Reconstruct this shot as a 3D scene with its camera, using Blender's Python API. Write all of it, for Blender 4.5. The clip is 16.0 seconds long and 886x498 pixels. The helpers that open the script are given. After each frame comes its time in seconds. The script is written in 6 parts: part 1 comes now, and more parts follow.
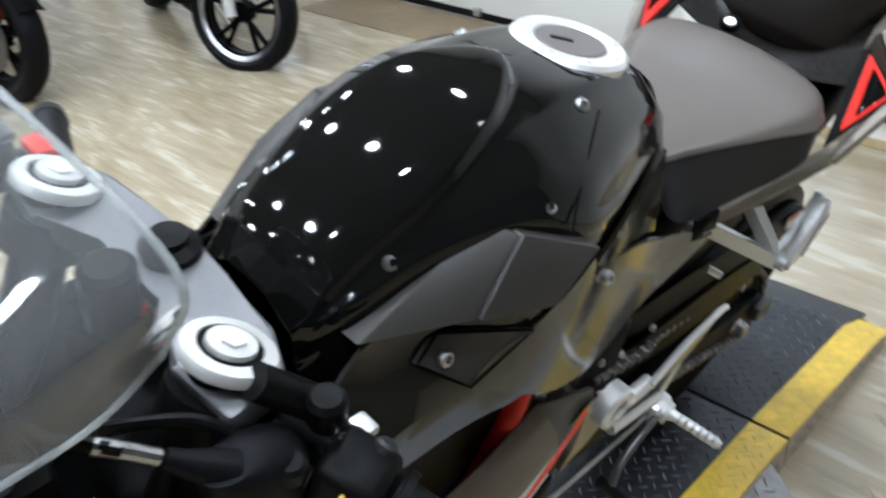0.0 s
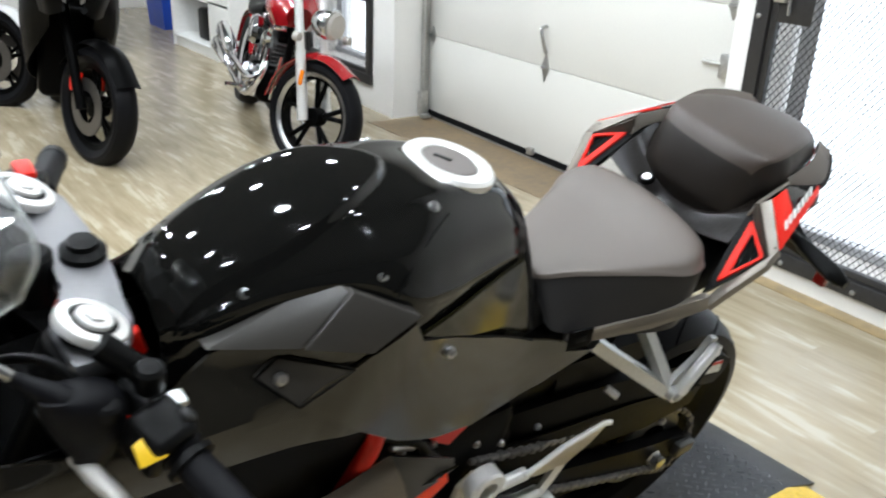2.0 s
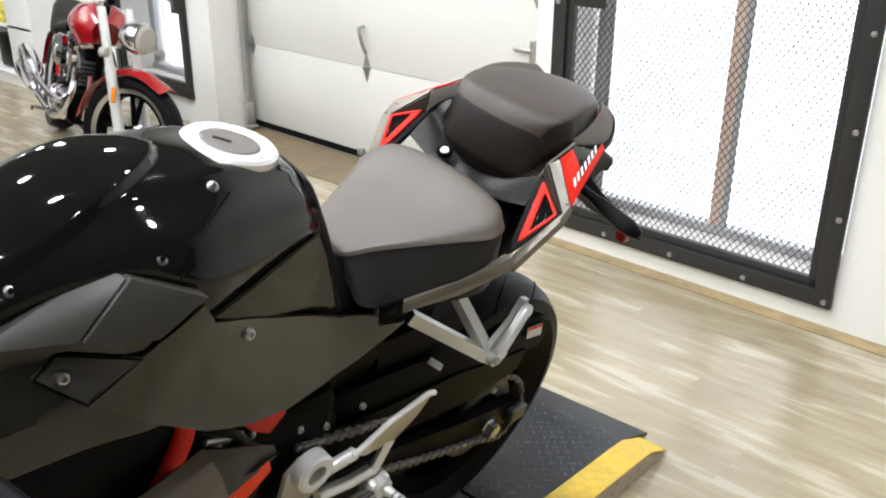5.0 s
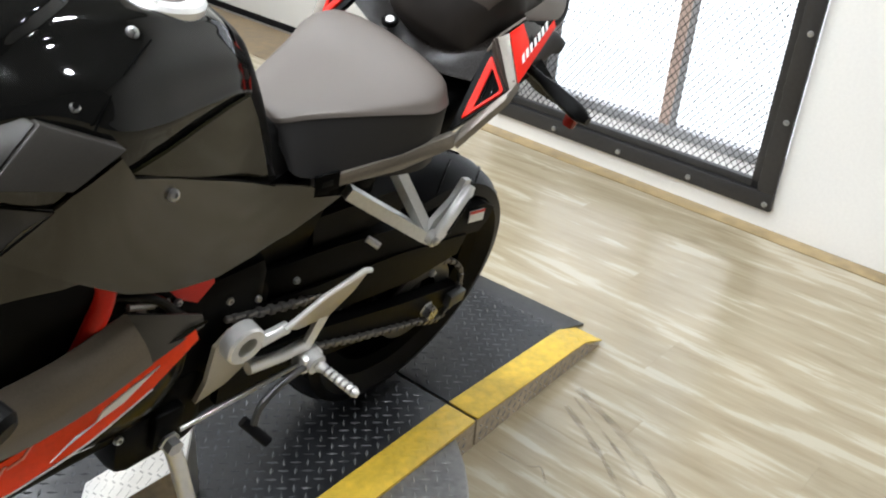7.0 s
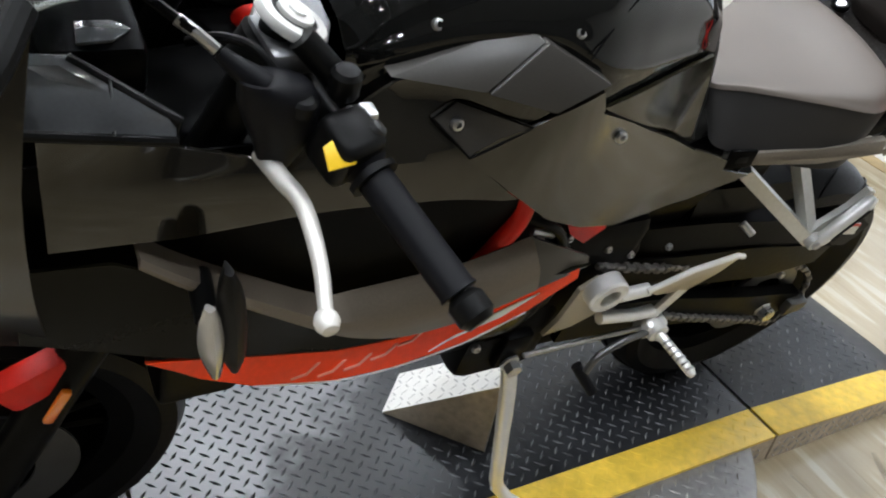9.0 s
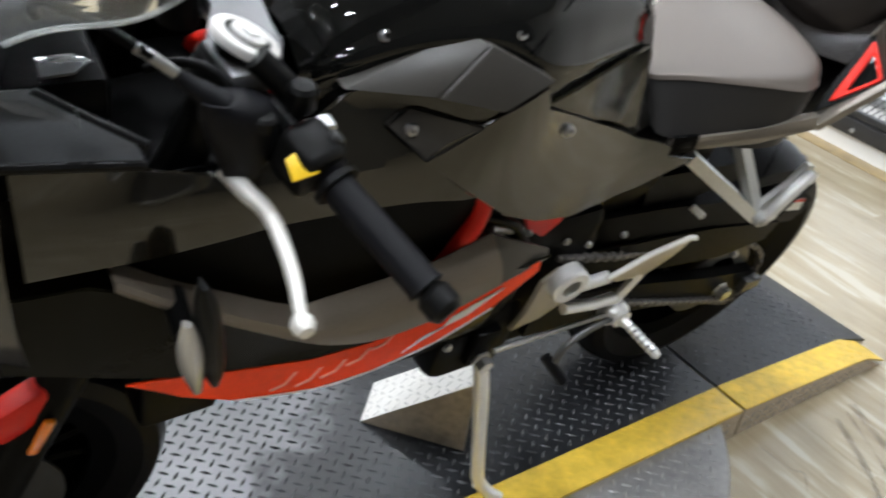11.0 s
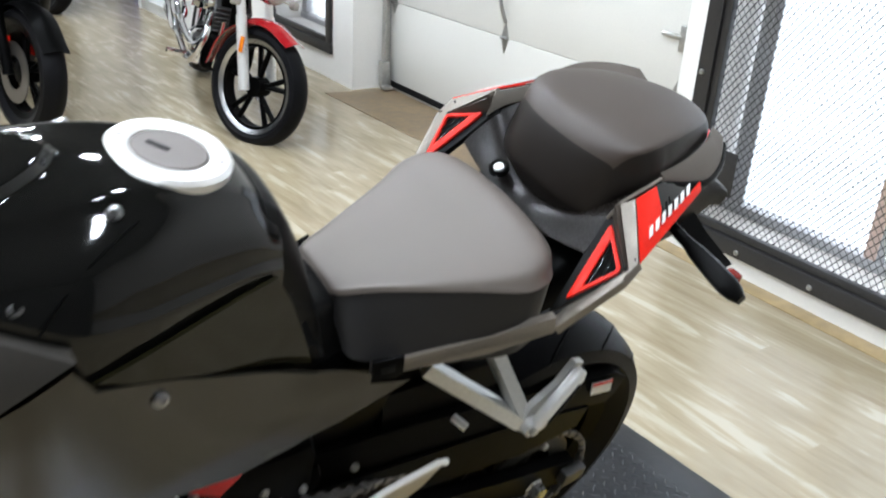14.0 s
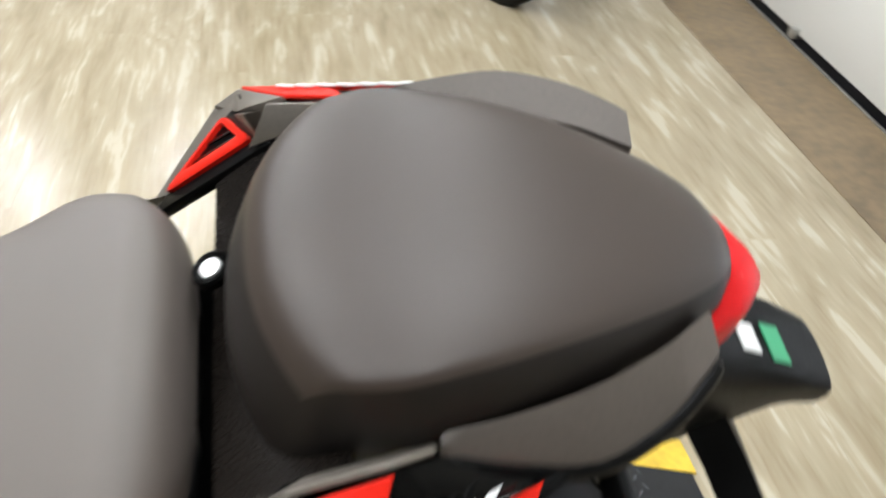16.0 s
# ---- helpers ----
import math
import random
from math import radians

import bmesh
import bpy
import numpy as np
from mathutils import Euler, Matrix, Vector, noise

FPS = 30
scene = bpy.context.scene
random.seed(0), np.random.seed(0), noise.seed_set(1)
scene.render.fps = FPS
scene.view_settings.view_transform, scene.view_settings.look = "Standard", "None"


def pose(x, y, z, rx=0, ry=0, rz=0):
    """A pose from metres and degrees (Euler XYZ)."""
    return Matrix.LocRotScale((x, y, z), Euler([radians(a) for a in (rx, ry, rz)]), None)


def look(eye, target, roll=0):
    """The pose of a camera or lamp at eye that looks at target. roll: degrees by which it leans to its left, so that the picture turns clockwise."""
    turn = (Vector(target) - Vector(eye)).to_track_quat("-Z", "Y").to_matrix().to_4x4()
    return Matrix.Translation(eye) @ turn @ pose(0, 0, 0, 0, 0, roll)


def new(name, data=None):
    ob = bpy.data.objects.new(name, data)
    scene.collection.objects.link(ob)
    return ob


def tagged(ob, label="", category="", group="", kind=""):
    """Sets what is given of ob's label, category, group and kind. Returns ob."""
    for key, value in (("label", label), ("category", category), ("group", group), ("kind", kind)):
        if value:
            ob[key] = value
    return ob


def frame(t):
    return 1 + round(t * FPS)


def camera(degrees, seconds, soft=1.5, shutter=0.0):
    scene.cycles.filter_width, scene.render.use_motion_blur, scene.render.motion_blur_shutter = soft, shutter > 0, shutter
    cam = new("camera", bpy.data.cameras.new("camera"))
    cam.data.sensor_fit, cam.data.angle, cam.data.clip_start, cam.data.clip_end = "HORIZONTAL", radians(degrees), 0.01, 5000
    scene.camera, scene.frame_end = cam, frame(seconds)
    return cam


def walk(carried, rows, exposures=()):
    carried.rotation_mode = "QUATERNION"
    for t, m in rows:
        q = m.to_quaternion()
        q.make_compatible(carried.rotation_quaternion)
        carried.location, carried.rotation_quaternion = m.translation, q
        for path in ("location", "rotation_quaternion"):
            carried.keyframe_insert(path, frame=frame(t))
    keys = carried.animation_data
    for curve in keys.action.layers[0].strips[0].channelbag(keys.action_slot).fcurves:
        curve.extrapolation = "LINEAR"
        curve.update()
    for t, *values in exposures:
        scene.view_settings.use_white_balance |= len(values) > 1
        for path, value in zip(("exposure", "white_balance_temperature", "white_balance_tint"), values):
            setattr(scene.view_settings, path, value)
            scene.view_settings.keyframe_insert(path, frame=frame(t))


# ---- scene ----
cam = camera(54.5, 16.0, soft=2.0, shutter=0.5)
PATH = [
    (0, (-1.313, -0.459, 1.351), (-0.157, 0.791, 0.302), -5.2),
    (0.5, (-1.381, -0.519, 1.372), (-0.305, 0.868, 0.414), -2.9),
    (1, (-1.453, -0.617, 1.383), (-0.348, 0.743, 0.419), 0.0),
    (1.5, (-1.396, -0.692, 1.393), (-0.304, 0.759, 0.556), 1.3),
    (2, (-1.288, -0.747, 1.387), (-0.156, 0.703, 0.604), 2.4),
    (2.5, (-1.231, -0.777, 1.386), (0.029, 0.578, 0.627), 0.9),
    (3, (-1.241, -0.797, 1.391), (0.087, 0.519, 0.682), 1.2),
    (3.2, (-1.246, -0.802, 1.393), (0.091, 0.509, 0.689), 0.8),
    (5.3, (-1.249, -0.815, 1.348), (0.138, 0.395, 0.566), 0.6),
    (5.5, (-1.242, -0.809, 1.346), (0.135, 0.374, 0.507), 1.2),
    (6, (-1.227, -0.814, 1.318), (0.161, 0.27, 0.371), 2.5),
    (6.5, (-1.223, -0.816, 1.313), (0.16, 0.252, 0.34), 2.8),
    (7, (-1.225, -0.817, 1.308), (0.162, 0.252, 0.341), 4.3),
    (7.5, (-1.247, -0.8, 1.29), (0.057, 0.341, 0.29), 5.1),
    (8, (-1.28, -0.743, 1.284), (-0.152, 0.519, 0.219), 7.9),
    (8.5, (-1.338, -0.705, 1.277), (-0.353, 0.664, 0.202), 9.6),
    (8.7, (-1.354, -0.703, 1.278), (-0.417, 0.68, 0.178), 10.5),
    (10.8, (-1.415, -0.718, 1.282), (-0.456, 0.664, 0.199), 7.1),
    (11, (-1.393, -0.734, 1.288), (-0.387, 0.626, 0.219), 6.9),
    (11.5, (-1.368, -0.752, 1.291), (-0.302, 0.573, 0.24), 6.8),
    (12, (-1.366, -0.76, 1.298), (-0.272, 0.554, 0.261), 6.1),
    (12.5, (-1.347, -0.779, 1.287), (-0.179, 0.439, 0.214), 5.6),
    (13, (-1.258, -0.803, 1.281), (-0.137, 0.535, 0.305), -2.3),
    (13.5, (-1.097, -0.828, 1.316), (-0.089, 0.654, 0.428), -0.3),
    (14, (-0.938, -0.718, 1.345), (0.176, 0.714, 0.502), 3.3),
    (14.5, (-0.751, -0.597, 1.349), (0.406, 0.707, 0.368), -0.5),
    (15, (-0.498, -0.572, 1.352), (0.4, 0.932, 0.386), -1.1),
    (15.2, (-0.416, -0.567, 1.356), (0.375, 0.99, 0.381), 0.0),
    (15.5, (-0.317, -0.504, 1.328), (0.295, 1.054, 0.234), -0.3),
    (16, (-0.168, -0.343, 1.319), (0.212, 1.205, 0.11), 5.8),
]
walk(cam, [(t, look(eye, target, roll)) for t, eye, target, roll in PATH],
     [(0, -0.16, 5720, 8), (0.6, -0.12, 5860, 8), (1.5, -0.03, 6020, 8), (3.0, 0.0, 6150, 9), (5.5, 0.05, 6350, 10), (8.5, 0.0, 6150, 10), (11.0, 0.04, 6150, 10), (12.0, 0.12, 6180, 10), (13.0, 0.08, 6350, 10), (14.0, 0.0, 5950, 9), (15.0, -0.08, 6000, 10), (16.0, -0.12, 6350, 10)])


# ---- light ----
world = bpy.data.worlds.new("world")
scene.world = world
world.use_nodes = True
_sky = world.node_tree.nodes.new("ShaderNodeTexSky")
_sky.sky_type, _sky.sun_disc, _sky.sun_elevation, _sky.sun_rotation = "NISHITA", False, radians(40), radians(60)
world.node_tree.links.new(_sky.outputs[0], world.node_tree.nodes["Background"].inputs[0])
world.node_tree.nodes["Background"].inputs[1].default_value = 0.12

LAMP_WATT = 24.9
WINDOW_WATT = 13.5


# ---- materials ----
def mat(name, color, rough=0.5, metal=0.0, vary=0.08, scale=40.0, bump=0.0, coat=0.0, object_random=0.0, coarse=3.0, spec=0.5):
    """A surface with variation at two scales, in metres of the object's own space."""
    m = bpy.data.materials.new(name)
    m.use_nodes = True
    nt = m.node_tree
    b = nt.nodes["Principled BSDF"]
    tc = nt.nodes.new("ShaderNodeTexCoord")
    fine = nt.nodes.new("ShaderNodeTexNoise")
    fine.inputs["Scale"].default_value, fine.inputs["Detail"].default_value = scale, 4
    wide = nt.nodes.new("ShaderNodeTexNoise")
    wide.inputs["Scale"].default_value, wide.inputs["Detail"].default_value = coarse, 3
    for n in (fine, wide):
        nt.links.new(tc.outputs["Object"], n.inputs["Vector"])
    add = nt.nodes.new("ShaderNodeMath")
    add.operation = "ADD"
    nt.links.new(fine.outputs[0], add.inputs[0])
    nt.links.new(wide.outputs[0], add.inputs[1])
    last = add
    if object_random:
        info = nt.nodes.new("ShaderNodeObjectInfo")
        mad = nt.nodes.new("ShaderNodeMath")
        mad.operation = "MULTIPLY_ADD"
        nt.links.new(info.outputs["Random"], mad.inputs[0])
        mad.inputs[1].default_value = object_random
        nt.links.new(add.outputs[0], mad.inputs[2])
        last = mad
    ramp = nt.nodes.new("ShaderNodeMapRange")
    ramp.inputs["From Min"].default_value, ramp.inputs["From Max"].default_value = 0.7, 1.3 + object_random
    ramp.inputs["To Min"].default_value, ramp.inputs["To Max"].default_value = 1 - vary, 1 + vary
    nt.links.new(last.outputs[0], ramp.inputs["Value"])
    mix = nt.nodes.new("ShaderNodeMix")
    mix.data_type, mix.blend_type = "RGBA", "MULTIPLY"
    mix.inputs["Factor"].default_value = 1
    mix.inputs["A"].default_value = (*color, 1)
    nt.links.new(ramp.outputs[0], mix.inputs["B"])
    nt.links.new(mix.outputs["Result"], b.inputs["Base Color"])
    rr = nt.nodes.new("ShaderNodeMapRange")
    rr.inputs["From Min"].default_value, rr.inputs["From Max"].default_value = 0.6, 1.4
    rr.inputs["To Min"].default_value, rr.inputs["To Max"].default_value = max(0.0, rough * 0.8), min(1.0, rough * 1.2)
    nt.links.new(add.outputs[0], rr.inputs["Value"])
    nt.links.new(rr.outputs[0], b.inputs["Roughness"])
    b.inputs["Metallic"].default_value = metal
    b.inputs["Specular IOR Level"].default_value = spec
    b.inputs["Coat Weight"].default_value = coat
    b.inputs["Coat Roughness"].default_value = 0.04
    if bump:
        bp = nt.nodes.new("ShaderNodeBump")
        bp.inputs["Strength"].default_value, bp.inputs["Distance"].default_value = bump, 0.001
        nt.links.new(fine.outputs[0], bp.inputs["Height"])
        nt.links.new(bp.outputs[0], b.inputs["Normal"])
    return m


def glow(name, color, strength):
    m = bpy.data.materials.new(name)
    m.use_nodes = True
    nt = m.node_tree
    nt.nodes.remove(nt.nodes["Principled BSDF"])
    e = nt.nodes.new("ShaderNodeEmission")
    e.inputs[0].default_value, e.inputs[1].default_value = (*color, 1), strength
    nt.links.new(e.outputs[0], nt.nodes["Material Output"].inputs[0])
    return m


def glass(name, color=(1, 1, 1), rough=0.02, ior=1.45):
    m = bpy.data.materials.new(name)
    m.use_nodes = True
    b = m.node_tree.nodes["Principled BSDF"]
    b.inputs["Base Color"].default_value = (*color, 1)
    b.inputs["Transmission Weight"].default_value = 1
    b.inputs["Roughness"].default_value, b.inputs["IOR"].default_value = rough, ior
    return m


def wood_floor(name):
    """Vinyl planks with a long grain along y, greyish oak, tinted plank by plank."""
    m = bpy.data.materials.new(name)
    m.use_nodes = True
    nt = m.node_tree
    b = nt.nodes["Principled BSDF"]
    info = nt.nodes.new("ShaderNodeObjectInfo")
    shift = nt.nodes.new("ShaderNodeVectorMath")
    shift.operation = "MULTIPLY_ADD"
    nt.links.new(info.outputs["Random"], shift.inputs[0])
    shift.inputs[1].default_value = (0.02, 0.25, 0)
    geo = nt.nodes.new("ShaderNodeNewGeometry")
    nt.links.new(geo.outputs["Position"], shift.inputs[2])
    outs = []
    for sx, sy, det in ((56, 3.8, 6), (15, 3.0, 6), (2.2, 0.9, 3)):
        mp = nt.nodes.new("ShaderNodeMapping")
        mp.inputs["Scale"].default_value = (sx, sy, sx)
        nt.links.new(shift.outputs[0], mp.inputs["Vector"])
        nz = nt.nodes.new("ShaderNodeTexNoise")
        nz.inputs["Scale"].default_value, nz.inputs["Detail"].default_value = 1.0, det
        nz.inputs["Distortion"].default_value = 0.45
        nt.links.new(mp.outputs[0], nz.inputs["Vector"])
        outs.append(nz)
    a = nt.nodes.new("ShaderNodeMath")
    a.operation = "MULTIPLY_ADD"
    nt.links.new(outs[0].outputs[0], a.inputs[0])
    a.inputs[1].default_value = 0.44
    nt.links.new(outs[1].outputs[0], a.inputs[2])
    a2 = nt.nodes.new("ShaderNodeMath")
    a2.operation = "MULTIPLY_ADD"
    nt.links.new(info.outputs["Random"], a2.inputs[0])
    a2.inputs[1].default_value = 0.035
    nt.links.new(a.outputs[0], a2.inputs[2])
    a3 = nt.nodes.new("ShaderNodeMath")
    a3.operation = "MULTIPLY_ADD"
    nt.links.new(outs[2].outputs[0], a3.inputs[0])
    a3.inputs[1].default_value = 0.22
    nt.links.new(a2.outputs[0], a3.inputs[2])
    cr = nt.nodes.new("ShaderNodeValToRGB")
    cr.color_ramp.elements[0].position, cr.color_ramp.elements[0].color = 0.38, (0.180, 0.134, 0.074, 1)
    cr.color_ramp.elements[1].position, cr.color_ramp.elements[1].color = 1.28, (0.46, 0.405, 0.300, 1)
    for pos, col in ((0.65, (0.284, 0.228, 0.142, 1)), (0.92, (0.368, 0.310, 0.208, 1))):
        cr.color_ramp.elements.new(pos).color = col
    nt.links.new(a3.outputs[0], cr.inputs[0])
    nt.links.new(cr.outputs[0], b.inputs["Base Color"])
    rr = nt.nodes.new("ShaderNodeMapRange")
    rr.inputs["To Min"].default_value, rr.inputs["To Max"].default_value = 0.19, 0.29
    nt.links.new(outs[2].outputs[0], rr.inputs["Value"])
    nt.links.new(rr.outputs[0], b.inputs["Roughness"])
    b.inputs["Specular IOR Level"].default_value = 0.65
    b.inputs["Coat Weight"].default_value, b.inputs["Coat Roughness"].default_value = 0.15, 0.23
    bp = nt.nodes.new("ShaderNodeBump")
    bp.inputs["Strength"].default_value, bp.inputs["Distance"].default_value = 0.15, 0.001
    nt.links.new(outs[0].outputs[0], bp.inputs["Height"])
    nt.links.new(bp.outputs[0], b.inputs["Normal"])
    return m


BLACK_GLOSS = mat("black_lacquer", (0.005, 0.005, 0.0046), 0.05, vary=0.1, coat=0.28, scale=300, spec=0.24)
BLACK_SATIN = mat("black_satin_lacquer", (0.006, 0.0055, 0.003), 0.16, vary=0.1, scale=300, spec=0.05)
BROWN_GLOSS = mat("dark_bronze_lacquer", (0.0115, 0.0092, 0.0050), 0.17, vary=0.1, coat=0.18, scale=400, spec=0.55)
KNEE_GLOSS = mat("dark_smoked_lacquer", (0.010, 0.009, 0.004), 0.10, vary=0.1, scale=300, spec=0.26)
GREY_MATTE = mat("charcoal_satin_paint", (0.036, 0.033, 0.029), 0.38, vary=0.1, scale=400, bump=0.03, spec=0.35)
INNER_GREY = mat("slate_grey_lacquer", (0.050, 0.052, 0.055), 0.16, vary=0.1, coat=0.4, scale=300)
GREY_GLOSS = mat("dark_grey_lacquer", (0.030, 0.032, 0.035), 0.22, vary=0.08, coat=0.2, scale=300)
BLACK_PLASTIC = mat("black_plastic", (0.004, 0.004, 0.004), 0.38, vary=0.2, scale=250, bump=0.1, spec=0.09)
DEEP_BLACK = mat("black_cast_metal", (0.002, 0.002, 0.002), 0.34, vary=0.2, scale=120, bump=0.1, spec=0.03)
RUBBER = mat("black_rubber", (0.005, 0.005, 0.006), 0.45, vary=0.25, scale=200, bump=0.15, spec=0.09)
# seat vinyls in lit and shaded copies: overhead sheen put into the colour
SEAT_SHADED = mat("shaded_seat_vinyl", (0.014, 0.013, 0.013), 0.55, vary=0.1, scale=900, bump=0.06, spec=0.4)
PILLION_SHADED = mat("shaded_pillion_vinyl", (0.015, 0.012, 0.010), 0.46, vary=0.1, scale=900, bump=0.05, spec=0.26)
SEAT_LIT = mat("lit_grey_seat_cover", (0.108, 0.090, 0.077), 0.52, vary=0.07, scale=900, bump=0.06, spec=0.55, coarse=6)
PILLION_LIT = mat("lit_pillion_vinyl", (0.045, 0.033, 0.026), 0.46, vary=0.10, scale=900, bump=0.06, spec=0.5)
RED = mat("red_plastic", (0.70, 0.018, 0.008), 0.35, vary=0.06, scale=200, spec=0.2)
RED_GLOSS = mat("red_orange_lacquer", (0.92, 0.060, 0.010), 0.14, vary=0.08, scale=120, spec=0.16)
PALE_RED = mat("pale_red_decal", (0.85, 0.26, 0.17), 0.3, vary=0.05)
SILVER = mat("silver_painted_alloy", (0.62, 0.62, 0.60), 0.36, metal=0.55, vary=0.08, scale=150, bump=0.03)
CHROME = mat("polished_chrome", (0.75, 0.75, 0.76), 0.10, metal=1.0, vary=0.05)
DARK_STEEL = mat("dark_steel", (0.10, 0.10, 0.10), 0.4, metal=0.8, vary=0.15)
STEEL = mat("brushed_steel", (0.45, 0.45, 0.45), 0.30, metal=1.0, vary=0.12, scale=200, bump=0.02)
GOLD_ALU = mat("warm_satin_alloy", (0.50, 0.45, 0.35), 0.32, metal=0.4, vary=0.06, scale=30)
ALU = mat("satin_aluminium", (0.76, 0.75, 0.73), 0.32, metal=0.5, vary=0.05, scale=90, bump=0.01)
CLAMP_GREY = mat("silver_anodised_clamp", (0.16, 0.16, 0.165), 0.42, metal=0.6, vary=0.08, scale=200, bump=0.05)
BRONZE_TRIM = mat("bronze_satin_trim", (0.20, 0.178, 0.150), 0.35, metal=0.4, vary=0.1, scale=300)
UPPER_SATIN = mat("dark_olive_lacquer", (0.012, 0.0105, 0.0075), 0.09, vary=0.1, scale=400, spec=0.55)
TAIL_GLOSS = mat("brown_bronze_lacquer", (0.009, 0.0072, 0.006), 0.28, vary=0.03, scale=400, spec=0.16)
LIP_BRONZE = mat("dark_bronze_satin_lip", (0.12, 0.10, 0.078), 0.35, metal=0.4, vary=0.1, scale=300)
RAIL_BROWN = mat("brown_grey_rail_paint", (0.085, 0.070, 0.058), 0.42, metal=0.1, vary=0.1, scale=300)
DARK_BRONZE = mat("dark_bronze_trim", (0.06, 0.048, 0.038), 0.35, metal=0.3, vary=0.1, scale=300)
YELLOW = mat("yellow_switch_plastic", (0.85, 0.55, 0.02), 0.4, vary=0.05)
AMBER = mat("amber_reflector", (0.75, 0.20, 0.01), 0.2, vary=0.05, coat=0.5)
RED_LENS = mat("red_lens", (0.62, 0.008, 0.010), 0.25, vary=0.05, spec=0.12)
DARK_RED_LENS = mat("dark_red_reflector", (0.22, 0.012, 0.008), 0.25, vary=0.1, spec=0.4)
WHITE_LABEL = mat("white_label", (0.8, 0.8, 0.78), 0.5, vary=0.05)
GREEN_LABEL = mat("green_label", (0.04, 0.30, 0.14), 0.45, vary=0.1)
LID_GREY = mat("brown_grey_lid_paint", (0.15, 0.135, 0.125), 0.55, metal=0.3, vary=0.1, scale=300, bump=0.03)
CLEAR = glass("clear_acrylic", (0.93, 0.95, 0.95), 0.03)
# the white share left in stands in for grey haze reflected by the screen
CLEAR.node_tree.nodes["Principled BSDF"].inputs["Transmission Weight"].default_value = 0.93
FROSTED = glass("polished_acrylic_edge", (0.86, 0.90, 0.90), 0.15)
FROSTED.node_tree.nodes["Principled BSDF"].inputs["Transmission Weight"].default_value = 0.75
CLEAR_LENS = mat("clear_lamp_lens", (0.36, 0.34, 0.31), 0.12, vary=0.05, coat=1.0)
CHAIN_STEEL = mat("oiled_chain_steel", (0.16, 0.15, 0.14), 0.4, metal=0.9, vary=0.3, scale=300)
WALL_PAINT = mat("warm_white_wall_paint", (0.80, 0.785, 0.75), 0.6, vary=0.03, scale=90, bump=0.15, coarse=1.2)
DOOR_PAINT = mat("cream_door_steel", (0.70, 0.69, 0.645), 0.42, vary=0.03, scale=120, bump=0.15, coarse=1.5)
GALV = mat("galvanised_steel", (0.50, 0.50, 0.48), 0.38, metal=0.85, vary=0.2, scale=60)
BLACK_IRON = mat("black_painted_iron", (0.022, 0.021, 0.021), 0.42, vary=0.25, scale=80, bump=0.3)
WOOD = wood_floor("oak_look_vinyl")
MAT_BROWN = mat("worn_brown_floor_strip", (0.20, 0.145, 0.085), 0.5, vary=0.3, scale=25, bump=0.2, coarse=5)
DARK_WALL = mat("dark_grey_wall_paint", (0.06, 0.06, 0.06), 0.7, vary=0.05, scale=60, bump=0.1)
CEILING = mat("dark_grey_ceiling_paint", (0.10, 0.10, 0.10), 0.8, vary=0.03, scale=60, bump=0.1)
PLATE_BLACK = mat("black_painted_tread_plate", (0.011, 0.012, 0.014), 0.38, vary=0.4, scale=60, bump=0.2, coarse=6, spec=0.42)
PLATE_YELLOW = mat("yellow_painted_tread_plate", (0.68, 0.46, 0.05), 0.42, vary=0.24, scale=45, bump=0.2, coarse=9)
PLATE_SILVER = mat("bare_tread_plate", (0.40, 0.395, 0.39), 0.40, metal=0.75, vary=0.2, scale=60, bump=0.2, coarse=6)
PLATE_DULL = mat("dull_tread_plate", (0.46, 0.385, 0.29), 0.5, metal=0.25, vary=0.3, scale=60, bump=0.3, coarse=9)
LEVER_ALLOY = mat("satin_lever_alloy", (0.60, 0.58, 0.54), 0.45, metal=0.35, vary=0.06, scale=90)
CRUISER_RED = mat("cherry_red_lacquer", (0.30, 0.008, 0.012), 0.10, vary=0.05, coat=1.0)
WHITE_GLOSS = mat("white_lacquer", (0.75, 0.75, 0.75), 0.15, vary=0.03, coat=0.8)
BLUE = mat("blue_plastic_bin", (0.01, 0.06, 0.42), 0.4, vary=0.08)
CLOTH_YELLOW = mat("yellow_cloth", (0.62, 0.52, 0.08), 0.85, vary=0.2, scale=60, bump=0.5)
POST_BROWN = mat("red_brown_post", (0.60, 0.45, 0.38), 0.6, vary=0.15, scale=40)


def scuffed(name):
    """Dark rubbed-in dirt, broken up by fine noise."""
    m = mat(name, (0.10, 0.068, 0.038), 0.4)
    nt = m.node_tree
    nz = nt.nodes.new("ShaderNodeTexNoise")
    nz.inputs["Scale"].default_value, nz.inputs["Detail"].default_value = 16, 6
    tc = nt.nodes.new("ShaderNodeTexCoord")
    nt.links.new(tc.outputs["Object"], nz.inputs["Vector"])
    mr = nt.nodes.new("ShaderNodeMapRange")
    mr.inputs["From Min"].default_value, mr.inputs["From Max"].default_value, mr.inputs["To Max"].default_value = 0.30, 0.80, 0.50
    nt.links.new(nz.outputs[0], mr.inputs["Value"])
    nt.links.new(mr.outputs[0], nt.nodes["Principled BSDF"].inputs["Alpha"])
    return m


SCUFF = scuffed("rubbed_dirt")
DAYLIGHT = glow("bright_daylight_outside", (0.95, 0.97, 1.0), 1.0)
LAMP_GLOW = glow("lamp_glow", (1.0, 0.95, 0.86), 44.0)
KEYHOLE = mat("dark_keyhole", (0.01, 0.01, 0.01), 0.5)


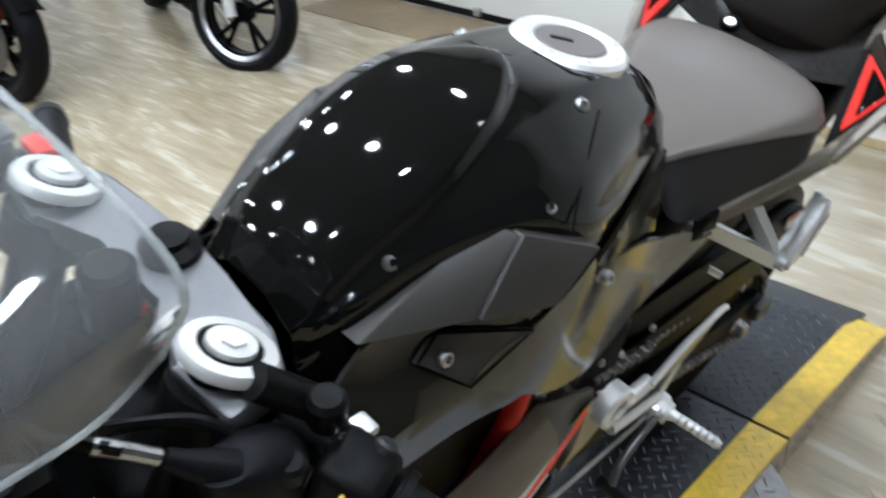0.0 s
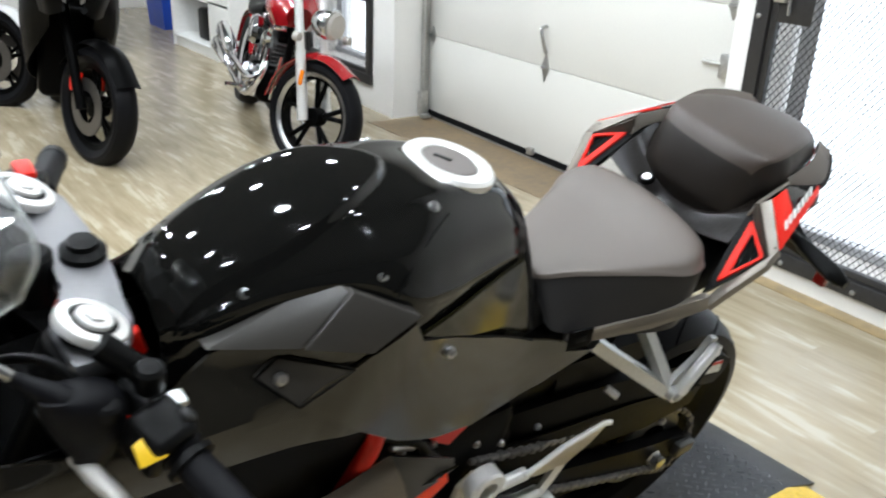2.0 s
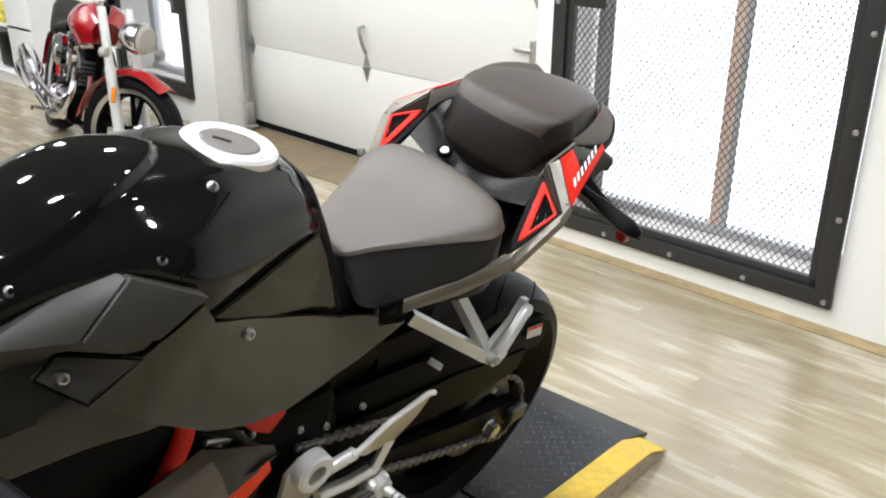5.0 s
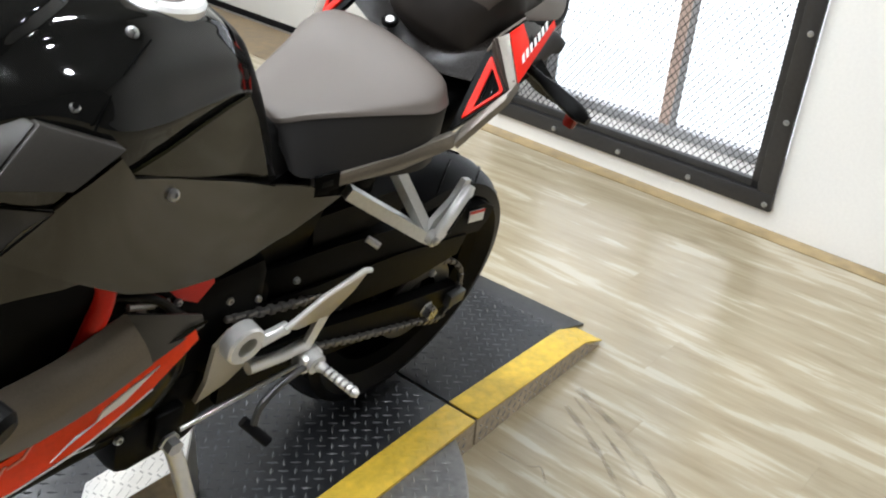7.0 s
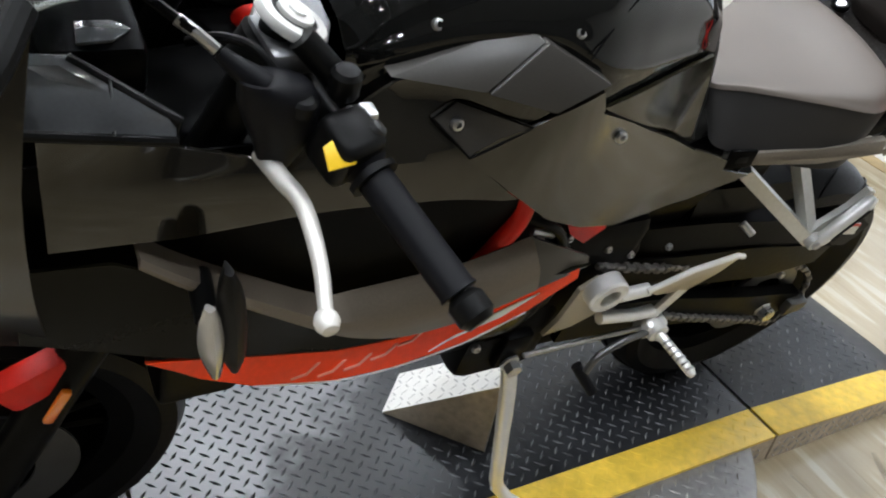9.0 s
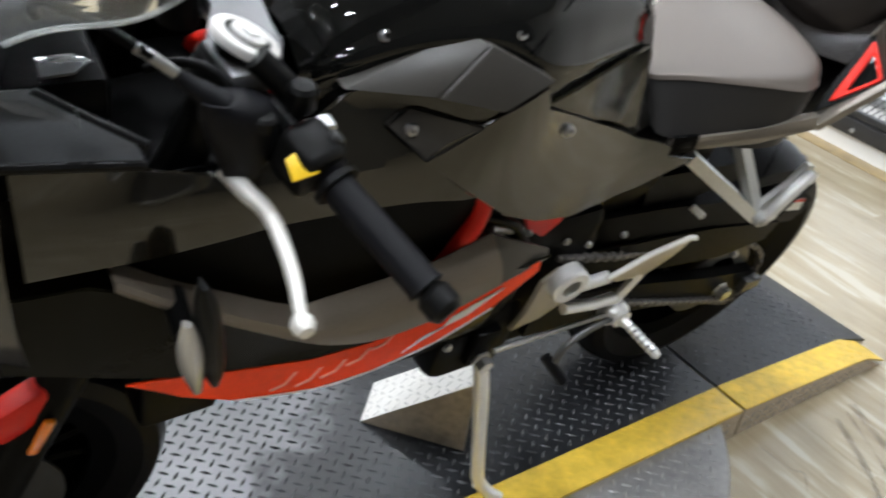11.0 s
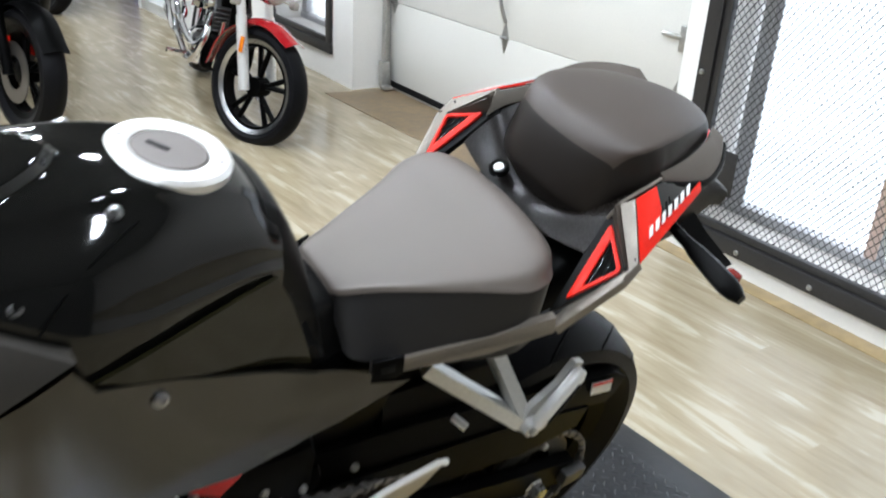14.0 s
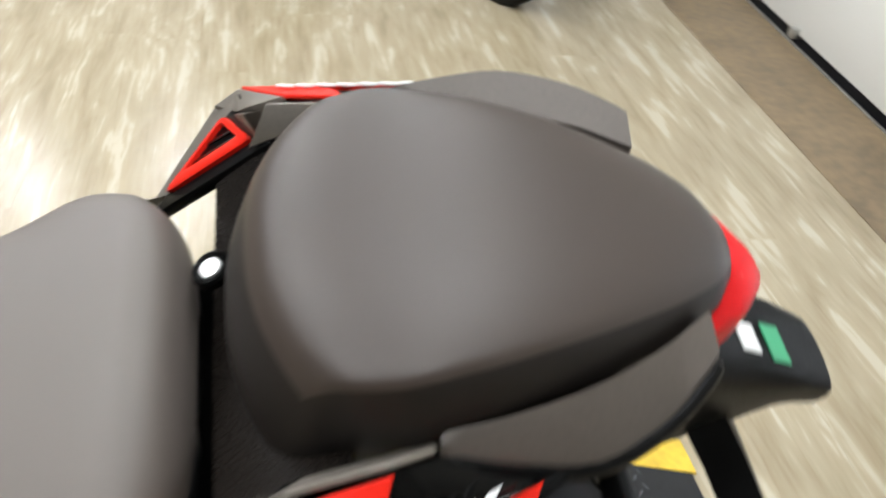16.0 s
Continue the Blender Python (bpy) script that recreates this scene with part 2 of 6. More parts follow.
def worn_plate(name, paint, bare):
    """Black painted tread plate whose paint is worn off to bare steel towards the front."""
    m = paint.copy()
    m.name = name
    nt = m.node_tree
    b = nt.nodes["Principled BSDF"]
    painted = b.inputs["Base Color"].links[0].from_socket
    tc = nt.nodes.new("ShaderNodeTexCoord")
    dot = nt.nodes.new("ShaderNodeVectorMath")
    dot.operation = "DOT_PRODUCT"
    dot.inputs[1].default_value = (-0.58, 0.81, 0)
    nt.links.new(tc.outputs["Object"], dot.inputs[0])
    nz = nt.nodes.new("ShaderNodeTexNoise")
    nz.inputs["Scale"].default_value, nz.inputs["Detail"].default_value = 14, 5
    nt.links.new(tc.outputs["Object"], nz.inputs["Vector"])
    add = nt.nodes.new("ShaderNodeMath")
    add.operation = "MULTIPLY_ADD"
    add.inputs[1].default_value = 0.22
    nt.links.new(nz.outputs[0], add.inputs[0])
    nt.links.new(dot.outputs["Value"], add.inputs[2])
    ramp = nt.nodes.new("ShaderNodeMapRange")
    ramp.inputs["From Min"].default_value, ramp.inputs["From Max"].default_value = 0.787 + 0.09, 0.787 + 0.15
    nt.links.new(add.outputs[0], ramp.inputs["Value"])
    mix = nt.nodes.new("ShaderNodeMix")
    mix.data_type = "RGBA"
    mix.inputs["B"].default_value = (*bare, 1)
    nt.links.new(ramp.outputs[0], mix.inputs["Factor"])
    nt.links.new(painted, mix.inputs["A"])
    nt.links.new(mix.outputs["Result"], b.inputs["Base Color"])
    nt.links.new(ramp.outputs[0], b.inputs["Metallic"])
    return m


TREAD_PAINT = mat("black_tread_bars", (0.075, 0.077, 0.082), 0.24, metal=0.55, vary=0.5, scale=50, coarse=7)
TREAD_WORN = worn_plate("worn_tread_bars", TREAD_PAINT, (0.055, 0.055, 0.057))
PLATE_WORN = worn_plate("worn_black_tread_plate", PLATE_BLACK, (0.110, 0.110, 0.113))


# ---- mesh helpers ----
def mesh_of(bm, name, material, smooth=True, sharp=35):
    me = bpy.data.meshes.new(name)
    bmesh.ops.recalc_face_normals(bm, faces=bm.faces)
    for e in bm.edges:
        if len(e.link_faces) == 2 and e.calc_face_angle(0) > radians(sharp):
            e.smooth = False
    for f in bm.faces:
        f.smooth = smooth
    bm.to_mesh(me)
    bm.free()
    me.materials.append(material)
    return me


def part(name, bm, material, parent=None, label="", sharp=35):
    ob = new(name, mesh_of(bm, name, material, sharp=sharp))
    if parent is not None:
        ob.parent = parent
    if label:
        ob["label"] = label
    return ob


def thing(name, m, label, category, group="", kind=""):
    ob = new(name)
    ob.matrix_world = m
    return tagged(ob, label, category, group, kind)


def box(x0, x1, y0, y1, z0, z1, bevel=0.0, seg=2):
    bm = bmesh.new()
    bmesh.ops.create_cube(bm, size=1)
    for v in bm.verts:
        v.co = Vector(((x0 + x1) / 2 + v.co.x * (x1 - x0), (y0 + y1) / 2 + v.co.y * (y1 - y0), (z0 + z1) / 2 + v.co.z * (z1 - z0)))
    if bevel:
        bmesh.ops.bevel(bm, geom=list(bm.edges), offset=bevel, segments=seg, affect="EDGES", profile=0.5)
    return bm


def moved(bm, m):
    bmesh.ops.transform(bm, matrix=m, verts=bm.verts)
    return bm


def join(*bms):
    out = bms[0]
    for other in bms[1:]:
        me = bpy.data.meshes.new("tmp")
        other.to_mesh(me)
        other.free()
        out.from_mesh(me)
        bpy.data.meshes.remove(me)
    return out


def catmull(pts, n, closed=False):
    """n points a span along a Catmull-Rom curve through pts."""
    pts = [Vector(p) for p in pts]
    out, k = [], len(pts)
    spans = k if closed else k - 1
    for i in range(spans):
        p1, p2 = pts[i], pts[(i + 1) % k]
        p0 = pts[i - 1] if closed or i else p1 * 2 - p2
        p3 = pts[(i + 2) % k] if closed or i + 2 < k else p2 * 2 - p1
        for j in range(n):
            t = j / n
            out.append(0.5 * ((2 * p1) + (p2 - p0) * t + (2 * p0 - 5 * p1 + 4 * p2 - p3) * t * t + (3 * p1 - p0 - 3 * p2 + p3) * t**3))
    if not closed:
        out.append(pts[-1])
    return out


def loft(rings, caps=True, closed=True):
    bm = bmesh.new()
    rows = [[bm.verts.new(p) for p in r] for r in rings]
    k = len(rings[0])
    for a, b in zip(rows, rows[1:]):
        for i in range(k if closed else k - 1):
            j = (i + 1) % k
            bm.faces.new((a[i], a[j], b[j], b[i]))
    if caps and closed:
        bm.faces.new(rows[0][::-1])
        bm.faces.new(rows[-1])
    return bm


def smooth_loft(rings, nu=4, nv=4, closed=False, caps=False):
    """A loft smoothed along and across; rings are lists of points."""
    across = [catmull(r, nv, closed) for r in rings]
    along = [catmull(col, nu) for col in zip(*across)]
    rows = [list(r) for r in zip(*along)]
    return loft(rows, caps=caps, closed=closed)


def shell(bm, thick):
    """Gives an open sheet a thickness, grown to the back of its faces."""
    bmesh.ops.recalc_face_normals(bm, faces=bm.faces)
    bmesh.ops.solidify(bm, geom=list(bm.faces), thickness=thick)
    return bm


def body_loft(stations, nu=4, nv=4, under=True):
    """A left-right symmetric body: each station is x and a list of (y, z) from the middle of the top down one side."""
    rings = []
    for x, half in stations:
        ring = [(x if len(p) == 2 else x + p[2], -p[0], p[1]) for p in half[::-1]] + [(x if len(p) == 2 else x + p[2], p[0], p[1]) for p in half[1:]]
        rings.append(ring)
    bm = smooth_loft(rings, nu, nv)
    if under:
        edges = [e for e in bm.edges if e.is_boundary]
        bmesh.ops.holes_fill(bm, edges=edges, sides=0)
    return bm


def tube(pts, r, n=10, caps=True, closed=False):
    pts = [Vector(p) for p in pts]
    rings = []
    side = None
    for i, p in enumerate(pts):
        d = (pts[(i + 1) % len(pts)] - pts[i - 1]) if closed else (pts[min(i + 1, len(pts) - 1)] - pts[max(i - 1, 0)])
        d.normalize()
        if side is None:
            side = d.orthogonal().normalized()
        else:
            side = (side - d * side.dot(d)).normalized()
        up = d.cross(side)
        rad = r[i] if isinstance(r, (list, tuple)) else r
        rings.append([p + (side * math.cos(a) + up * math.sin(a)) * rad for a in [2 * math.pi * k / n for k in range(n)]])
    if closed:
        rings.append(rings[0])
    bm = loft(rings, caps=caps and not closed)
    if closed:
        bmesh.ops.remove_doubles(bm, verts=bm.verts, dist=1e-6)
    return bm


def bar(a, b, r, n=12):
    return tube([a, b], r, n)


def lathe(profile, n=32, axis="y", centre=(0, 0, 0)):
    """Turned from (radius, height) pairs round an axis."""
    rings = []
    c = Vector(centre)
    for r, h in profile:
        ring = []
        for k in range(n):
            a = 2 * math.pi * k / n
            u, v = r * math.cos(a), r * math.sin(a)
            ring.append(c + Vector({"y": (u, h, v), "z": (u, v, h), "x": (h, u, v)}[axis]))
        rings.append(ring)
    return loft(rings, caps=True)


def ring_lathe(profile, n=48, axis="y", centre=(0, 0, 0)):
    """Like lathe, for a closed profile that never meets the axis."""
    bm = lathe(list(profile) + [profile[0]], n, axis, centre)
    bm.faces.ensure_lookup_table()
    ends = [f for f in bm.faces if len(f.verts) > 4]
    bmesh.ops.delete(bm, geom=ends, context="FACES")
    bmesh.ops.remove_doubles(bm, verts=bm.verts, dist=1e-6)
    return bm


def panel(outline, y_of, thick, step=0.02, side=-1, rise=0.0, bevel=0.0):
    """A plate cut to an outline in x and z, laid on the curved flank y_of(x, z) on one side (-1 left)."""
    bm = bmesh.new()
    f = bm.faces.new([bm.verts.new((x, 0, z)) for x, z in outline])
    xs, zs = [p[0] for p in outline], [p[1] for p in outline]
    for lo, hi, normal in ((min(xs), max(xs), (1, 0, 0)), (min(zs), max(zs), (0, 0, 1))):
        k = max(1, int((hi - lo) / step))
        for i in range(1, k):
            c = lo + (hi - lo) * i / k
            bmesh.ops.bisect_plane(bm, geom=list(bm.verts) + list(bm.edges) + list(bm.faces), plane_co=Vector(normal) * c, plane_no=normal)
    for v in bm.verts:
        v.co.y = side * (y_of(v.co.x, v.co.z) + rise)
    out = bmesh.ops.extrude_face_region(bm, geom=list(bm.faces))
    for v in [g for g in out["geom"] if isinstance(g, bmesh.types.BMVert)]:
        v.co.y -= side * thick
    return bm


def prism(outline, a, b, axis="y", bevel=0.0):
    """A flat plate from an outline, between two heights along an axis."""
    bm = bmesh.new()

    def place(p, h):
        return {"y": (p[0], h, p[1]), "z": (p[0], p[1], h), "x": (h, p[0], p[1])}[axis]

    lo = [bm.verts.new(place(p, a)) for p in outline]
    hi = [bm.verts.new(place(p, b)) for p in outline]
    k = len(outline)
    bm.faces.new(lo[::-1])
    bm.faces.new(hi)
    for i in range(k):
        bm.faces.new((lo[i], lo[(i + 1) % k], hi[(i + 1) % k], hi[i]))
    if bevel:
        bmesh.ops.bevel(bm, geom=list(bm.edges), offset=bevel, segments=2, affect="EDGES", profile=0.5)
    return bm


def bolt(centre, axis, r=0.007, h=0.005, n=12):
    """A domed button head with a socket."""
    prof = [(r, 0), (r, h * 0.5), (r * 0.8, h * 0.9), (r * 0.45, h), (r * 0.42, h * 0.4), (0.0001, h * 0.4)]
    bm = lathe(prof, n, "z")
    turn = Vector((0, 0, 1)).rotation_difference(Vector(axis)).to_matrix().to_4x4()
    return moved(bm, Matrix.Translation(centre) @ turn)


# ---- the room ----
WALL = pose(1.68, 0, 0, 0, 0, -3.2)      # along its y runs the wall; its x points out of the room
HALL_H = 3.3


def wall_piece(name, x0, x1, u0, u1, z0, z1, material=WALL_PAINT, bevel=0.0):
    ob = part(name, box(x0, x1, u0, u1, z0, z1, bevel), material)
    ob.matrix_world = WALL
    return tagged(ob, kind="structure")


WF = -0.10                                          # the wall round the gate stands proud of the rest
G0, G1, GZ0, GZ1 = -0.067, 1.162, 0.072, 2.095      # gate opening near the corner
GD = 1.256                                         # edge of the pier between gate and door
D0, D1, DH = 1.31, 3.665, 2.45                      # overhead door opening
WN = -0.17                                         # the wall past the door too
H0, H1, HZ0, HZ1 = 3.92, 4.92, 0.16, 2.15          # second gate past the door
for n, (u0, u1, z0, z1) in enumerate(((-4.2, G0, 0, HALL_H), (G0, G1, 0, GZ0), (G0, G1, GZ1, HALL_H), (G1, GD, 0, HALL_H), (D0, D1, DH, HALL_H),
                                      (D1, H0, 0, HALL_H), (H0, H1, 0, HZ0), (H0, H1, HZ1, HALL_H), (H1, 9.2, 0, HALL_H))):
    tagged(wall_piece("wall_east", WF if n < 4 else WN if n > 4 else 0.0, 0.30, u0, u1, z0, z1), "warm white painted wall round the gates and the door", "wall")
tagged(wall_piece("wall_east", 0.02, 0.30, GD, D0, 0, HALL_H), "warm white painted door jamb beside the pier", "wall")
# south and west walls are unseen, dark so little light bounces onto the bike
for name, (x0, x1, y0, y1) in {"wall_north": (-5.2, 2.6, 9.0, 9.2), "wall_south": (-5.2, 2.0, -4.2, -4.0), "wall_west": (-5.2, -5.0, -4.0, 9.0)}.items():
    tagged(part(name, box(x0, x1, y0, y1, 0, HALL_H), WALL_PAINT if name == "wall_north" else DARK_WALL), "plain painted wall closing the showroom", "wall", kind="structure")
tagged(part("ceiling", box(-5.2, 2.6, -4.2, 9.2, HALL_H, HALL_H + 0.1), CEILING), "dark grey ceiling with round downlights", "ceiling", kind="structure")

base_bm = box(-60, 60, -60, 60, -0.06, -0.012)
tagged(part("ground", base_bm, mat("dark_subfloor", (0.16, 0.12, 0.08), 0.6, vary=0.2)), "dark ground under the floor planks", "ground", kind="structure")

# bronze-brown worn strip in front of the overhead door
strip = part("door_threshold", prism([(-0.275, 1.262), (0.10, 1.262), (0.10, 3.60), (-0.355, 3.655)], -0.01, 0.003, "z"), MAT_BROWN)
strip.matrix_world = WALL
tagged(strip, "worn brown floor strip before the overhead door", "threshold", kind="structure")

edge_strip = part("trim", box(WF - 0.075, WF - 0.002, -4.1, GD - 0.004, 0.0005, 0.004, 0.0012), mat("yellowed_floor_edge", (0.34, 0.25, 0.125), 0.5, vary=0.3, scale=18, bump=0.2, coarse=4))
edge_strip.matrix_world = WALL
tagged(edge_strip, "yellow-brown floor edge strip along the white wall", "trim", kind="structure")

# ---- overhead door ----
door = thing("door_1", WALL, "closed cream sectional overhead door with steel hinges", "door", kind="structure")
DX = 0.075
seams = [0.045, 0.515, 0.975, 1.435, 1.895, 2.45]
for z0, z1 in zip(seams, seams[1:]):
    part("panel", box(DX, DX + 0.045, D0 + 0.02, D1 - 0.02, z0 + 0.001, z1 - 0.001, 0.003), DOOR_PAINT, door)
part("rubber_seal", box(DX + 0.004, DX + 0.04, D0 + 0.02, D1 - 0.02, 0.0, 0.043, 0.006), RUBBER, door, "black rubber bottom seal")
part("bottom_rail", box(DX - 0.012, DX - 0.001, D0 + 0.03, D1 - 0.03, 0.003, 0.010, 0.002), GALV, door)


def hinge(u, z, up=0.075, wide=0.03):
    plate = prism([(u - wide, z), (u, z - up), (u + wide, z), (u, z + up)], DX - 0.006, DX - 0.001, "x", 0.001)
    knuckle = bar((DX - 0.012, u - wide * 0.7, z), (DX - 0.012, u + wide * 0.7, z), 0.008)
    h = part("hinge", plate, GALV, door)
    part("pin", knuckle, STEEL, h)


for z in seams[1:-1]:
    for u in (2.53, 1.40, 3.60):
        hinge(u, z, 0.075 if u == 2.53 else 0.06)
part("pull_handle", tube(catmull([(DX - 0.004, 2.545, 0.725), (DX - 0.04, 2.54, 0.715), (DX - 0.045, 2.522, 0.67), (DX - 0.02, 2.53, 0.62), (DX - 0.006, 2.53, 0.59)], 4), 0.010), STEEL, door)
part("slide_bolt", join(box(DX - 0.02, DX - 0.001, 1.36, 1.42, 0.68, 0.78, 0.004), bar((DX - 0.012, 1.41, 0.735), (DX - 0.012, 1.51, 0.735), 0.010)), GALV, door)
part("floor_bracket", join(box(DX - 0.03, DX - 0.001, 2.56, 2.60, 0.03, 0.07, 0.003)), GALV, door)
for u in (D1 - 0.03, D0 + 0.012):
    part("track", join(box(DX - 0.06, DX - 0.005, u, u + 0.012, 0.03, DH, 0.003), box(DX - 0.06, DX - 0.052, u - 0.03, u, 0.03, DH, 0.002)), GALV, door)
part("bracket", box(DX - 0.085, DX - 0.03, D1 - 0.075, D1 - 0.03, 0.02, 0.17, 0.004), GALV, door)
part("roller", box(DX - 0.10, DX - 0.04, D1 - 0.13, D1 - 0.08, 0.012, 0.035, 0.006), GALV, door)


# ---- security gates ----
FRAME_GREY = mat("grey_window_frame", (0.40, 0.40, 0.41), 0.45, metal=0.2)


def gate(name, u0, u1, z0, z1, label, bolts, depth=0.0):
    g = thing(name, WALL @ pose(depth, 0, 0), label, "security gate", "security gates", "structure")
    w = 0.062
    x0, x1 = -0.022, -0.002
    for a, b, c, d in ((u0, u1, z0, z0 + w), (u0, u1, z1 - w, z1), (u0, u0 + w, z0 + w, z1 - w), (u1 - w, u1, z0 + w, z1 - w)):
        part("frame_bar", box(x0, x1, a, b, c, d, 0.004), BLACK_IRON, g)
    for a, b, c, d in ((u0 + w, u1 - w, z0 + w, z0 + w + 0.03), (u0 + w, u1 - w, z1 - w - 0.03, z1 - w), (u0 + w, u0 + w + 0.03, z0 + w, z1 - w), (u1 - w - 0.03, u1 - w, z0 + w, z1 - w)):
        part("angle_bar", box(x0 + 0.012, x1 + 0.02, a, b, c, d, 0.003), BLACK_IRON, g)
    for u, z in bolts:
        part("bolt", bolt((x0, u, z), (-1, 0, 0), 0.010, 0.008), GALV, g)
    # expanded metal: zigzag strands that meet in rows of long diamonds
    px, pz, s = 0.026, 0.0168, 0.0027
    bm = bmesh.new()
    ua, ub, za, zb = u0 + w + 0.005, u1 - w - 0.005, z0 + w + 0.005, z1 - w - 0.005
    xm = x1 + 0.012
    rows = int((zb - za) / pz)
    cols = int((ub - ua) / (px / 2))
    for r in range(rows):
        lo, hi = [], []
        for c in range(cols + 1):
            z = za + pz * (r + (0.5 if (c + r) % 2 else -0.5)) + pz / 2
            lo.append(bm.verts.new((xm, ua + c * px / 2, z - s)))
            hi.append(bm.verts.new((xm - 0.0012, ua + c * px / 2, z + s)))
        for c in range(cols):
            bm.faces.new((lo[c], lo[c + 1], hi[c + 1], hi[c]))
    part("expanded_metal", bm, BLACK_IRON, g, "black expanded metal mesh")
    # reveal, sill and glazing behind
    part("sill", box(0.03, 0.32, u0 + 0.01, u1 - 0.01, z0 - 0.02, z0 + 0.045, 0.003), mat("pale_sill", (0.62, 0.60, 0.57), 0.5), g)
    for u in (u0 + 0.02, u0 + 0.455 * (u1 - u0), u1 - 0.08):
        part("mullion", box(0.24, 0.30, u, u + 0.045, z0 + 0.0825, z1, 0.004), POST_BROWN if u > u0 + 0.05 and u < u1 - 0.2 else FRAME_GREY, g)
        part("mullion_edge", box(0.236, 0.239, u - 0.034, u - 0.004, z0 + 0.0825, z1, 0.001), FRAME_GREY, g)
    part("window_frame", box(0.235, 0.305, u0 + 0.01, u1 - 0.01, z0 + 0.0455, z0 + 0.082, 0.004), FRAME_GREY, g, "grey lower window frame")
    pane = part("pane", box(0.262, 0.268, u0 + 0.02, u1 - 0.02, z0 + 0.0825, z1 - 0.01), glass("window_glass", (0.97, 0.98, 0.98), 0.0), g)
    pane.visible_shadow = False
    return g


bolts_1 = [(u, GZ0 + 0.023) for u in (-0.044, 0.246, 0.544, 0.845, 1.139)] + [(u, z) for u in (-0.044, 1.139) for z in (0.39, 0.68, 0.98, 1.28, 1.59)]
gate_1 = gate("window_1", G0, G1, GZ0, GZ1, "black framed expanded-metal gate before a bright window", bolts_1, WF)
gate_2 = gate("window_2", H0, H1, HZ0, HZ1, "black framed expanded-metal gate beyond the overhead door", [], WN)
for g, u, z in ((gate_1, 1.075, 0.350), (gate_1, 1.075, 1.040), (gate_2, H0 + 0.16, 0.75)):
    lk = part("lock_plate", box(-0.030, -0.024, u - 0.16, u - 0.02, z - 0.07, z + 0.09, 0.002), BLACK_IRON, g)
    part("lock_case", box(-0.05, -0.030, u - 0.055, u - 0.005, z + 0.0, z + 0.05, 0.004), GALV, lk)
    part("lock_bar", tube([(-0.045, u + 0.01, z + 0.035), (-0.045, u - 0.07, z + 0.03), (-0.045, u - 0.075, z - 0.04)], 0.006), GALV, lk)

# the bright street outside
sky_bm = box(3.2, 3.25, -5, 9.5, -0.5, 4.0)
tagged(part("backdrop", sky_bm, DAYLIGHT), "overexposed bright street outside the windows", "backdrop", kind="structure")

pv = part("pavement", box(0.30, 1.48, -4.2, 9.2, -0.01, 0.012), mat("pale_concrete", (0.62, 0.61, 0.60), 0.7, vary=0.1, scale=30, bump=0.2))
pv.matrix_world = WALL
tagged(pv, "pale concrete pavement outside the windows", "pavement", kind="structure")
for u0, u1, z1 in ((G0, G1, GZ1), (H0, H1, HZ1)):
    area = bpy.data.lights.new("window_light", "AREA")
    area.shape, area.size, area.size_y, area.energy, area.color = "RECTANGLE", z1 - 0.1, u1 - u0, WINDOW_WATT, (0.90, 0.95, 1.0)
    lamp_ob = new("window_light", area)
    lamp_ob.matrix_world = WALL @ pose(0.22, (u0 + u1) / 2, z1 / 2, 0, 90, 0)

# ---- ceiling lamps ----
for i, x in enumerate((-3.9, -2.5, -1.1, 0.3)):
    for j, y in enumerate((-1.0, 0.4, 1.8, 3.3, 4.9, 6.7)):
        fx = thing("ceiling_lamp", pose(x + 0.15 * ((j * 7 + i * 3) % 3 - 1), y, HALL_H), "round white recessed ceiling downlight", "ceiling lamp", "ceiling downlights")
        part("trim_ring", ring_lathe([(0.085, -0.001), (0.085, -0.012), (0.104, -0.008), (0.106, -0.001)], 32, "z"), WHITE_LABEL, fx)
        part("lens", lathe([(0.084, -0.001), (0.084, -0.006), (0.001, -0.007)], 32, "z"), LAMP_GLOW, fx)
        ld = bpy.data.lights.new("downlight", "AREA")
        ld.shape, ld.size, ld.energy, ld.color = "DISK", 0.17, LAMP_WATT, (0.95, 0.98, 1.0)
        lo = new("downlight", ld)
        lo.matrix_world = pose(x + 0.15 * ((j * 7 + i * 3) % 3 - 1), y, HALL_H - 0.02)

# ---- platform, ramp and turntable ----
PZ = 0.078


def treads(bm, x0, x1, y0, y1, z_of, inside=lambda x, y: True, pitch=0.0236, h=0.0022):
    """Raised lens-shaped bars of tread plate, turned this way and that."""
    reach = int((x1 - x0 + y1 - y0) / pitch) + 2
    for i in range(reach):
        for j in range(-reach, reach):
            x, y = x0 + (i - j) * pitch * 0.7071, y0 + (i + j) * pitch * 0.7071
            if not (x0 + 0.008 < x < x1 - 0.008 and y0 + 0.008 < y < y1 - 0.008 and inside(x, y)):
                continue
            a = radians(45 if (i + j) % 2 else -45)
            c, s = math.cos(a), math.sin(a)
            l, w = 0.0125, 0.0033
            ps = [(-l, 0, 0), (0, -w, 0), (l, 0, 0), (0, w, 0), (-l * 0.5, 0, h), (l * 0.5, 0, h)]
            vs = [bm.verts.new((x + p[0] * c - p[1] * s, y + p[0] * s + p[1] * c, z_of(x + p[0] * c - p[1] * s) + p[2])) for p in ps]
            for f in ((0, 1, 4), (1, 5, 4), (1, 2, 5), (2, 3, 5), (3, 4, 5), (3, 0, 4)):
                bm.faces.new([vs[k] for k in f])
    return bm


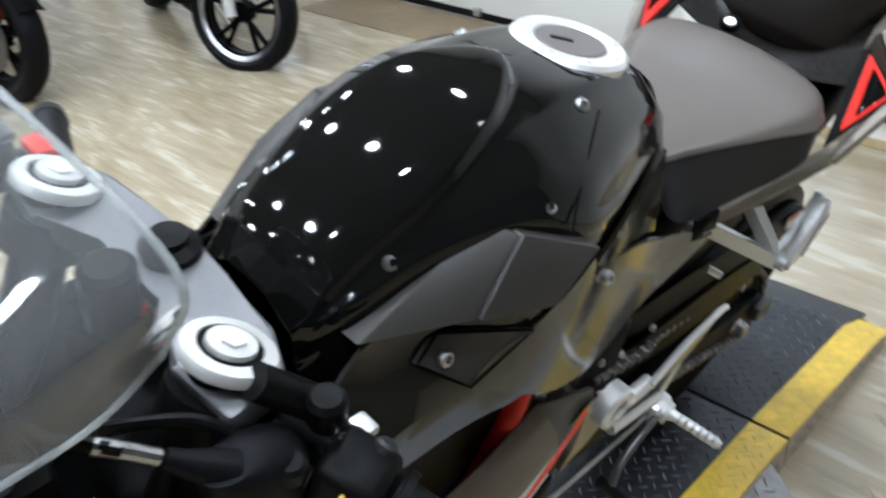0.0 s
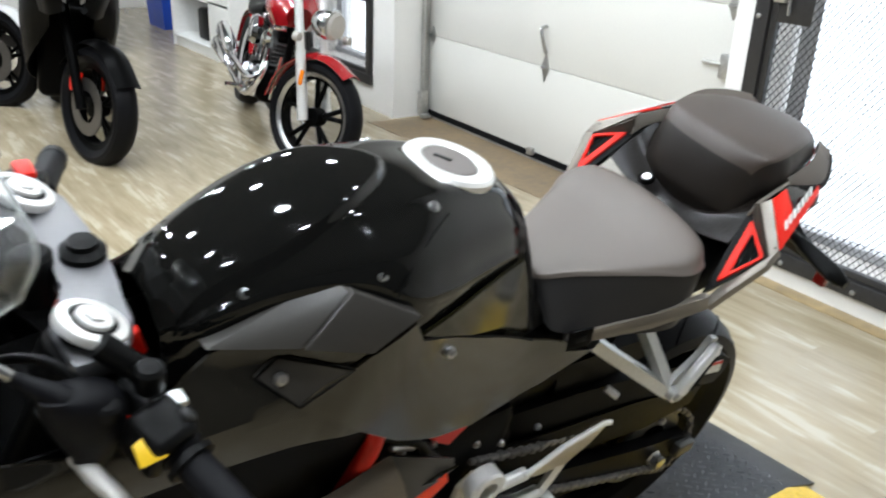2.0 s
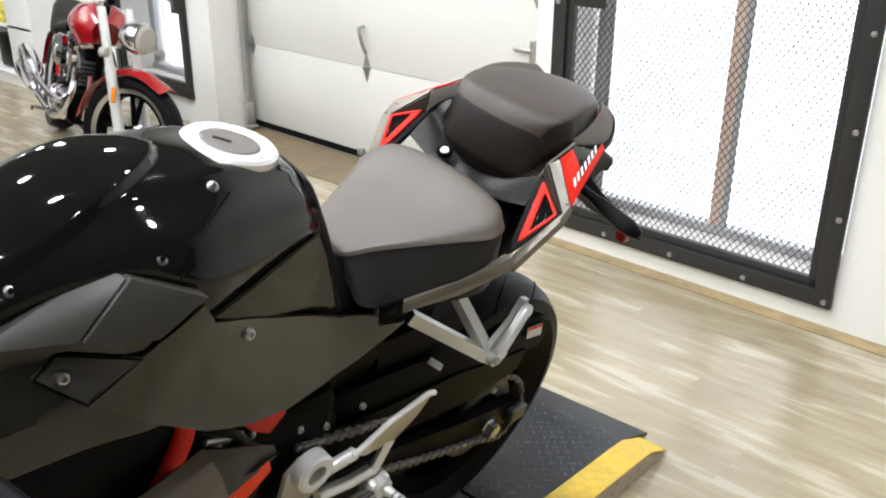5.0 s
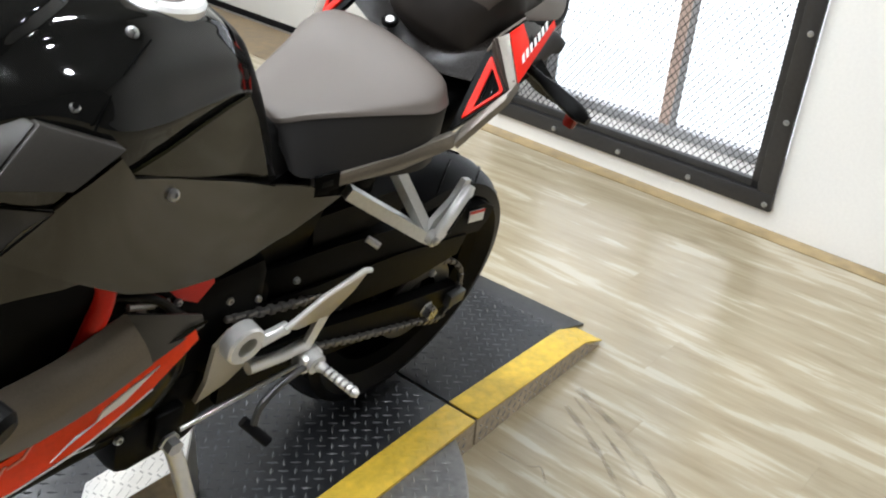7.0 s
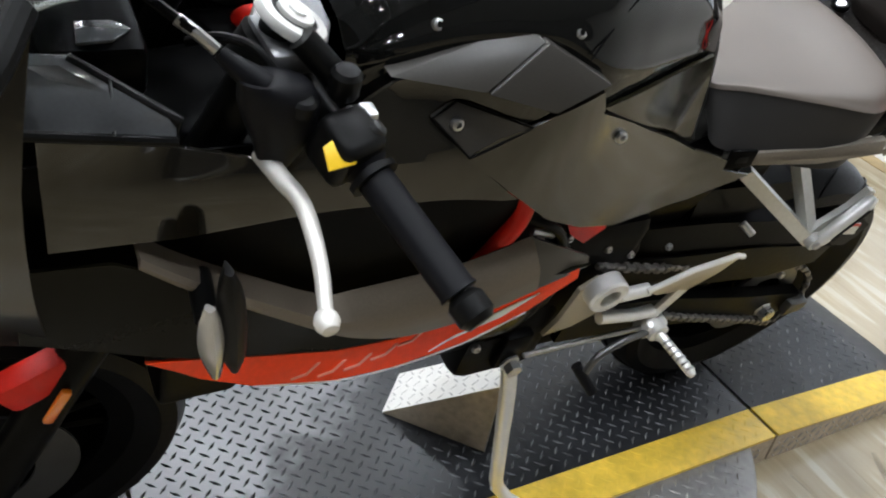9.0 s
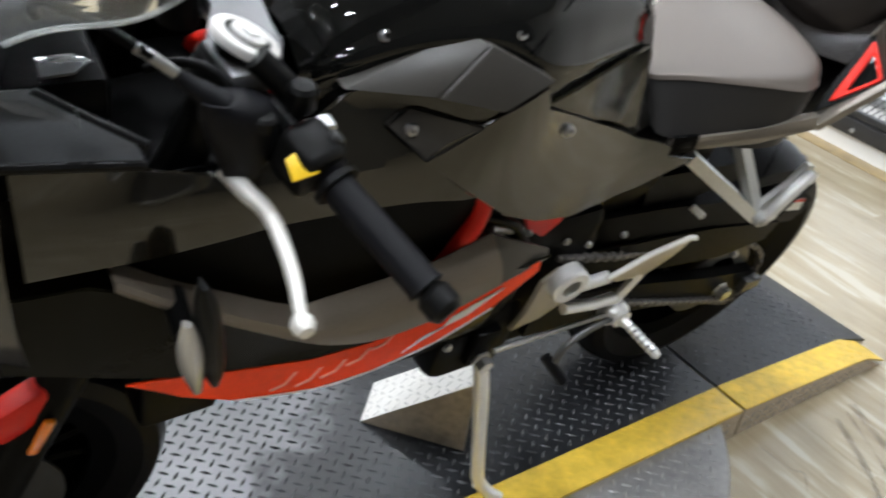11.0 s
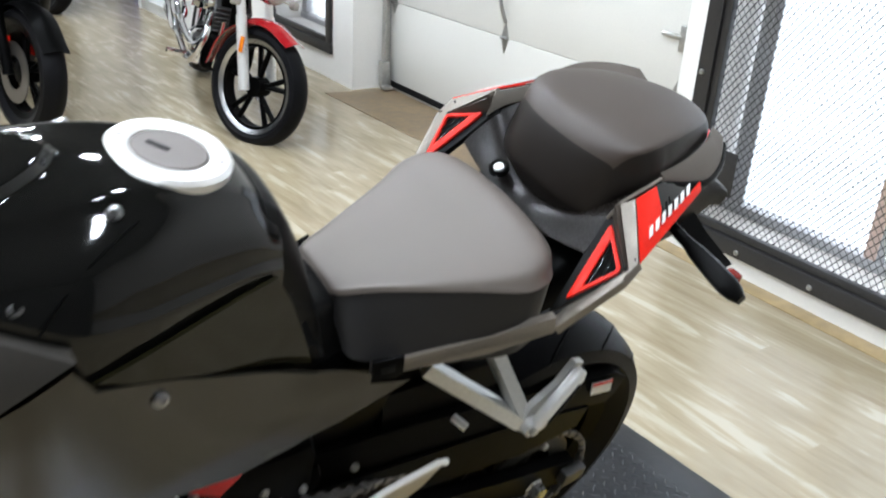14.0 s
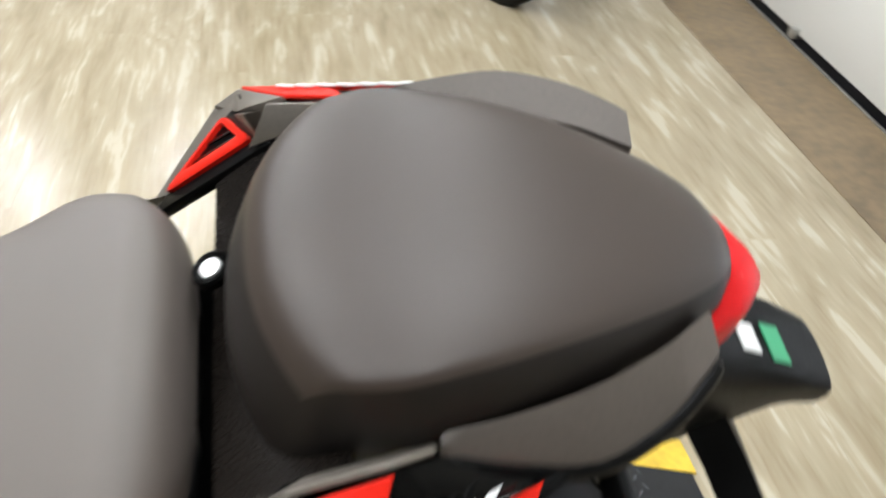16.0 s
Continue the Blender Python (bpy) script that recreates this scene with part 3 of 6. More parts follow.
disc = thing("turntable", pose(0, 0, 0), "round bare tread-plate turntable under the platform", "turntable")
CX, CY, CR = -0.57, 0.34, 0.605
part("disc", lathe([(CR - 0.004, 0.0), (CR, 0.004), (CR, 0.064), (CR - 0.004, 0.068), (0.001, 0.068)], 96, "z", (CX, CY, 0)), PLATE_SILVER, disc)
part("tread", treads(bmesh.new(), CX - CR, CX + CR, CY - CR, 0.0, lambda x: 0.0682, lambda x, y: math.hypot(x - CX, y - CY) < CR - 0.015), PLATE_SILVER, disc)["kind"] = "stuff"

def side_treads(x0, x1, y, top):
    """Tread bars on an upright skirt that faces -y."""
    bm = bmesh.new()
    for i in range(int((x1 - x0) / 0.0218)):
        for j in range(4):
            x, z = x0 + (i + 0.5) * 0.0218, 0.010 + j * 0.0185
            if z > top(x) - 0.012:
                continue
            a = radians(45 if (i + j) % 2 else -45)
            c, s = math.cos(a), math.sin(a)
            l, w = 0.0095, 0.0025
            vs = [bm.verts.new((x + p * c - q * s, y - h, z + p * s + q * c)) for p, q, h in ((-l, 0, 0), (0, -w, 0), (l, 0, 0), (0, w, 0), (-l * 0.5, 0, 0.0018), (l * 0.5, 0, 0.0018))]
            for f in ((0, 1, 4), (1, 5, 4), (1, 2, 5), (2, 3, 5), (3, 4, 5), (3, 0, 4)):
                bm.faces.new([vs[k] for k in f])
    return bm


platform = thing("platform", pose(0, 0, 0), "black tread-plate display platform with yellow painted edges", "platform")
PW = 0.68
YW = 0.082
FRONT = -1.226
part("deck", box(FRONT, -0.003, YW, PW - YW, 0.070, PZ, 0.001), PLATE_WORN, platform, "black tread plate worn bare under the engine")
for y0, y1 in ((0, YW), (PW - YW, PW)):
    part("yellow_edge", box(FRONT, -0.003, y0, y1, 0.070, PZ, 0.001), PLATE_YELLOW, platform, "yellow painted edge strip")
part("skirt", join(box(FRONT, -0.003, 0.001, 0.006, 0.0, 0.0699), box(FRONT, -0.003, PW - 0.006, PW - 0.001, 0.0, 0.0699), box(-0.008, -0.003, 0.006, PW - 0.006, 0, 0.0699)), PLATE_DULL, platform)
part("tread", treads(bmesh.new(), FRONT, -0.01, YW, PW - YW, lambda x: PZ), TREAD_WORN, platform)["kind"] = "stuff"
part("skirt_tread", side_treads(FRONT, -0.01, 0.001, lambda x: 0.0699), PLATE_SILVER, platform)["kind"] = "stuff"
part("edge_tread", treads(treads(bmesh.new(), FRONT, -0.01, 0.003, YW, lambda x: PZ, h=0.0009), FRONT, -0.01, PW - YW, PW, lambda x: PZ, h=0.0009), PLATE_YELLOW, platform)["kind"] = "stuff"

front_stage = thing("platform_extension", pose(0, 0, 0), "black tread-plate platform section under the front wheel", "platform")
part("deck", box(-1.95, FRONT - 0.007, 0.004, PW - 0.004, 0.066, PZ, 0.001), PLATE_BLACK, front_stage)
for y in (0.005, PW - 0.010):
    part("skirt", box(-1.95, FRONT - 0.007, y, y + 0.005, 0.0, 0.0659), PLATE_DULL, front_stage)
part("tread", treads(bmesh.new(), -1.94, FRONT - 0.012, 0.01, PW - 0.01, lambda x: PZ), PLATE_BLACK, front_stage)["kind"] = "stuff"

ramp = thing("ramp", pose(0, 0, 0), "black tread-plate ramp with yellow edges behind the platform", "ramp")
RL, RK = 0.553, 0.467


def ramp_z(x):
    return PZ - max(0.0, x - 0.006) * 0.055 if x < RK else PZ - 0.494 * 0.055 - (x - RK) * 0.42


def ramp_strip(name, y0, y1, material, label, x_end):
    rows = []
    for x in (0.006, 0.2, 0.4, RK, x_end):
        z = max(0.004, ramp_z(x))
        rows.append([(x, y0, z - 0.004), (x, y1, z - 0.004), (x, y1, z), (x, y0, z)])
    part(name, loft(rows), material, ramp, label)


ramp_strip("yellow_edge", 0.0, YW, PLATE_YELLOW, "yellow painted edge strip", RL + 0.005)
ramp_strip("deck", YW, PW - YW, PLATE_BLACK, "black painted tread plate", RL + 0.05)
ramp_strip("yellow_edge", PW - YW, PW, PLATE_YELLOW, "yellow painted edge strip", RL + 0.06)
for y in (0.001, PW - 0.006):
    part("skirt", prism([(0.006, 0.0), (RL - 0.005, 0.0), (RK, ramp_z(RK) - 0.005), (0.006, PZ - 0.005)], y, y + 0.005, "y"), PLATE_DULL, ramp)
part("tread", treads(bmesh.new(), 0.012, RL + 0.03, YW, PW - YW, ramp_z), TREAD_WORN, ramp)["kind"] = "stuff"
part("skirt_tread", side_treads(0.012, RL - 0.03, 0.001, ramp_z), PLATE_SILVER, ramp)["kind"] = "stuff"
part("edge_tread", treads(treads(bmesh.new(), 0.012, RL - 0.03, 0.003, YW, ramp_z, h=0.0009), 0.012, RL, PW - YW, PW, ramp_z, h=0.0009), PLATE_YELLOW, ramp)["kind"] = "stuff"

chock = thing("tread_plate_wedge", pose(0, 0, 0), "small bare tread-plate wedge lying on the platform", "wedge")
CA, CB, CC, CD, CE, CF = (-0.751, 0.335, PZ + 0.003), (-0.613, 0.177, PZ + 0.003), (-0.611, 0.175, 0.248), (-0.672, 0.422, PZ + 0.003), (-0.532, 0.262, 0.248), (-0.534, 0.264, PZ + 0.003)


def sheet(*corners):
    bm = bmesh.new()
    bm.faces.new([bm.verts.new(p) for p in corners])
    return shell(bm, 0.002)


# top metal is paler than the rest: light on its tilt, put into colour
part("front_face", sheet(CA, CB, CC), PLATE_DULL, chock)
part("top_face", sheet(CA, CC, CE, CD), ALU, chock, "sloping top of the wedge, in brighter metal for its tilt")
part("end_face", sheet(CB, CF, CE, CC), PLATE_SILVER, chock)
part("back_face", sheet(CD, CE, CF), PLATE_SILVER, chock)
def lerp3(a, b, t):
    return Vector(a).lerp(Vector(b), t)


bars = bmesh.new()
for i in range(11):
    for j in range(6):
        p = lerp3(lerp3(CA, CC, (i + 0.5) / 11), lerp3(CD, CE, (i + 0.5) / 11), (j + 0.5) / 6)
        up = (Vector(CC) - Vector(CA)).cross(Vector(CD) - Vector(CA)).normalized()
        up = up if up.z > 0 else -up
        along_x = (Vector(CC) - Vector(CA)).normalized()
        m = Matrix.Translation(p + up * 0.0012) @ Matrix((along_x, up.cross(along_x), up)).transposed().to_4x4() @ Euler((0, 0, radians(45 if (i + j) % 2 else -45))).to_matrix().to_4x4()
        bars = join(bars, moved(box(-0.0085, 0.0085, -0.0018, 0.0018, -0.001, 0.001, 0.0006, 1), m))
part("tread", bars, PLATE_SILVER, chock)["kind"] = "stuff"

# ---- the motorcycle on show ----
BIKE = pose(0, 0.301, PZ, 15.5, 0, 0)     # leans onto its side stand; x to its tail, y to its right
bike = thing("motorcycle", BIKE, "black and dark bronze sport motorcycle with red accents on side stand", "motorcycle")
REAR, FRONTX, AXZ = -0.062, -1.45, 0.306


def wheel(cx, r, rim_r, width, parent, spokes=5, twist=0.0, rim_mat=DEEP_BLACK, lip=None):
    w = width / 2
    tp = [(rim_r - 0.006, -w * 0.62), (rim_r + 0.012, -w * 0.78), (r - 0.045, -w), (r - 0.022, -w * 0.93), (r - 0.006, -w * 0.55), (r, 0), (r - 0.006, w * 0.55), (r - 0.022, w * 0.93), (r - 0.045, w), (rim_r + 0.012, w * 0.78), (rim_r - 0.006, w * 0.62)]
    wh = part("wheel", ring_lathe([(rim_r - 0.03, -w * 0.55), (rim_r + 0.004, -w * 0.70), (rim_r + 0.004, -w * 0.60), (rim_r - 0.012, -w * 0.45), (rim_r - 0.012, w * 0.45), (rim_r + 0.004, w * 0.60), (rim_r + 0.004, w * 0.70), (rim_r - 0.03, w * 0.55), (rim_r - 0.026, 0)], 72, "y", cx), rim_mat, parent)
    part("tyre", ring_lathe(tp, 96, "y", cx), RUBBER, wh, "black treaded tyre")
    part("hub", lathe([(0.02, -w * 0.8), (0.05, -w * 0.7), (0.055, 0), (0.05, w * 0.7), (0.02, w * 0.8)], 32, "y", cx), rim_mat, wh)
    if lip:
        for sd in (-1, 1):
            part("rim_lip", ring_lathe([(rim_r - 0.016, sd * w * 0.60), (rim_r - 0.010, sd * w * 0.70), (rim_r + 0.008, sd * w * 0.80), (rim_r + 0.008, sd * w * 0.62), (rim_r - 0.016, sd * w * 0.50)], 64, "y", cx), lip, wh)
    c = Vector(cx)
    for k in range(spokes):
        a = 2 * math.pi * k / spokes + twist
        for da in (-0.16, 0.16):
            p0 = c + Vector((math.cos(a) * 0.045, 0, math.sin(a) * 0.045))
            p1 = c + Vector((math.cos(a + da) * (rim_r - 0.02), 0, math.sin(a + da) * (rim_r - 0.02)))
            part("spoke", bar(p0, p1, 0.014 if lip else 0.011, 8), rim_mat, wh)
    return wh


rear = wheel((REAR, 0, AXZ), 0.300, 0.218, 0.146, bike)
wheel((FRONTX, 0.012, 0.298), 0.298, 0.218, 0.112, bike)
# tread grooves of the rear tyre: thin dark ribs following the shoulder
for k in range(14):
    a0 = 2 * math.pi * k / 14
    for sgn in (-1, 1):
        pts = []
        for i in range(7):
            s = i / 6
            a = a0 + 0.34 * s + (0.22 if sgn > 0 else 0)
            lat = sgn * (0.012 + 0.056 * s)
            rr = 0.3002 - 0.0245 * (abs(lat) / 0.068) ** 2.6
            pts.append((REAR + math.cos(a) * rr, lat, AXZ + math.sin(a) * rr))
        part("tread_groove", tube(pts, 0.0022, 4), DEEP_BLACK, rear)

# swingarm, chain, sprocket, brake
for s in (-1, 1):
    part("swingarm_beam", loft([[(x, s * (0.098 - w), z - h), (x, s * (0.098 + w), z - h), (x, s * (0.098 + w), z + h), (x, s * (0.098 - w), z + h)] for x, z, h, w in
                                ((-0.60, 0.43, 0.045, 0.014), (-0.40, 0.40, 0.040, 0.014), (-0.15, 0.335, 0.034, 0.013), (0.03, 0.300, 0.028, 0.012))]), DEEP_BLACK, bike)
part("chain_guard", panel([(-0.60, 0.588), (-0.52, 0.604), (-0.36, 0.588), (-0.148, 0.556), (0.066, 0.520), (0.098, 0.500), (0.090, 0.466), (0.071, 0.446), (-0.196, 0.505), (-0.423, 0.530), (-0.59, 0.560)], lambda x, z: 0.092 - 0.12 * max(0, z - 0.5), 0.03), DEEP_BLACK, bike)
part("chain_skirt", panel([(-0.58, 0.565), (-0.42, 0.535), (-0.20, 0.508), (0.02, 0.462), (0.01, 0.415), (-0.12, 0.405), (-0.38, 0.445), (-0.58, 0.480)], lambda x, z: 0.096, 0.004), DEEP_BLACK, bike, "black plastic chain cover")
part("pivot_casting", join(box(-0.70, -0.50, -0.098, 0.098, 0.34, 0.60, 0.03), box(-0.52, -0.36, -0.060, 0.075, 0.34, 0.56, 0.03)), DEEP_BLACK, bike)
part("shock_linkage", join(bar((-0.47, 0.0, 0.42), (-0.36, 0.0, 0.72), 0.035, 18), box(-0.42, -0.26, -0.055, 0.055, 0.58, 0.70, 0.02)), DEEP_BLACK, bike)
part("sprocket", ring_lathe([(0.06, -0.083), (0.098, -0.083), (0.098, -0.078), (0.06, -0.078)], 60, "y", (REAR, 0, AXZ)), DARK_STEEL, bike)
for k in range(5):
    a = 2 * math.pi * k / 5
    part("sprocket_bolt", bolt((REAR + 0.072 * math.cos(a), -0.083, AXZ + 0.072 * math.sin(a)), (0, -1, 0), 0.008, 0.008), ALU, bike)
ch = catmull([(-0.60, -0.108, 0.575), (-0.537, -0.108, 0.556), (-0.453, -0.106, 0.529), (-0.385, -0.092, 0.500), (-0.05, -0.084, 0.408), (0.045, -0.088, 0.36), (0.06, -0.100, 0.30), (0.0, -0.112, 0.250), (-0.10, -0.116, 0.290), (-0.198, -0.116, 0.325), (-0.305, -0.116, 0.364), (-0.40, -0.116, 0.402), (-0.56, -0.112, 0.46)], 14)
cb = bmesh.new()
left, link = 0.0, 0
for p, p2 in zip(ch, ch[1:]):
    d, span = (p2 - p).normalized(), (p2 - p).length
    while left < span:                              # links alternate between wide and narrow plates
        w, h = (0.0075, 0.0062) if link % 2 else (0.0050, 0.0048)
        cb = join(cb, moved(box(-0.0066, 0.0066, -w, w, -h, h, 0.002, 1), Matrix.Translation(p + d * left) @ d.to_track_quat("X", "Z").to_matrix().to_4x4()))
        left, link = left + 0.0127, link + 1
    left -= span
part("chain", cb, CHAIN_STEEL, bike)
part("chain_adjuster", box(0.0, 0.05, -0.128, -0.106, 0.285, 0.318, 0.004), DARK_STEEL, bike)
part("axle_nut", lathe([(0.016, -0.132), (0.016, -0.115), (0.02, -0.112)], 6, "y", (REAR, 0, AXZ)), STEEL, bike)
# black disc added to close the view through the spokes, dark there
part("added_wheel_disc", ring_lathe([(0.03, 0.050), (0.205, 0.046), (0.205, 0.052), (0.03, 0.056)], 48, "y", (REAR, 0, AXZ)), DEEP_BLACK, bike)
part("rear_brake_disc", ring_lathe([(0.06, 0.070), (0.11, 0.070), (0.11, 0.074), (0.06, 0.074)], 48, "y", (REAR, 0, AXZ)), STEEL, bike)
part("rear_hugger", panel([(-0.42, 0.66), (-0.20, 0.645), (-0.17, 0.60), (-0.40, 0.56)], lambda x, z: 0.07, 0.14), DEEP_BLACK, bike)

# engine and dark inner body
part("engine", join(box(-0.98, -0.52, -0.105, 0.105, 0.40, 0.66, 0.03), box(-0.78, -0.62, -0.115, 0.115, 0.33, 0.50, 0.03)), DEEP_BLACK, bike)
part("inner_body", body_loft([(-1.28, [(0, 0.86), (0.07, 0.85), (0.10, 0.78), (0.09, 0.66)]), (-1.05, [(0, 0.88), (0.075, 0.88), (0.105, 0.80), (0.105, 0.60)]), (-0.80, [(0, 0.90), (0.10, 0.90), (0.115, 0.80), (0.105, 0.60)]), (-0.58, [(0, 0.80), (0.06, 0.80), (0.085, 0.72), (0.07, 0.58)]), (-0.42, [(0, 0.76), (0.08, 0.76), (0.085, 0.70), (0.06, 0.58)])]), DEEP_BLACK, bike)
part("radiator", box(-1.22, -1.12, -0.10, 0.10, 0.45, 0.74, 0.01), DEEP_BLACK, bike)

# fork, clamp, bars
FY = 0.022


def along_fork(s, y):
    """A point s metres down the fork from its top."""
    return Vector((-1.122 - 0.39 * s, y, 1.012 - 0.92 * s))


for s, y in ((-1, FY - 0.107), (1, FY + 0.107)):
    part("fork_tube", bar(along_fork(0.0, y), along_fork(0.34, y), 0.0215, 20), BLACK_PLASTIC, bike)
    part("fork_leg", bar(along_fork(0.34, y), along_fork(0.74, y), 0.027, 20), DEEP_BLACK, bike)
    cap = part("fork_cap", moved(lathe([(0.033, -0.008), (0.033, -0.003), (0.031, 0.000), (0.022, 0.001), (0.0215, -0.001), (0.017, -0.001), (0.0165, 0.004), (0.001, 0.0045)], 32, "z"), Matrix.Translation(along_fork(0, y)) @ Euler((0, radians(23), 0)).to_matrix().to_4x4()), ALU, bike)
    part("cap_nut", moved(lathe([(0.009, 0.004), (0.009, 0.007), (0.004, 0.0075)], 6, "z"), Matrix.Translation(along_fork(0, y)) @ Euler((0, radians(23), 0)).to_matrix().to_4x4()), WHITE_LABEL, cap)
    # clip-on with grip
    c = along_fork(0.045, y)
    ring = part("clip_on_clamp", moved(ring_lathe([(0.022, -0.016), (0.033, -0.016), (0.033, 0.016), (0.022, 0.016)], 24, "z"), Matrix.Translation(c) @ Euler((0, radians(23), 0)).to_matrix().to_4x4()), BLACK_PLASTIC, bike)
    e = Vector((-1.040, s * 0.322 + FY * (s > 0), 0.903))
    h0 = Vector((-1.112, y + s * 0.03, 0.958))
    d = (e - h0).normalized()
    part("handlebar", bar(h0 - d * 0.03, e, 0.011, 16), BLACK_PLASTIC, bike)
    g0 = e - d * 0.145
    gp = part("grip", tube([g0, g0 + d * 0.004, g0 + d * 0.01, e - d * 0.012, e - d * 0.008], [0.020, 0.021, 0.0165, 0.0165, 0.018], 20), RUBBER, bike)
    part("bar_end", tube([e - d * 0.006, e, e + d * 0.016, e + d * 0.022], [0.012, 0.017, 0.017, 0.012], 20), BLACK_PLASTIC, gp)
    hs = g0 - d * 0.010 + Vector((-0.010, 0, 0.004))
    rot = d.to_track_quat("Y", "Z").to_matrix().to_4x4()
    sw = part("switch_housing", join(moved(box(-0.024, 0.022, -0.026, 0.020, -0.024, 0.030, 0.009, 3), Matrix.Translation(hs) @ rot), moved(box(-0.035, 0.0, -0.02, 0.015, -0.03, 0.0, 0.006), Matrix.Translation(hs) @ rot)), BLACK_PLASTIC, bike)
    if s < 0:
        part("pass_button", moved(prism([(-0.015, -0.010), (0.008, -0.012), (0.014, 0.004), (0.004, 0.014), (-0.012, 0.010)], 0.0, 0.006, "z", 0.001), Matrix.Translation((-1.112, -0.196, 0.958)) @ Euler((radians(35), radians(-20), 0)).to_matrix().to_4x4()), YELLOW, sw, "yellow switch button")
        part("switch_toggle", moved(box(-0.007, 0.007, -0.009, 0.009, 0, 0.009, 0.003), Matrix.Translation(hs + Vector((0.022, 0.018, 0.020)))), STEEL, sw)
        for q, rr in ((0.016, 0.0225), (0.0, 0.020), (-0.034, 0.0195)):
            part("bar_collar", moved(ring_lathe([(0.010, -0.003), (rr, -0.003), (rr, 0.003), (0.010, 0.003)], 24, "y"), Matrix.Translation(g0 + d * q) @ rot), BLACK_PLASTIC, sw)
        part("housing_screw", moved(bolt((0, 0, 0), (0, 0, 1), 0.004, 0.003), Matrix.Translation(hs + Vector((0.004, 0.016, 0.030)))), STEEL, sw)
        part("horn_button", moved(lathe([(0.008, 0), (0.008, 0.005), (0.006, 0.007), (0.001, 0.007)], 20, "z"), Matrix.Translation(hs + Vector((0.020, -0.004, 0.024))) @ Euler((0, radians(40), 0)).to_matrix().to_4x4()), KEYHOLE, sw)
    else:
        part("kill_switch", moved(box(-0.010, 0.010, -0.016, 0.016, 0, 0.012, 0.004), Matrix.Translation(hs + Vector((0, 0, 0.030)))), RED, sw, "red switch")
# triple clamp
tc_out = [(-1.150, FY - 0.145), (-1.105, FY - 0.143), (-1.085, FY - 0.10), (-1.085, FY - 0.04), (-1.075, FY), (-1.085, FY + 0.04), (-1.085, FY + 0.10), (-1.105, FY + 0.143), (-1.150, FY + 0.145), (-1.155, FY + 0.09), (-1.125, FY + 0.04), (-1.125, FY - 0.04), (-1.155, FY - 0.09)]
part("triple_clamp", prism(tc_out, 0.978, 1.000, "z", 0.004), CLAMP_GREY, bike, "grey top fork clamp")
part("stem_nut", lathe([(0.022, 0.999), (0.022, 1.006), (0.014, 1.010), (0.014, 1.016), (0.002, 1.017)], 24, "z", (-1.098, FY, 0)), BLACK_PLASTIC, bike)
part("ignition_lock", lathe([(0.02, 0.96), (0.02, 1.012), (0.015, 1.016), (0.002, 1.016)], 24, "z", (-1.145, FY, 0)), BLACK_PLASTIC, bike)
part("lower_clamp", prism(tc_out, 0.84, 0.875, "z", 0.005), DEEP_BLACK, bike)
for y in (-0.082, 0.10):
    part("frame_tube", tube(catmull([(-1.085, y * 0.6, 0.905), (-1.098, y, 0.865), (-1.075, y * 1.1, 0.80)], 5), 0.014, 14), RED, bike, "red steel frame tube")
part("brake_hose_guide", bar((-1.073, -0.034, 0.940), (-1.062, -0.030, 0.905), 0.007, 12), RED, bike, "red hose guide behind the fork clamp")
# clutch perch and lever
part("clutch_perch", smooth_loft([[(x + a * w, -0.148 + b * d + 0.02 * (z - 0.92), z) for a, b in ((-1, -0.5), (0, -1), (1, -0.5), (1, 0.6), (0, 1), (-1, 0.6))] for x, z, w, d in ((-1.148, 0.908, 0.013, 0.012), (-1.145, 0.925, 0.018, 0.016), (-1.146, 0.95, 0.026, 0.021), (-1.150, 0.975, 0.030, 0.023), (-1.156, 0.992, 0.026, 0.020), (-1.168, 1.000, 0.016, 0.014))], 3, 3, closed=True, caps=True), RUBBER, bike, "black rubber clutch lever boot")
part("perch_bolt", lathe([(0.011, 0), (0.011, 0.010), (0.008, 0.013), (0.001, 0.013)], 16, "z", (-1.136, -0.162, 0.976)), BLACK_PLASTIC, bike)
part("bar_stub", bar((-1.128, -0.118, 1.014), (-1.098, -0.135, 0.985), 0.0125), BLACK_PLASTIC, bike)
part("bar_knob", lathe([(0.012, -0.014), (0.0135, -0.010), (0.0135, 0.008), (0.010, 0.012), (0.001, 0.013)], 20, "z", (-1.097, -0.148, 0.992)), BLACK_PLASTIC, bike)
part("cable_boot", tube([(-1.166, -0.148, 0.992), (-1.176, -0.142, 0.999), (-1.188, -0.134, 1.006), (-1.196, -0.128, 1.012)], [0.013, 0.011, 0.008, 0.006], 14), RUBBER, bike)
part("second_cable", tube(catmull([(-1.150, -0.130, 0.990), (-1.165, -0.115, 1.004), (-1.185, -0.095, 1.000), (-1.20, -0.06, 0.97)], 6), 0.0045), BLACK_PLASTIC, bike)
lev = catmull([(-1.156, -0.142, 0.914), (-1.150, -0.175, 0.916), (-1.140, -0.205, 0.912), (-1.142, -0.255, 0.902), (-1.151, -0.300, 0.892)], 6)
lv = tube(lev, [0.0095 - 0.0035 * i / (len(lev) - 1) for i in range(len(lev))], 12)
lever = part("clutch_lever", lv, LEVER_ALLOY, bike, "bare aluminium clutch lever")
part("lever_ball", lathe([(0.001, -0.011), (0.007, -0.009), (0.0105, -0.003), (0.0105, 0.003), (0.007, 0.009), (0.001, 0.011)], 20, "y", (-1.152, -0.306, 0.890)), LEVER_ALLOY, lever)
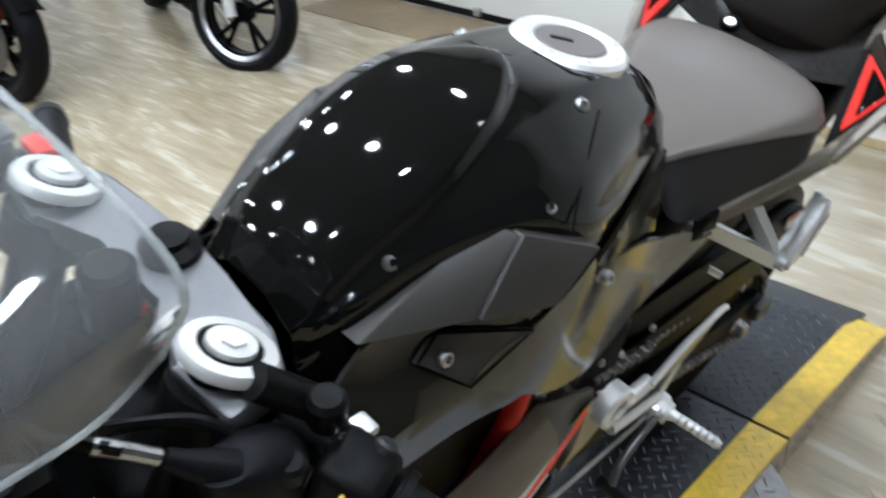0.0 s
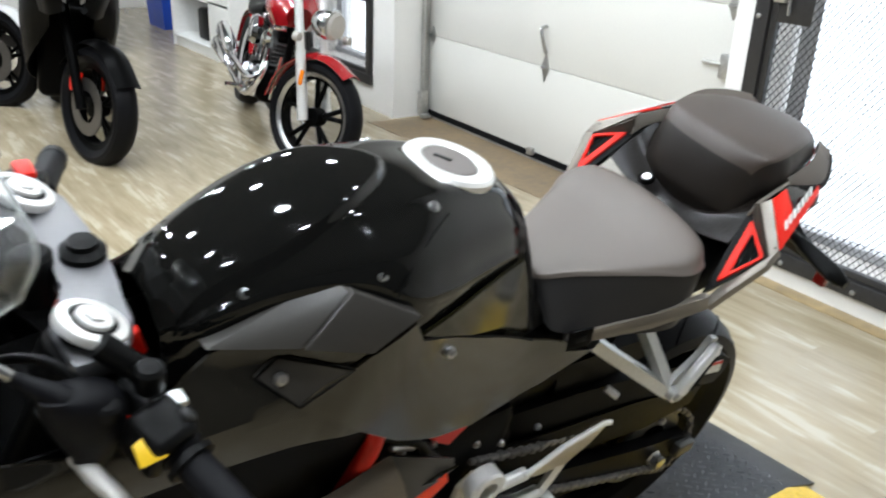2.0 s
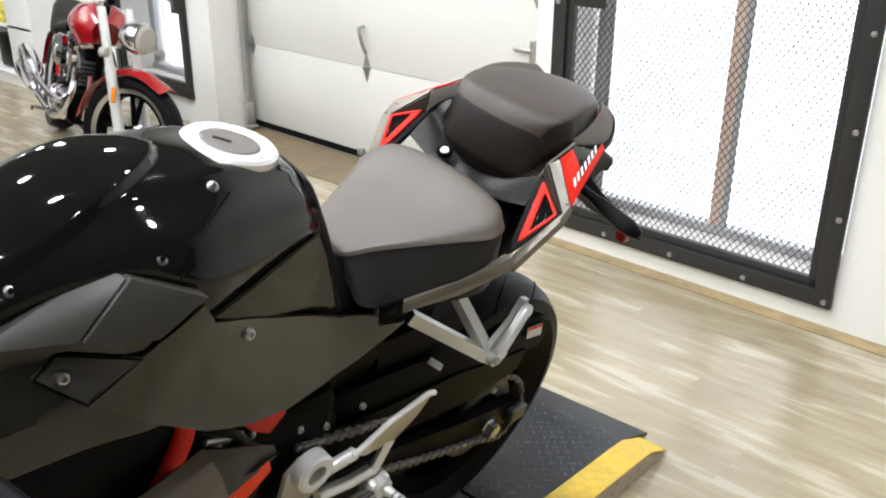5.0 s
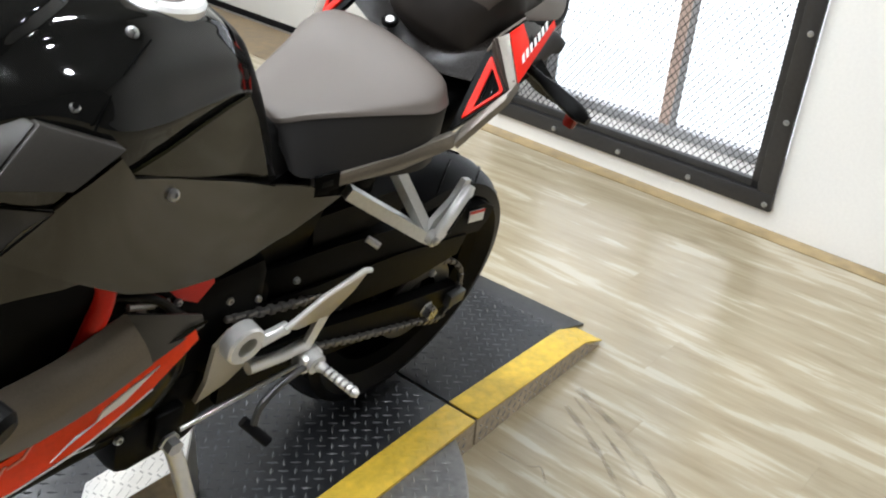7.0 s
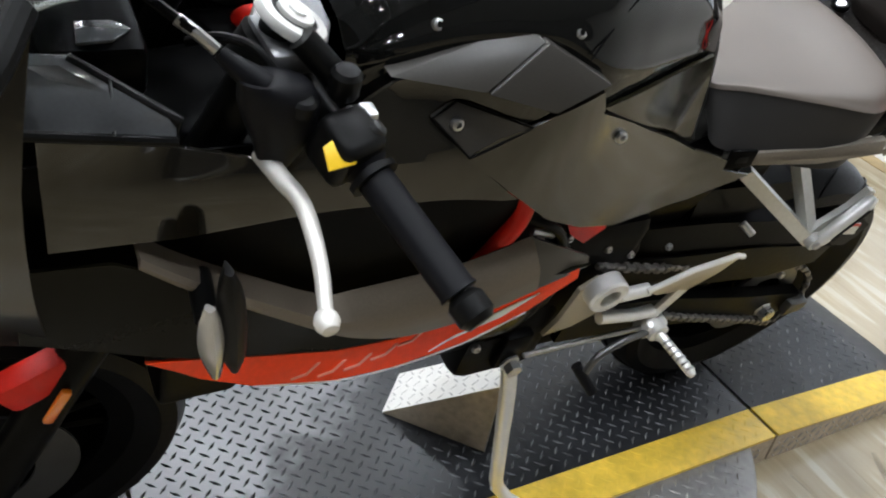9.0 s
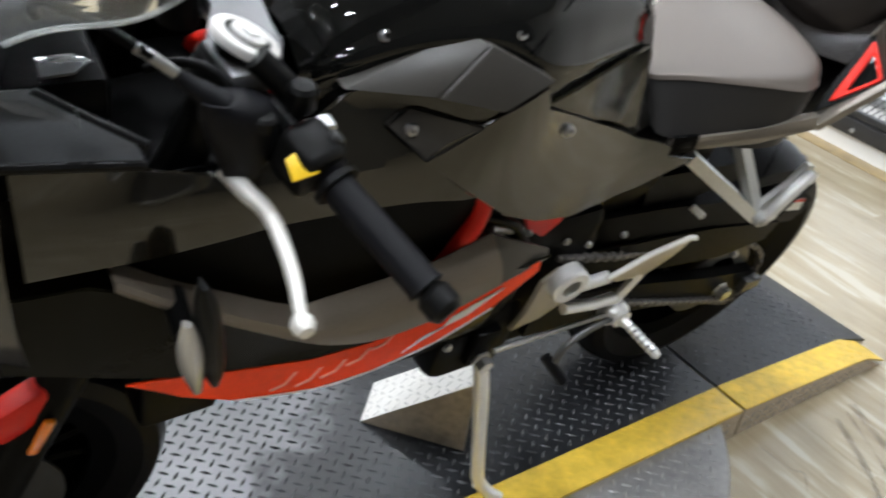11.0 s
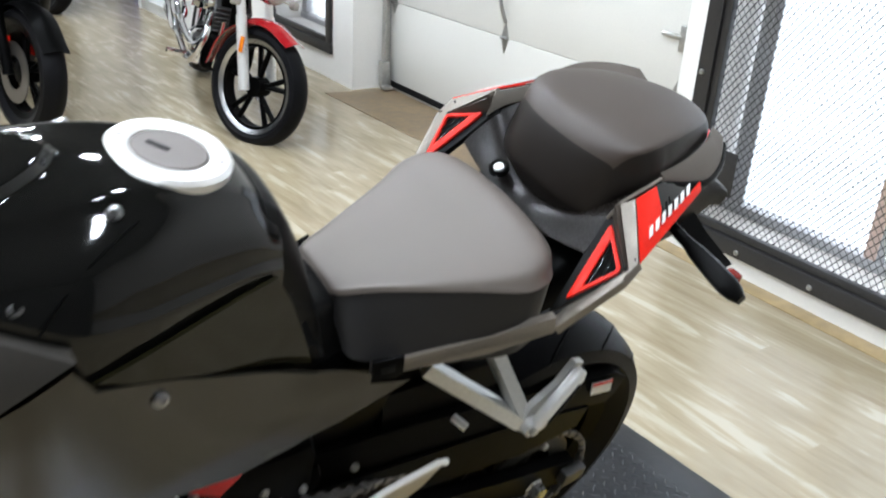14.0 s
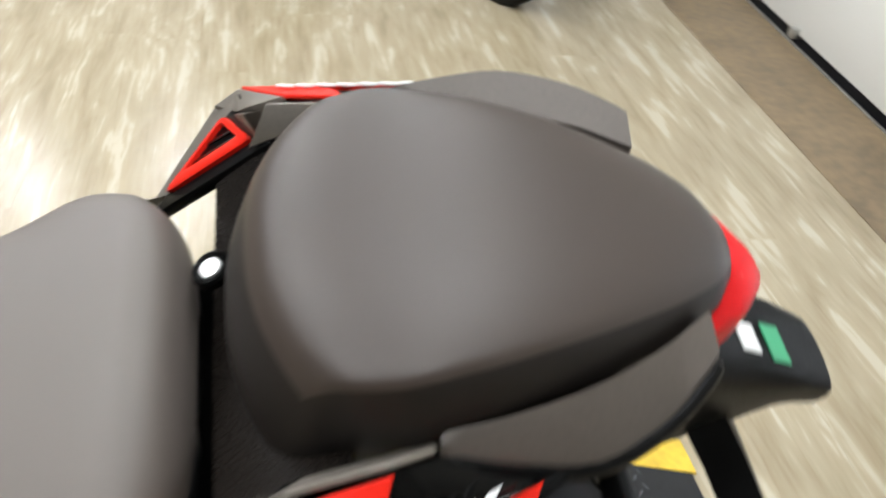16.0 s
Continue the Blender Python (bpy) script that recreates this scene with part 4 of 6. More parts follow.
part("clutch_cable", tube(catmull([(-1.196, -0.128, 1.012), (-1.225, -0.108, 1.030), (-1.26, -0.06, 1.035), (-1.275, 0.0, 1.0), (-1.25, 0.05, 0.92), (-1.22, 0.06, 0.86)], 6), 0.0045), BLACK_PLASTIC, bike)
part("cable_adjuster", tube(catmull([(-1.198, -0.127, 1.013), (-1.212, -0.118, 1.023), (-1.224, -0.109, 1.029)], 4), 0.0052), STEEL, bike)
# front brake reservoir on the far bar
res = part("brake_reservoir", moved(box(-0.03, 0.03, -0.035, 0.035, -0.026, 0.018, 0.005), Matrix.Translation((-1.165, 0.20, 1.01))), BLACK_PLASTIC, bike)
part("reservoir_lid", moved(box(-0.032, 0.032, -0.037, 0.037, 0.018, 0.026, 0.003), Matrix.Translation((-1.165, 0.20, 1.01))), GREY_GLOSS, res)
part("hose_coil", tube(catmull([(-1.205, 0.205, 1.03), (-1.222, 0.20, 1.035), (-1.225, 0.19, 1.02), (-1.21, 0.185, 1.01), (-1.222, 0.178, 1.0), (-1.23, 0.17, 0.985), (-1.225, 0.165, 0.95)], 6), 0.006), ALU, bike)
part("brake_lever", tube(catmull([(-1.16, 0.19, 0.95), (-1.165, 0.25, 0.94), (-1.16, 0.33, 0.915)], 5), 0.008), ALU, bike)
part("brake_hose", tube(catmull([(-1.19, 0.17, 1.0), (-1.23, 0.14, 1.0), (-1.24, 0.10, 0.94), (-1.22, 0.06, 0.82)], 6), 0.005), STEEL, bike)

def facet(points, thick, side, rise=0.0):
    """A flat-sided plate from corners given for one side."""
    bm = bmesh.new()
    out = [bm.verts.new((x, side * (y + rise), z)) for x, y, z in points]
    inn = [bm.verts.new((x, side * (y + rise - thick), z - 0.002)) for x, y, z in points]
    k = len(points)
    bm.faces.new(out)
    bm.faces.new(inn[::-1])
    for i in range(k):
        bm.faces.new((out[i], inn[i], inn[(i + 1) % k], out[(i + 1) % k]))
    bmesh.ops.bevel(bm, geom=[e for e in bm.edges], offset=0.0008, segments=2, affect="EDGES", profile=0.5)
    return bm


# nose fairing, dash, screen
dash = part("dash", box(-1.32, -1.235, -0.085, 0.105, 0.93, 0.985, 0.012), DEEP_BLACK, bike)
part("dash_bezel", prism([(-1.290, -0.080), (-1.262, -0.078), (-1.246, -0.064), (-1.258, -0.052), (-1.287, -0.052)], 0.9855, 0.9885, "z", 0.001), GREY_GLOSS, dash, "slate grey dash bezel")
for s in (-1, 1):
    part("nose_side", shell(smooth_loft([[(-1.325, s * 0.135, 1.045), (-1.345, s * 0.175, 0.93), (-1.345, s * 0.175, 0.80), (-1.335, s * 0.15, 0.70)], [(-1.40, s * 0.125, 1.01), (-1.42, s * 0.16, 0.92), (-1.42, s * 0.155, 0.80), (-1.41, s * 0.125, 0.70)], [(-1.50, s * 0.09, 0.95), (-1.53, s * 0.11, 0.88), (-1.53, s * 0.10, 0.80), (-1.50, s * 0.08, 0.74)], [(-1.57, s * 0.03, 0.90), (-1.60, s * 0.03, 0.85), (-1.60, s * 0.03, 0.80), (-1.56, s * 0.03, 0.76)]], 3, 3), 0.004), BROWN_GLOSS, bike)
part("nose_top", shell(smooth_loft([[(-1.34, -0.135, 1.04), (-1.35, 0.0, 1.05), (-1.34, 0.135, 1.04)], [(-1.45, -0.105, 0.985), (-1.46, 0, 1.0), (-1.45, 0.105, 0.985)], [(-1.57, -0.03, 0.905), (-1.58, 0, 0.91), (-1.57, 0.03, 0.905)]], 3, 3), 0.004), BLACK_GLOSS, bike)
ws = []
for row in ([(-1.36, 0.124, 1.030), (-1.385, 0.092, 1.048), (-1.400, 0.0, 1.062)], [(-1.300, 0.128, 1.062), (-1.315, 0.106, 1.088), (-1.325, 0.0, 1.108)],
            [(-1.228, 0.124, 1.064), (-1.235, 0.112, 1.116), (-1.245, 0.0, 1.152)], [(-1.184, 0.120, 1.082), (-1.172, 0.122, 1.138), (-1.190, 0.0, 1.180)]):
    ws.append([(x, -y, z) for x, y, z in row] + [(x, y, z) for x, y, z in row[1::-1]])
part("windscreen", shell(smooth_loft(ws, 6, 7), 0.0045), CLEAR, bike, "clear acrylic windscreen")
edge = catmull([r[0] for r in ws], 6)[:-1] + catmull(ws[-1], 7)[:-1] + catmull([r[-1] for r in ws[::-1]], 6)
part("screen_edge", tube(edge, 0.0023, 8), FROSTED, bike, "rounded frosted screen edge")
for s in (-1, 1):
    inner = [Vector(p) for p in ((-1.350, 0.108, 1.004), (-1.299, 0.095, 0.990), (-1.225, 0.138, 0.957), (-1.228, 0.143, 0.941), (-1.350, 0.152, 0.972))]
    panel_ob = part("inner_panel", facet([tuple(p) for p in inner], 0.004, s), INNER_GREY, bike, "dark grey glossy inner fairing panel")
    part("panel_edge", tube([(p.x, s * p.y, p.z - 0.003) for p in (inner[4], inner[3], inner[2], inner[1])], 0.0048, 10), BLACK_PLASTIC, panel_ob)
    part("panel_line", tube([(-1.272, s * 0.1125, 0.9795), (-1.276, s * 0.148, 0.954)], 0.0012, 6), KEYHOLE, panel_ob)
    part("mirror_stay", tube(catmull([(-1.33, s * 0.15, 1.07), (-1.36, s * 0.20, 1.05), (-1.42, s * 0.24, 1.00)], 4), 0.010), BLACK_PLASTIC, bike)


# flanks
def along(knots, x):
    for (a, ya), (b, yb) in zip(knots, knots[1:]):
        if a <= x <= b:
            return ya + (yb - ya) * (x - a) / (b - a)
    return knots[0][1] if x < knots[0][0] else knots[-1][1]


def flow(knots, x):
    """Like along, but a smooth curve through the knots."""
    k = [p[0] for p in knots]
    if x <= k[0] or x >= k[-1]:
        return knots[0][1] if x <= k[0] else knots[-1][1]
    n = max(i for i in range(len(k) - 1) if k[i] <= x)

    def slope(i):
        a, b = max(0, i - 1), min(len(k) - 1, i + 1)
        return (knots[b][1] - knots[a][1]) / (k[b] - k[a])

    w = k[n + 1] - k[n]
    t = (x - k[n]) / w
    return (2 * t**3 - 3 * t**2 + 1) * knots[n][1] + (t**3 - 2 * t**2 + t) * w * slope(n) + (3 * t**2 - 2 * t**3) * knots[n + 1][1] + (t**3 - t**2) * w * slope(n + 1)


def flank(x, z=0.90):
    """Half width of the flank: it leans outwards towards the lower edge, and is waisted at the knees."""
    top = flow([(-1.36, 0.150), (-1.15, 0.112), (-1.05, 0.098), (-0.953, 0.106), (-0.90, 0.146), (-0.873, 0.156), (-0.814, 0.153), (-0.741, 0.131), (-0.65, 0.106), (-0.552, 0.084), (-0.49, 0.094), (-0.44, 0.108)], x)
    low = flow([(-1.36, 0.160), (-1.15, 0.146), (-1.05, 0.140), (-0.939, 0.141), (-0.86, 0.150), (-0.74, 0.140), (-0.65, 0.122), (-0.552, 0.106), (-0.44, 0.112)], x)
    k = min(1.0, max(0.0, (0.926 - z) / 0.052)) if x < -0.9 else min(1.0, max(0.0, (0.90 - z) / 0.14))
    return top + (low - top) * k


def lower_y(x, z):
    return 0.152 + 0.10 * max(0.0, 0.62 - z) - 0.06 * max(0.0, x + 0.85)


C_OUT = [(-0.939, 0.876), (-0.872, 0.938), (-0.819, 0.963), (-0.800, 0.930), (-0.68, 0.864), (-0.552, 0.797), (-0.52, 0.787), (-0.484, 0.774), (-0.482, 0.757), (-0.425, 0.743), (-0.463, 0.726), (-0.511, 0.703), (-0.577, 0.690), (-0.65, 0.696), (-0.73, 0.727), (-0.80, 0.765), (-0.86, 0.815)]
PLATE = [(-0.979, 0.911), (-0.953, 0.926), (-0.888, 0.924), (-0.939, 0.878)]
PAN_A = [(-1.022, 0.094, 0.946), (-0.898, 0.096, 1.003), (-0.8865, 0.123, 1.0005), (-0.9435, 0.138, 0.9565)]
PAN_B = [(-0.883, 0.125, 1.001), (-0.814, 0.156, 0.971), (-0.873, 0.163, 0.946), (-0.940, 0.140, 0.956)]
UPPER = [(-1.33, 0.960), (-1.295, 0.947), (-1.214, 0.914), (-1.15, 0.895), (-1.10, 0.896), (-1.06, 0.914), (-1.03, 0.932), (-1.015, 0.944), (-0.942, 0.955), (-0.872, 0.944), (-0.939, 0.875), (-0.86, 0.812), (-0.90, 0.812), (-1.00, 0.818), (-1.10, 0.826), (-1.22, 0.828), (-1.33, 0.842)]
KNEE = [(-0.801, 0.934), (-0.755, 0.938), (-0.70, 0.943), (-0.65, 0.946), (-0.612, 0.946), (-0.590, 0.905), (-0.570, 0.850), (-0.553, 0.800), (-0.68, 0.867)]
LOWER = [(-1.36, 0.82), (-1.28, 0.812), (-1.21, 0.770), (-1.15, 0.724), (-1.05, 0.650), (-1.0, 0.622), (-0.926, 0.612), (-0.85, 0.622), (-0.783, 0.638), (-0.70, 0.645), (-0.67, 0.642), (-0.69, 0.642), (-0.775, 0.620), (-0.86, 0.602), (-0.955, 0.590), (-1.035, 0.594), (-1.135, 0.617), (-1.20, 0.636), (-1.25, 0.66), (-1.36, 0.72)]
STRIPE = [(-0.69, 0.640), (-0.683, 0.618), (-0.756, 0.576), (-0.85, 0.548), (-0.945, 0.532), (-1.025, 0.534), (-1.131, 0.562), (-1.192, 0.597), (-1.25, 0.645), (-1.20, 0.634), (-1.135, 0.615), (-1.035, 0.592), (-0.955, 0.588), (-0.86, 0.600), (-0.775, 0.618)]
FLASH = [(-0.90, 0.548), (-0.865, 0.570), (-0.80, 0.582), (-0.745, 0.610), (-0.79, 0.600), (-0.83, 0.588), (-0.84, 0.574), (-0.875, 0.562)]


def inset(tri, by):
    """A triangle with each side (first to second corner, and on) moved inwards by its own amount."""
    mid = (tri[0] + tri[1] + tri[2]) / 3
    away = [(b - a).cross(mid - a).length / (b - a).length for a, b in zip(tri, tri[1:] + tri[:1])]
    f = [d / w for d, w in zip(by, [3 * w for w in away])]
    # weight of a corner is the share of the height over the side that faces it
    w01, w12, w20 = f
    rest = 1 - w01 - w12 - w20
    return [tri[0] * (rest + w12) + tri[2] * w01 + tri[1] * w20, tri[1] * (rest + w20) + tri[2] * w01 + tri[0] * w12, tri[2] * (rest + w01) + tri[1] * w20 + tri[0] * w12]


def ring_plate(outer, inner, thick, side, rise):
    """A flat hollow ring between two triangles, raised along their normal."""
    nrm = (outer[1] - outer[0]).cross(outer[2] - outer[0]).normalized()
    nrm = nrm if nrm.z + nrm.y > 0 else -nrm

    def rounded(tri):
        pts = []
        for i in range(3):
            p, q, r = tri[i - 1], tri[i], tri[(i + 1) % 3]
            d = min((p - q).length, (r - q).length) * 0.10
            a, b = q + (p - q).normalized() * d, q + (r - q).normalized() * d
            pts += [a, a * 0.25 + q * 0.5 + b * 0.25, b]
        return pts

    o, n = rounded(outer), rounded(inner)
    bm = bmesh.new()
    grid = [[bm.verts.new(((p + nrm * h).x, side * (p + nrm * h).y, (p + nrm * h).z)) for p in loop] for loop, h in ((o, rise - thick), (o, rise - 0.001), ([a.lerp(b, 0.12) for a, b in zip(o, n)], rise), ([a.lerp(b, 0.88) for a, b in zip(o, n)], rise), (n, rise - 0.001), (n, rise - thick))]
    for a, b in zip(grid, grid[1:] + grid[:1]):
        for i in range(9):
            k = (i + 1) % 9
            bm.faces.new((a[i], a[k], b[k], b[i]))
    bmesh.ops.recalc_face_normals(bm, faces=bm.faces)
    return bm


def slab(points, thick, side, rise=0.0):
    """A plate from corners given for one side, grown downwards along its normal."""
    pts = [Vector(p) for p in points]
    nrm = Vector((0, 0, 0))
    for a, c in zip(pts, pts[1:] + pts[:1]):
        nrm += (a - pts[0]).cross(c - pts[0])
    nrm.normalize()
    nrm = nrm if nrm.z + nrm.y > 0 else -nrm
    bm = bmesh.new()
    rows = [[bm.verts.new(((p + nrm * h).x, side * (p + nrm * h).y, (p + nrm * h).z)) for p in pts] for h in (rise, rise - thick)]
    bm.faces.new(rows[0])
    bm.faces.new(rows[1][::-1])
    for i in range(len(pts)):
        k = (i + 1) % len(pts)
        bm.faces.new((rows[0][i], rows[1][i], rows[1][k], rows[0][k]))
    bmesh.ops.bevel(bm, geom=[e for e in bm.edges], offset=min(0.0012, thick * 0.3), segments=2, affect="EDGES", profile=0.5)
    return bm


for s in (-1, 1):
    part("side_panel", panel(C_OUT, flank, 0.004, side=s, rise=0.004), BROWN_GLOSS, bike, "dark bronze side panel")
    part("knee_panel", panel(KNEE, lambda x, z: flow([(-0.81, 0.152), (-0.755, 0.139), (-0.70, 0.123), (-0.635, 0.103), (-0.60, 0.093), (-0.55, 0.086)], x) + 0.05 * (0.935 - z) * 0.5, 0.005, side=s, rise=0.0015), KNEE_GLOSS, bike, "clear-coated dark knee panel below the tank")
    part("knee_gap", tube(catmull([(x, s * (flank(x, z) + 0.0046), z) for x, z in ((-0.800, 0.931), (-0.74, 0.898), (-0.68, 0.865), (-0.61, 0.829), (-0.553, 0.798))], 5), 0.0014, 6), DEEP_BLACK, bike)
    plate_ob = part("access_plate", panel(PLATE, flank, 0.004, side=s, rise=0.005), GREY_MATTE, bike)
    gap = [(x, s * (flank(x, z) + 0.0055), z) for x, z in PLATE]
    part("plate_gap", tube([p for a, c in zip(gap, gap[1:] + gap[:1]) for p in (a, tuple((u + v) / 2 for u, v in zip(a, c)))], 0.0016, 6, closed=True), DEEP_BLACK, plate_ob)
    part("tank_trim_front", facet(PAN_A, 0.03, s), GREY_MATTE, bike)
    part("tank_trim_rear", facet(PAN_B, 0.03, s, 0.001), GREY_MATTE, bike)
    part("upper_fairing", panel(UPPER, flank, 0.004, side=s), UPPER_SATIN, bike)
    part("lower_fairing", panel(LOWER, lower_y, 0.004, side=s, rise=0.004), BLACK_SATIN, bike)
    # black sheet added to darken the opening between upper and lower fairing
    part("added_gap_sheet", panel([(-1.46, 0.70), (-1.44, 0.90), (-1.10, 0.90), (-0.93, 0.84), (-0.90, 0.70), (-0.97, 0.60), (-1.20, 0.62)], lambda x, z: 0.118, 0.003, side=s), DEEP_BLACK, bike)
    lip_top = [(-1.26, 0.819), (-1.21, 0.776), (-1.15, 0.733), (-1.06, 0.674), (-1.015, 0.672), (-0.97, 0.675), (-0.875, 0.684), (-0.785, 0.708)]
    lip_low = [(-1.26, 0.811), (-1.21, 0.764), (-1.15, 0.716), (-1.05, 0.640), (-1.0, 0.614), (-0.94, 0.601), (-0.85, 0.610), (-0.762, 0.630)]
    part("fairing_lip", shell(smooth_loft([[(x1, s * (lower_y(x1, z1) + 0.009), z1), ((x1 + x2) / 2, s * (lower_y(x1, z1) + 0.007), (z1 + z2) / 2 + 0.003), (x2, s * (lower_y(x2, z2) - 0.020), z2)] for (x2, z2), (x1, z1) in zip(lip_top, lip_low)], 3, 2), 0.003), LIP_BRONZE, bike, "bronze upper lip of the lower fairing")
    part("lip_end", facet([(-0.785, 0.132, 0.708), (-0.762, 0.158, 0.630), (-0.672, 0.142, 0.634), (-0.675, 0.138, 0.652)], 0.006, s), GREY_MATTE, bike)
    part("red_stripe", panel(STRIPE, lower_y, 0.004, side=s, rise=0.004, step=0.015), RED_GLOSS, bike, "red lower fairing stripe")
    for k in range(6):
        x = -1.085 + 0.034 * k
        z = 0.556 - 0.010 * k + 0.0036 * k * k
        part("lettering_bar", panel([(x, z), (x + 0.020, z + 0.004), (x + 0.034, z + 0.022), (x + 0.030, z + 0.022), (x + 0.018, z + 0.007), (x, z + 0.003)], lower_y, 0.002, side=s, rise=0.0055, step=0.03), PALE_RED, bike)
    part("pinstripe", tube(catmull([(x, s * (lower_y(x, z) + 0.004), z) for x, z in ((-1.131, 0.561), (-1.025, 0.533), (-0.945, 0.531), (-0.85, 0.547), (-0.756, 0.575))], 5), 0.0014, 6), ALU, bike, "fine silver pinstripe")
    part("stripe_flash", panel(FLASH, lower_y, 0.002, side=s, rise=0.0055, step=0.03), WHITE_LABEL, bike, "white flash decal")
    part("belly_pan", shell(smooth_loft([[(-1.24, s * 0.142, 0.645), (-1.22, s * 0.10, 0.58), (-1.20, s * 0.03, 0.52)], [(-1.04, s * 0.140, 0.535), (-1.03, s * 0.10, 0.47), (-1.02, s * 0.03, 0.42)], [(-0.86, s * 0.142, 0.550), (-0.86, s * 0.124, 0.475), (-0.86, s * 0.03, 0.41)], [(-0.74, s * 0.140, 0.585), (-0.74, s * 0.126, 0.470), (-0.74, s * 0.04, 0.39)], [(-0.68, s * 0.130, 0.622), (-0.69, s * 0.118, 0.500), (-0.69, s * 0.04, 0.41)]], 3, 3), 0.004), BLACK_SATIN, bike, "black belly pan")
    for c in ((-0.954, 0.907), (-0.741, 0.876)):
        part("fairing_bolt", bolt((c[0], s * (flank(*c) + 0.005), c[1]), (0, s, 0.4), 0.0078, 0.006), STEEL, bike)
    part("frame_tube", tube(catmull([(-0.83, s * 0.10, 0.82), (-0.803, s * 0.112, 0.75), (-0.822, s * 0.118, 0.69), (-0.86, s * 0.112, 0.60)], 5), 0.0135, 14), RED, bike, "red steel frame tube")
    part("frame_gusset", panel([(-0.735, 0.73), (-0.64, 0.70), (-0.632, 0.662), (-0.657, 0.637), (-0.69, 0.66)], lambda x, z: 0.105, 0.02, side=s), RED, bike)
    # tail
    # tail shoulder: a deck that flares outwards, a bronze band, red and black fields, a hollow triangle ahead of it
    t0, t1, t2 = Vector((-0.247, 0.158, 0.848)), Vector((-0.179, 0.133, 0.932)), Vector((-0.199, 0.186, 0.902))
    r0, r1, rend = Vector((-0.158, 0.137, 0.967)), Vector((-0.188, 0.196, 0.920)), Vector((-0.050, 0.150, 0.964))
    along_e, inward = rend - r1, r0 - r1
    part("tail_strip", slab([(-0.180, 0.134, 0.961), r0, r1, (-0.208, 0.196, 0.902), t2 + Vector((0.010, 0.003, 0.001))], 0.012, s, 0.003), BRONZE_TRIM, bike, "bronze band across the tail")
    part("strip_edge", slab([t1 + Vector((0.012, -0.006, 0.006)), (-0.178, 0.132, 0.961), t2 + Vector((0.012, 0.004, 0.002)), t2 + Vector((0.002, 0.002, 0.0))], 0.012, s, 0.004), DARK_BRONZE, bike)
    part("lower_band", slab([t2 + Vector((0.004, 0.004, -0.002)), r1, (-0.209, 0.199, 0.898), (-0.264, 0.172, 0.816), (-0.266, 0.166, 0.834), t0 + Vector((0.004, 0.006, -0.006))], 0.012, s, 0.002), BRONZE_TRIM, bike)
    part("lower_band", slab([(-0.264, 0.166, 0.836), (-0.264, 0.172, 0.814), (-0.340, 0.143, 0.778), (-0.478, 0.106, 0.760), (-0.478, 0.103, 0.778), (-0.340, 0.136, 0.800)], 0.014, s, 0.002), BRONZE_TRIM, bike)
    part("tail_deck", slab([r0, r1, rend, rend + Vector((0.04, -0.022, -0.002)), (0.0, 0.100, 0.962), (-0.118, 0.128, 0.972)], 0.008, s, -0.001), BLACK_GLOSS, bike, "gloss black tail field")
    part("tail_red_panel", slab([r0, Vector((-0.118, 0.130, 0.972)), r1 + along_e * 0.36 + inward * 0.42, r1 + along_e * 0.30 + inward * 0.20, rend + inward * 0.16, rend, r1], 0.003, s, 0.003), RED, bike)
    part("tail_side", slab([r1, rend, (0.05, 0.098, 0.946), (0.055, 0.080, 0.885), (-0.03, 0.108, 0.868), (-0.155, 0.165, 0.862)], 0.006, s, -0.002), BLACK_PLASTIC, bike)
    part("tail_black_panel", slab(inset((t0, t1, t2), (-0.011, -0.006, -0.004)), 0.010, s, 0.0005), BLACK_PLASTIC, bike)
    part("tail_vent", slab([t0, t1, t2], 0.003, s, 0.0012), DEEP_BLACK, bike)
    tri = part("tail_triangle", ring_plate((t0, t1, t2), inset((t0, t1, t2), (0.0110, 0.0052, 0.0046)), 0.008, s, 0.005), RED, bike, "hollow red triangle trim")
    for k in (0.35, 0.60):
        part("vent_slat", slab([t0.lerp(t2, k), t0.lerp(t2, k + 0.06), t1.lerp(t2, k * 0.8 + 0.06), t1.lerp(t2, k * 0.8)], 0.002, s, 0.0026), BLACK_GLOSS, tri)
    part("tail_edge", slab([t1 + Vector((-0.004, -0.008, 0.002)), r0 + Vector((-0.012, -0.004, 0.0)), (-0.118, 0.126, 0.974), (-0.095, 0.120, 0.974), (-0.095, 0.112, 0.962), (-0.160, 0.120, 0.951)], 0.004, s, 0.002), BRONZE_TRIM, bike)
    # seven pale bars where lettering stood
    for k in range(7):
        o = r1 + along_e * (0.13 + 0.102 * k) + inward * (0.22 - 0.006 * k)
        part("lettering_bar", slab([o, o + along_e * 0.052, o + along_e * 0.066 + inward * 0.15, o + along_e * 0.014 + inward * 0.15], 0.002, s, 0.0055), WHITE_LABEL, bike)
    rail = part("grab_rail", smooth_loft([[(x, s * yi, zi - 0.012), (x, s * yo, (zo if s < 0 else zi - 0.002) - 0.010), (x, s * (yo + 0.003), (zo if s < 0 else zi + 0.010) - 0.002), (x, s * yo, (zo if s < 0 else zi + 0.010) + 0.003), (x, s * yi, zi + 0.004)] for x, yi, zi, yo, zo in ((-0.092, 0.112, 0.972, 0.118, 0.971), (-0.055, 0.108, 0.976, 0.125, 0.968), (-0.010, 0.098, 0.981, 0.127, 0.965), (0.030, 0.082, 0.985, 0.111, 0.971), (0.056, 0.066, 0.986, 0.092, 0.979), (0.066, 0.060, 0.986, 0.082, 0.982))], 4, 1, closed=True, caps=True), RAIL_BROWN, bike)
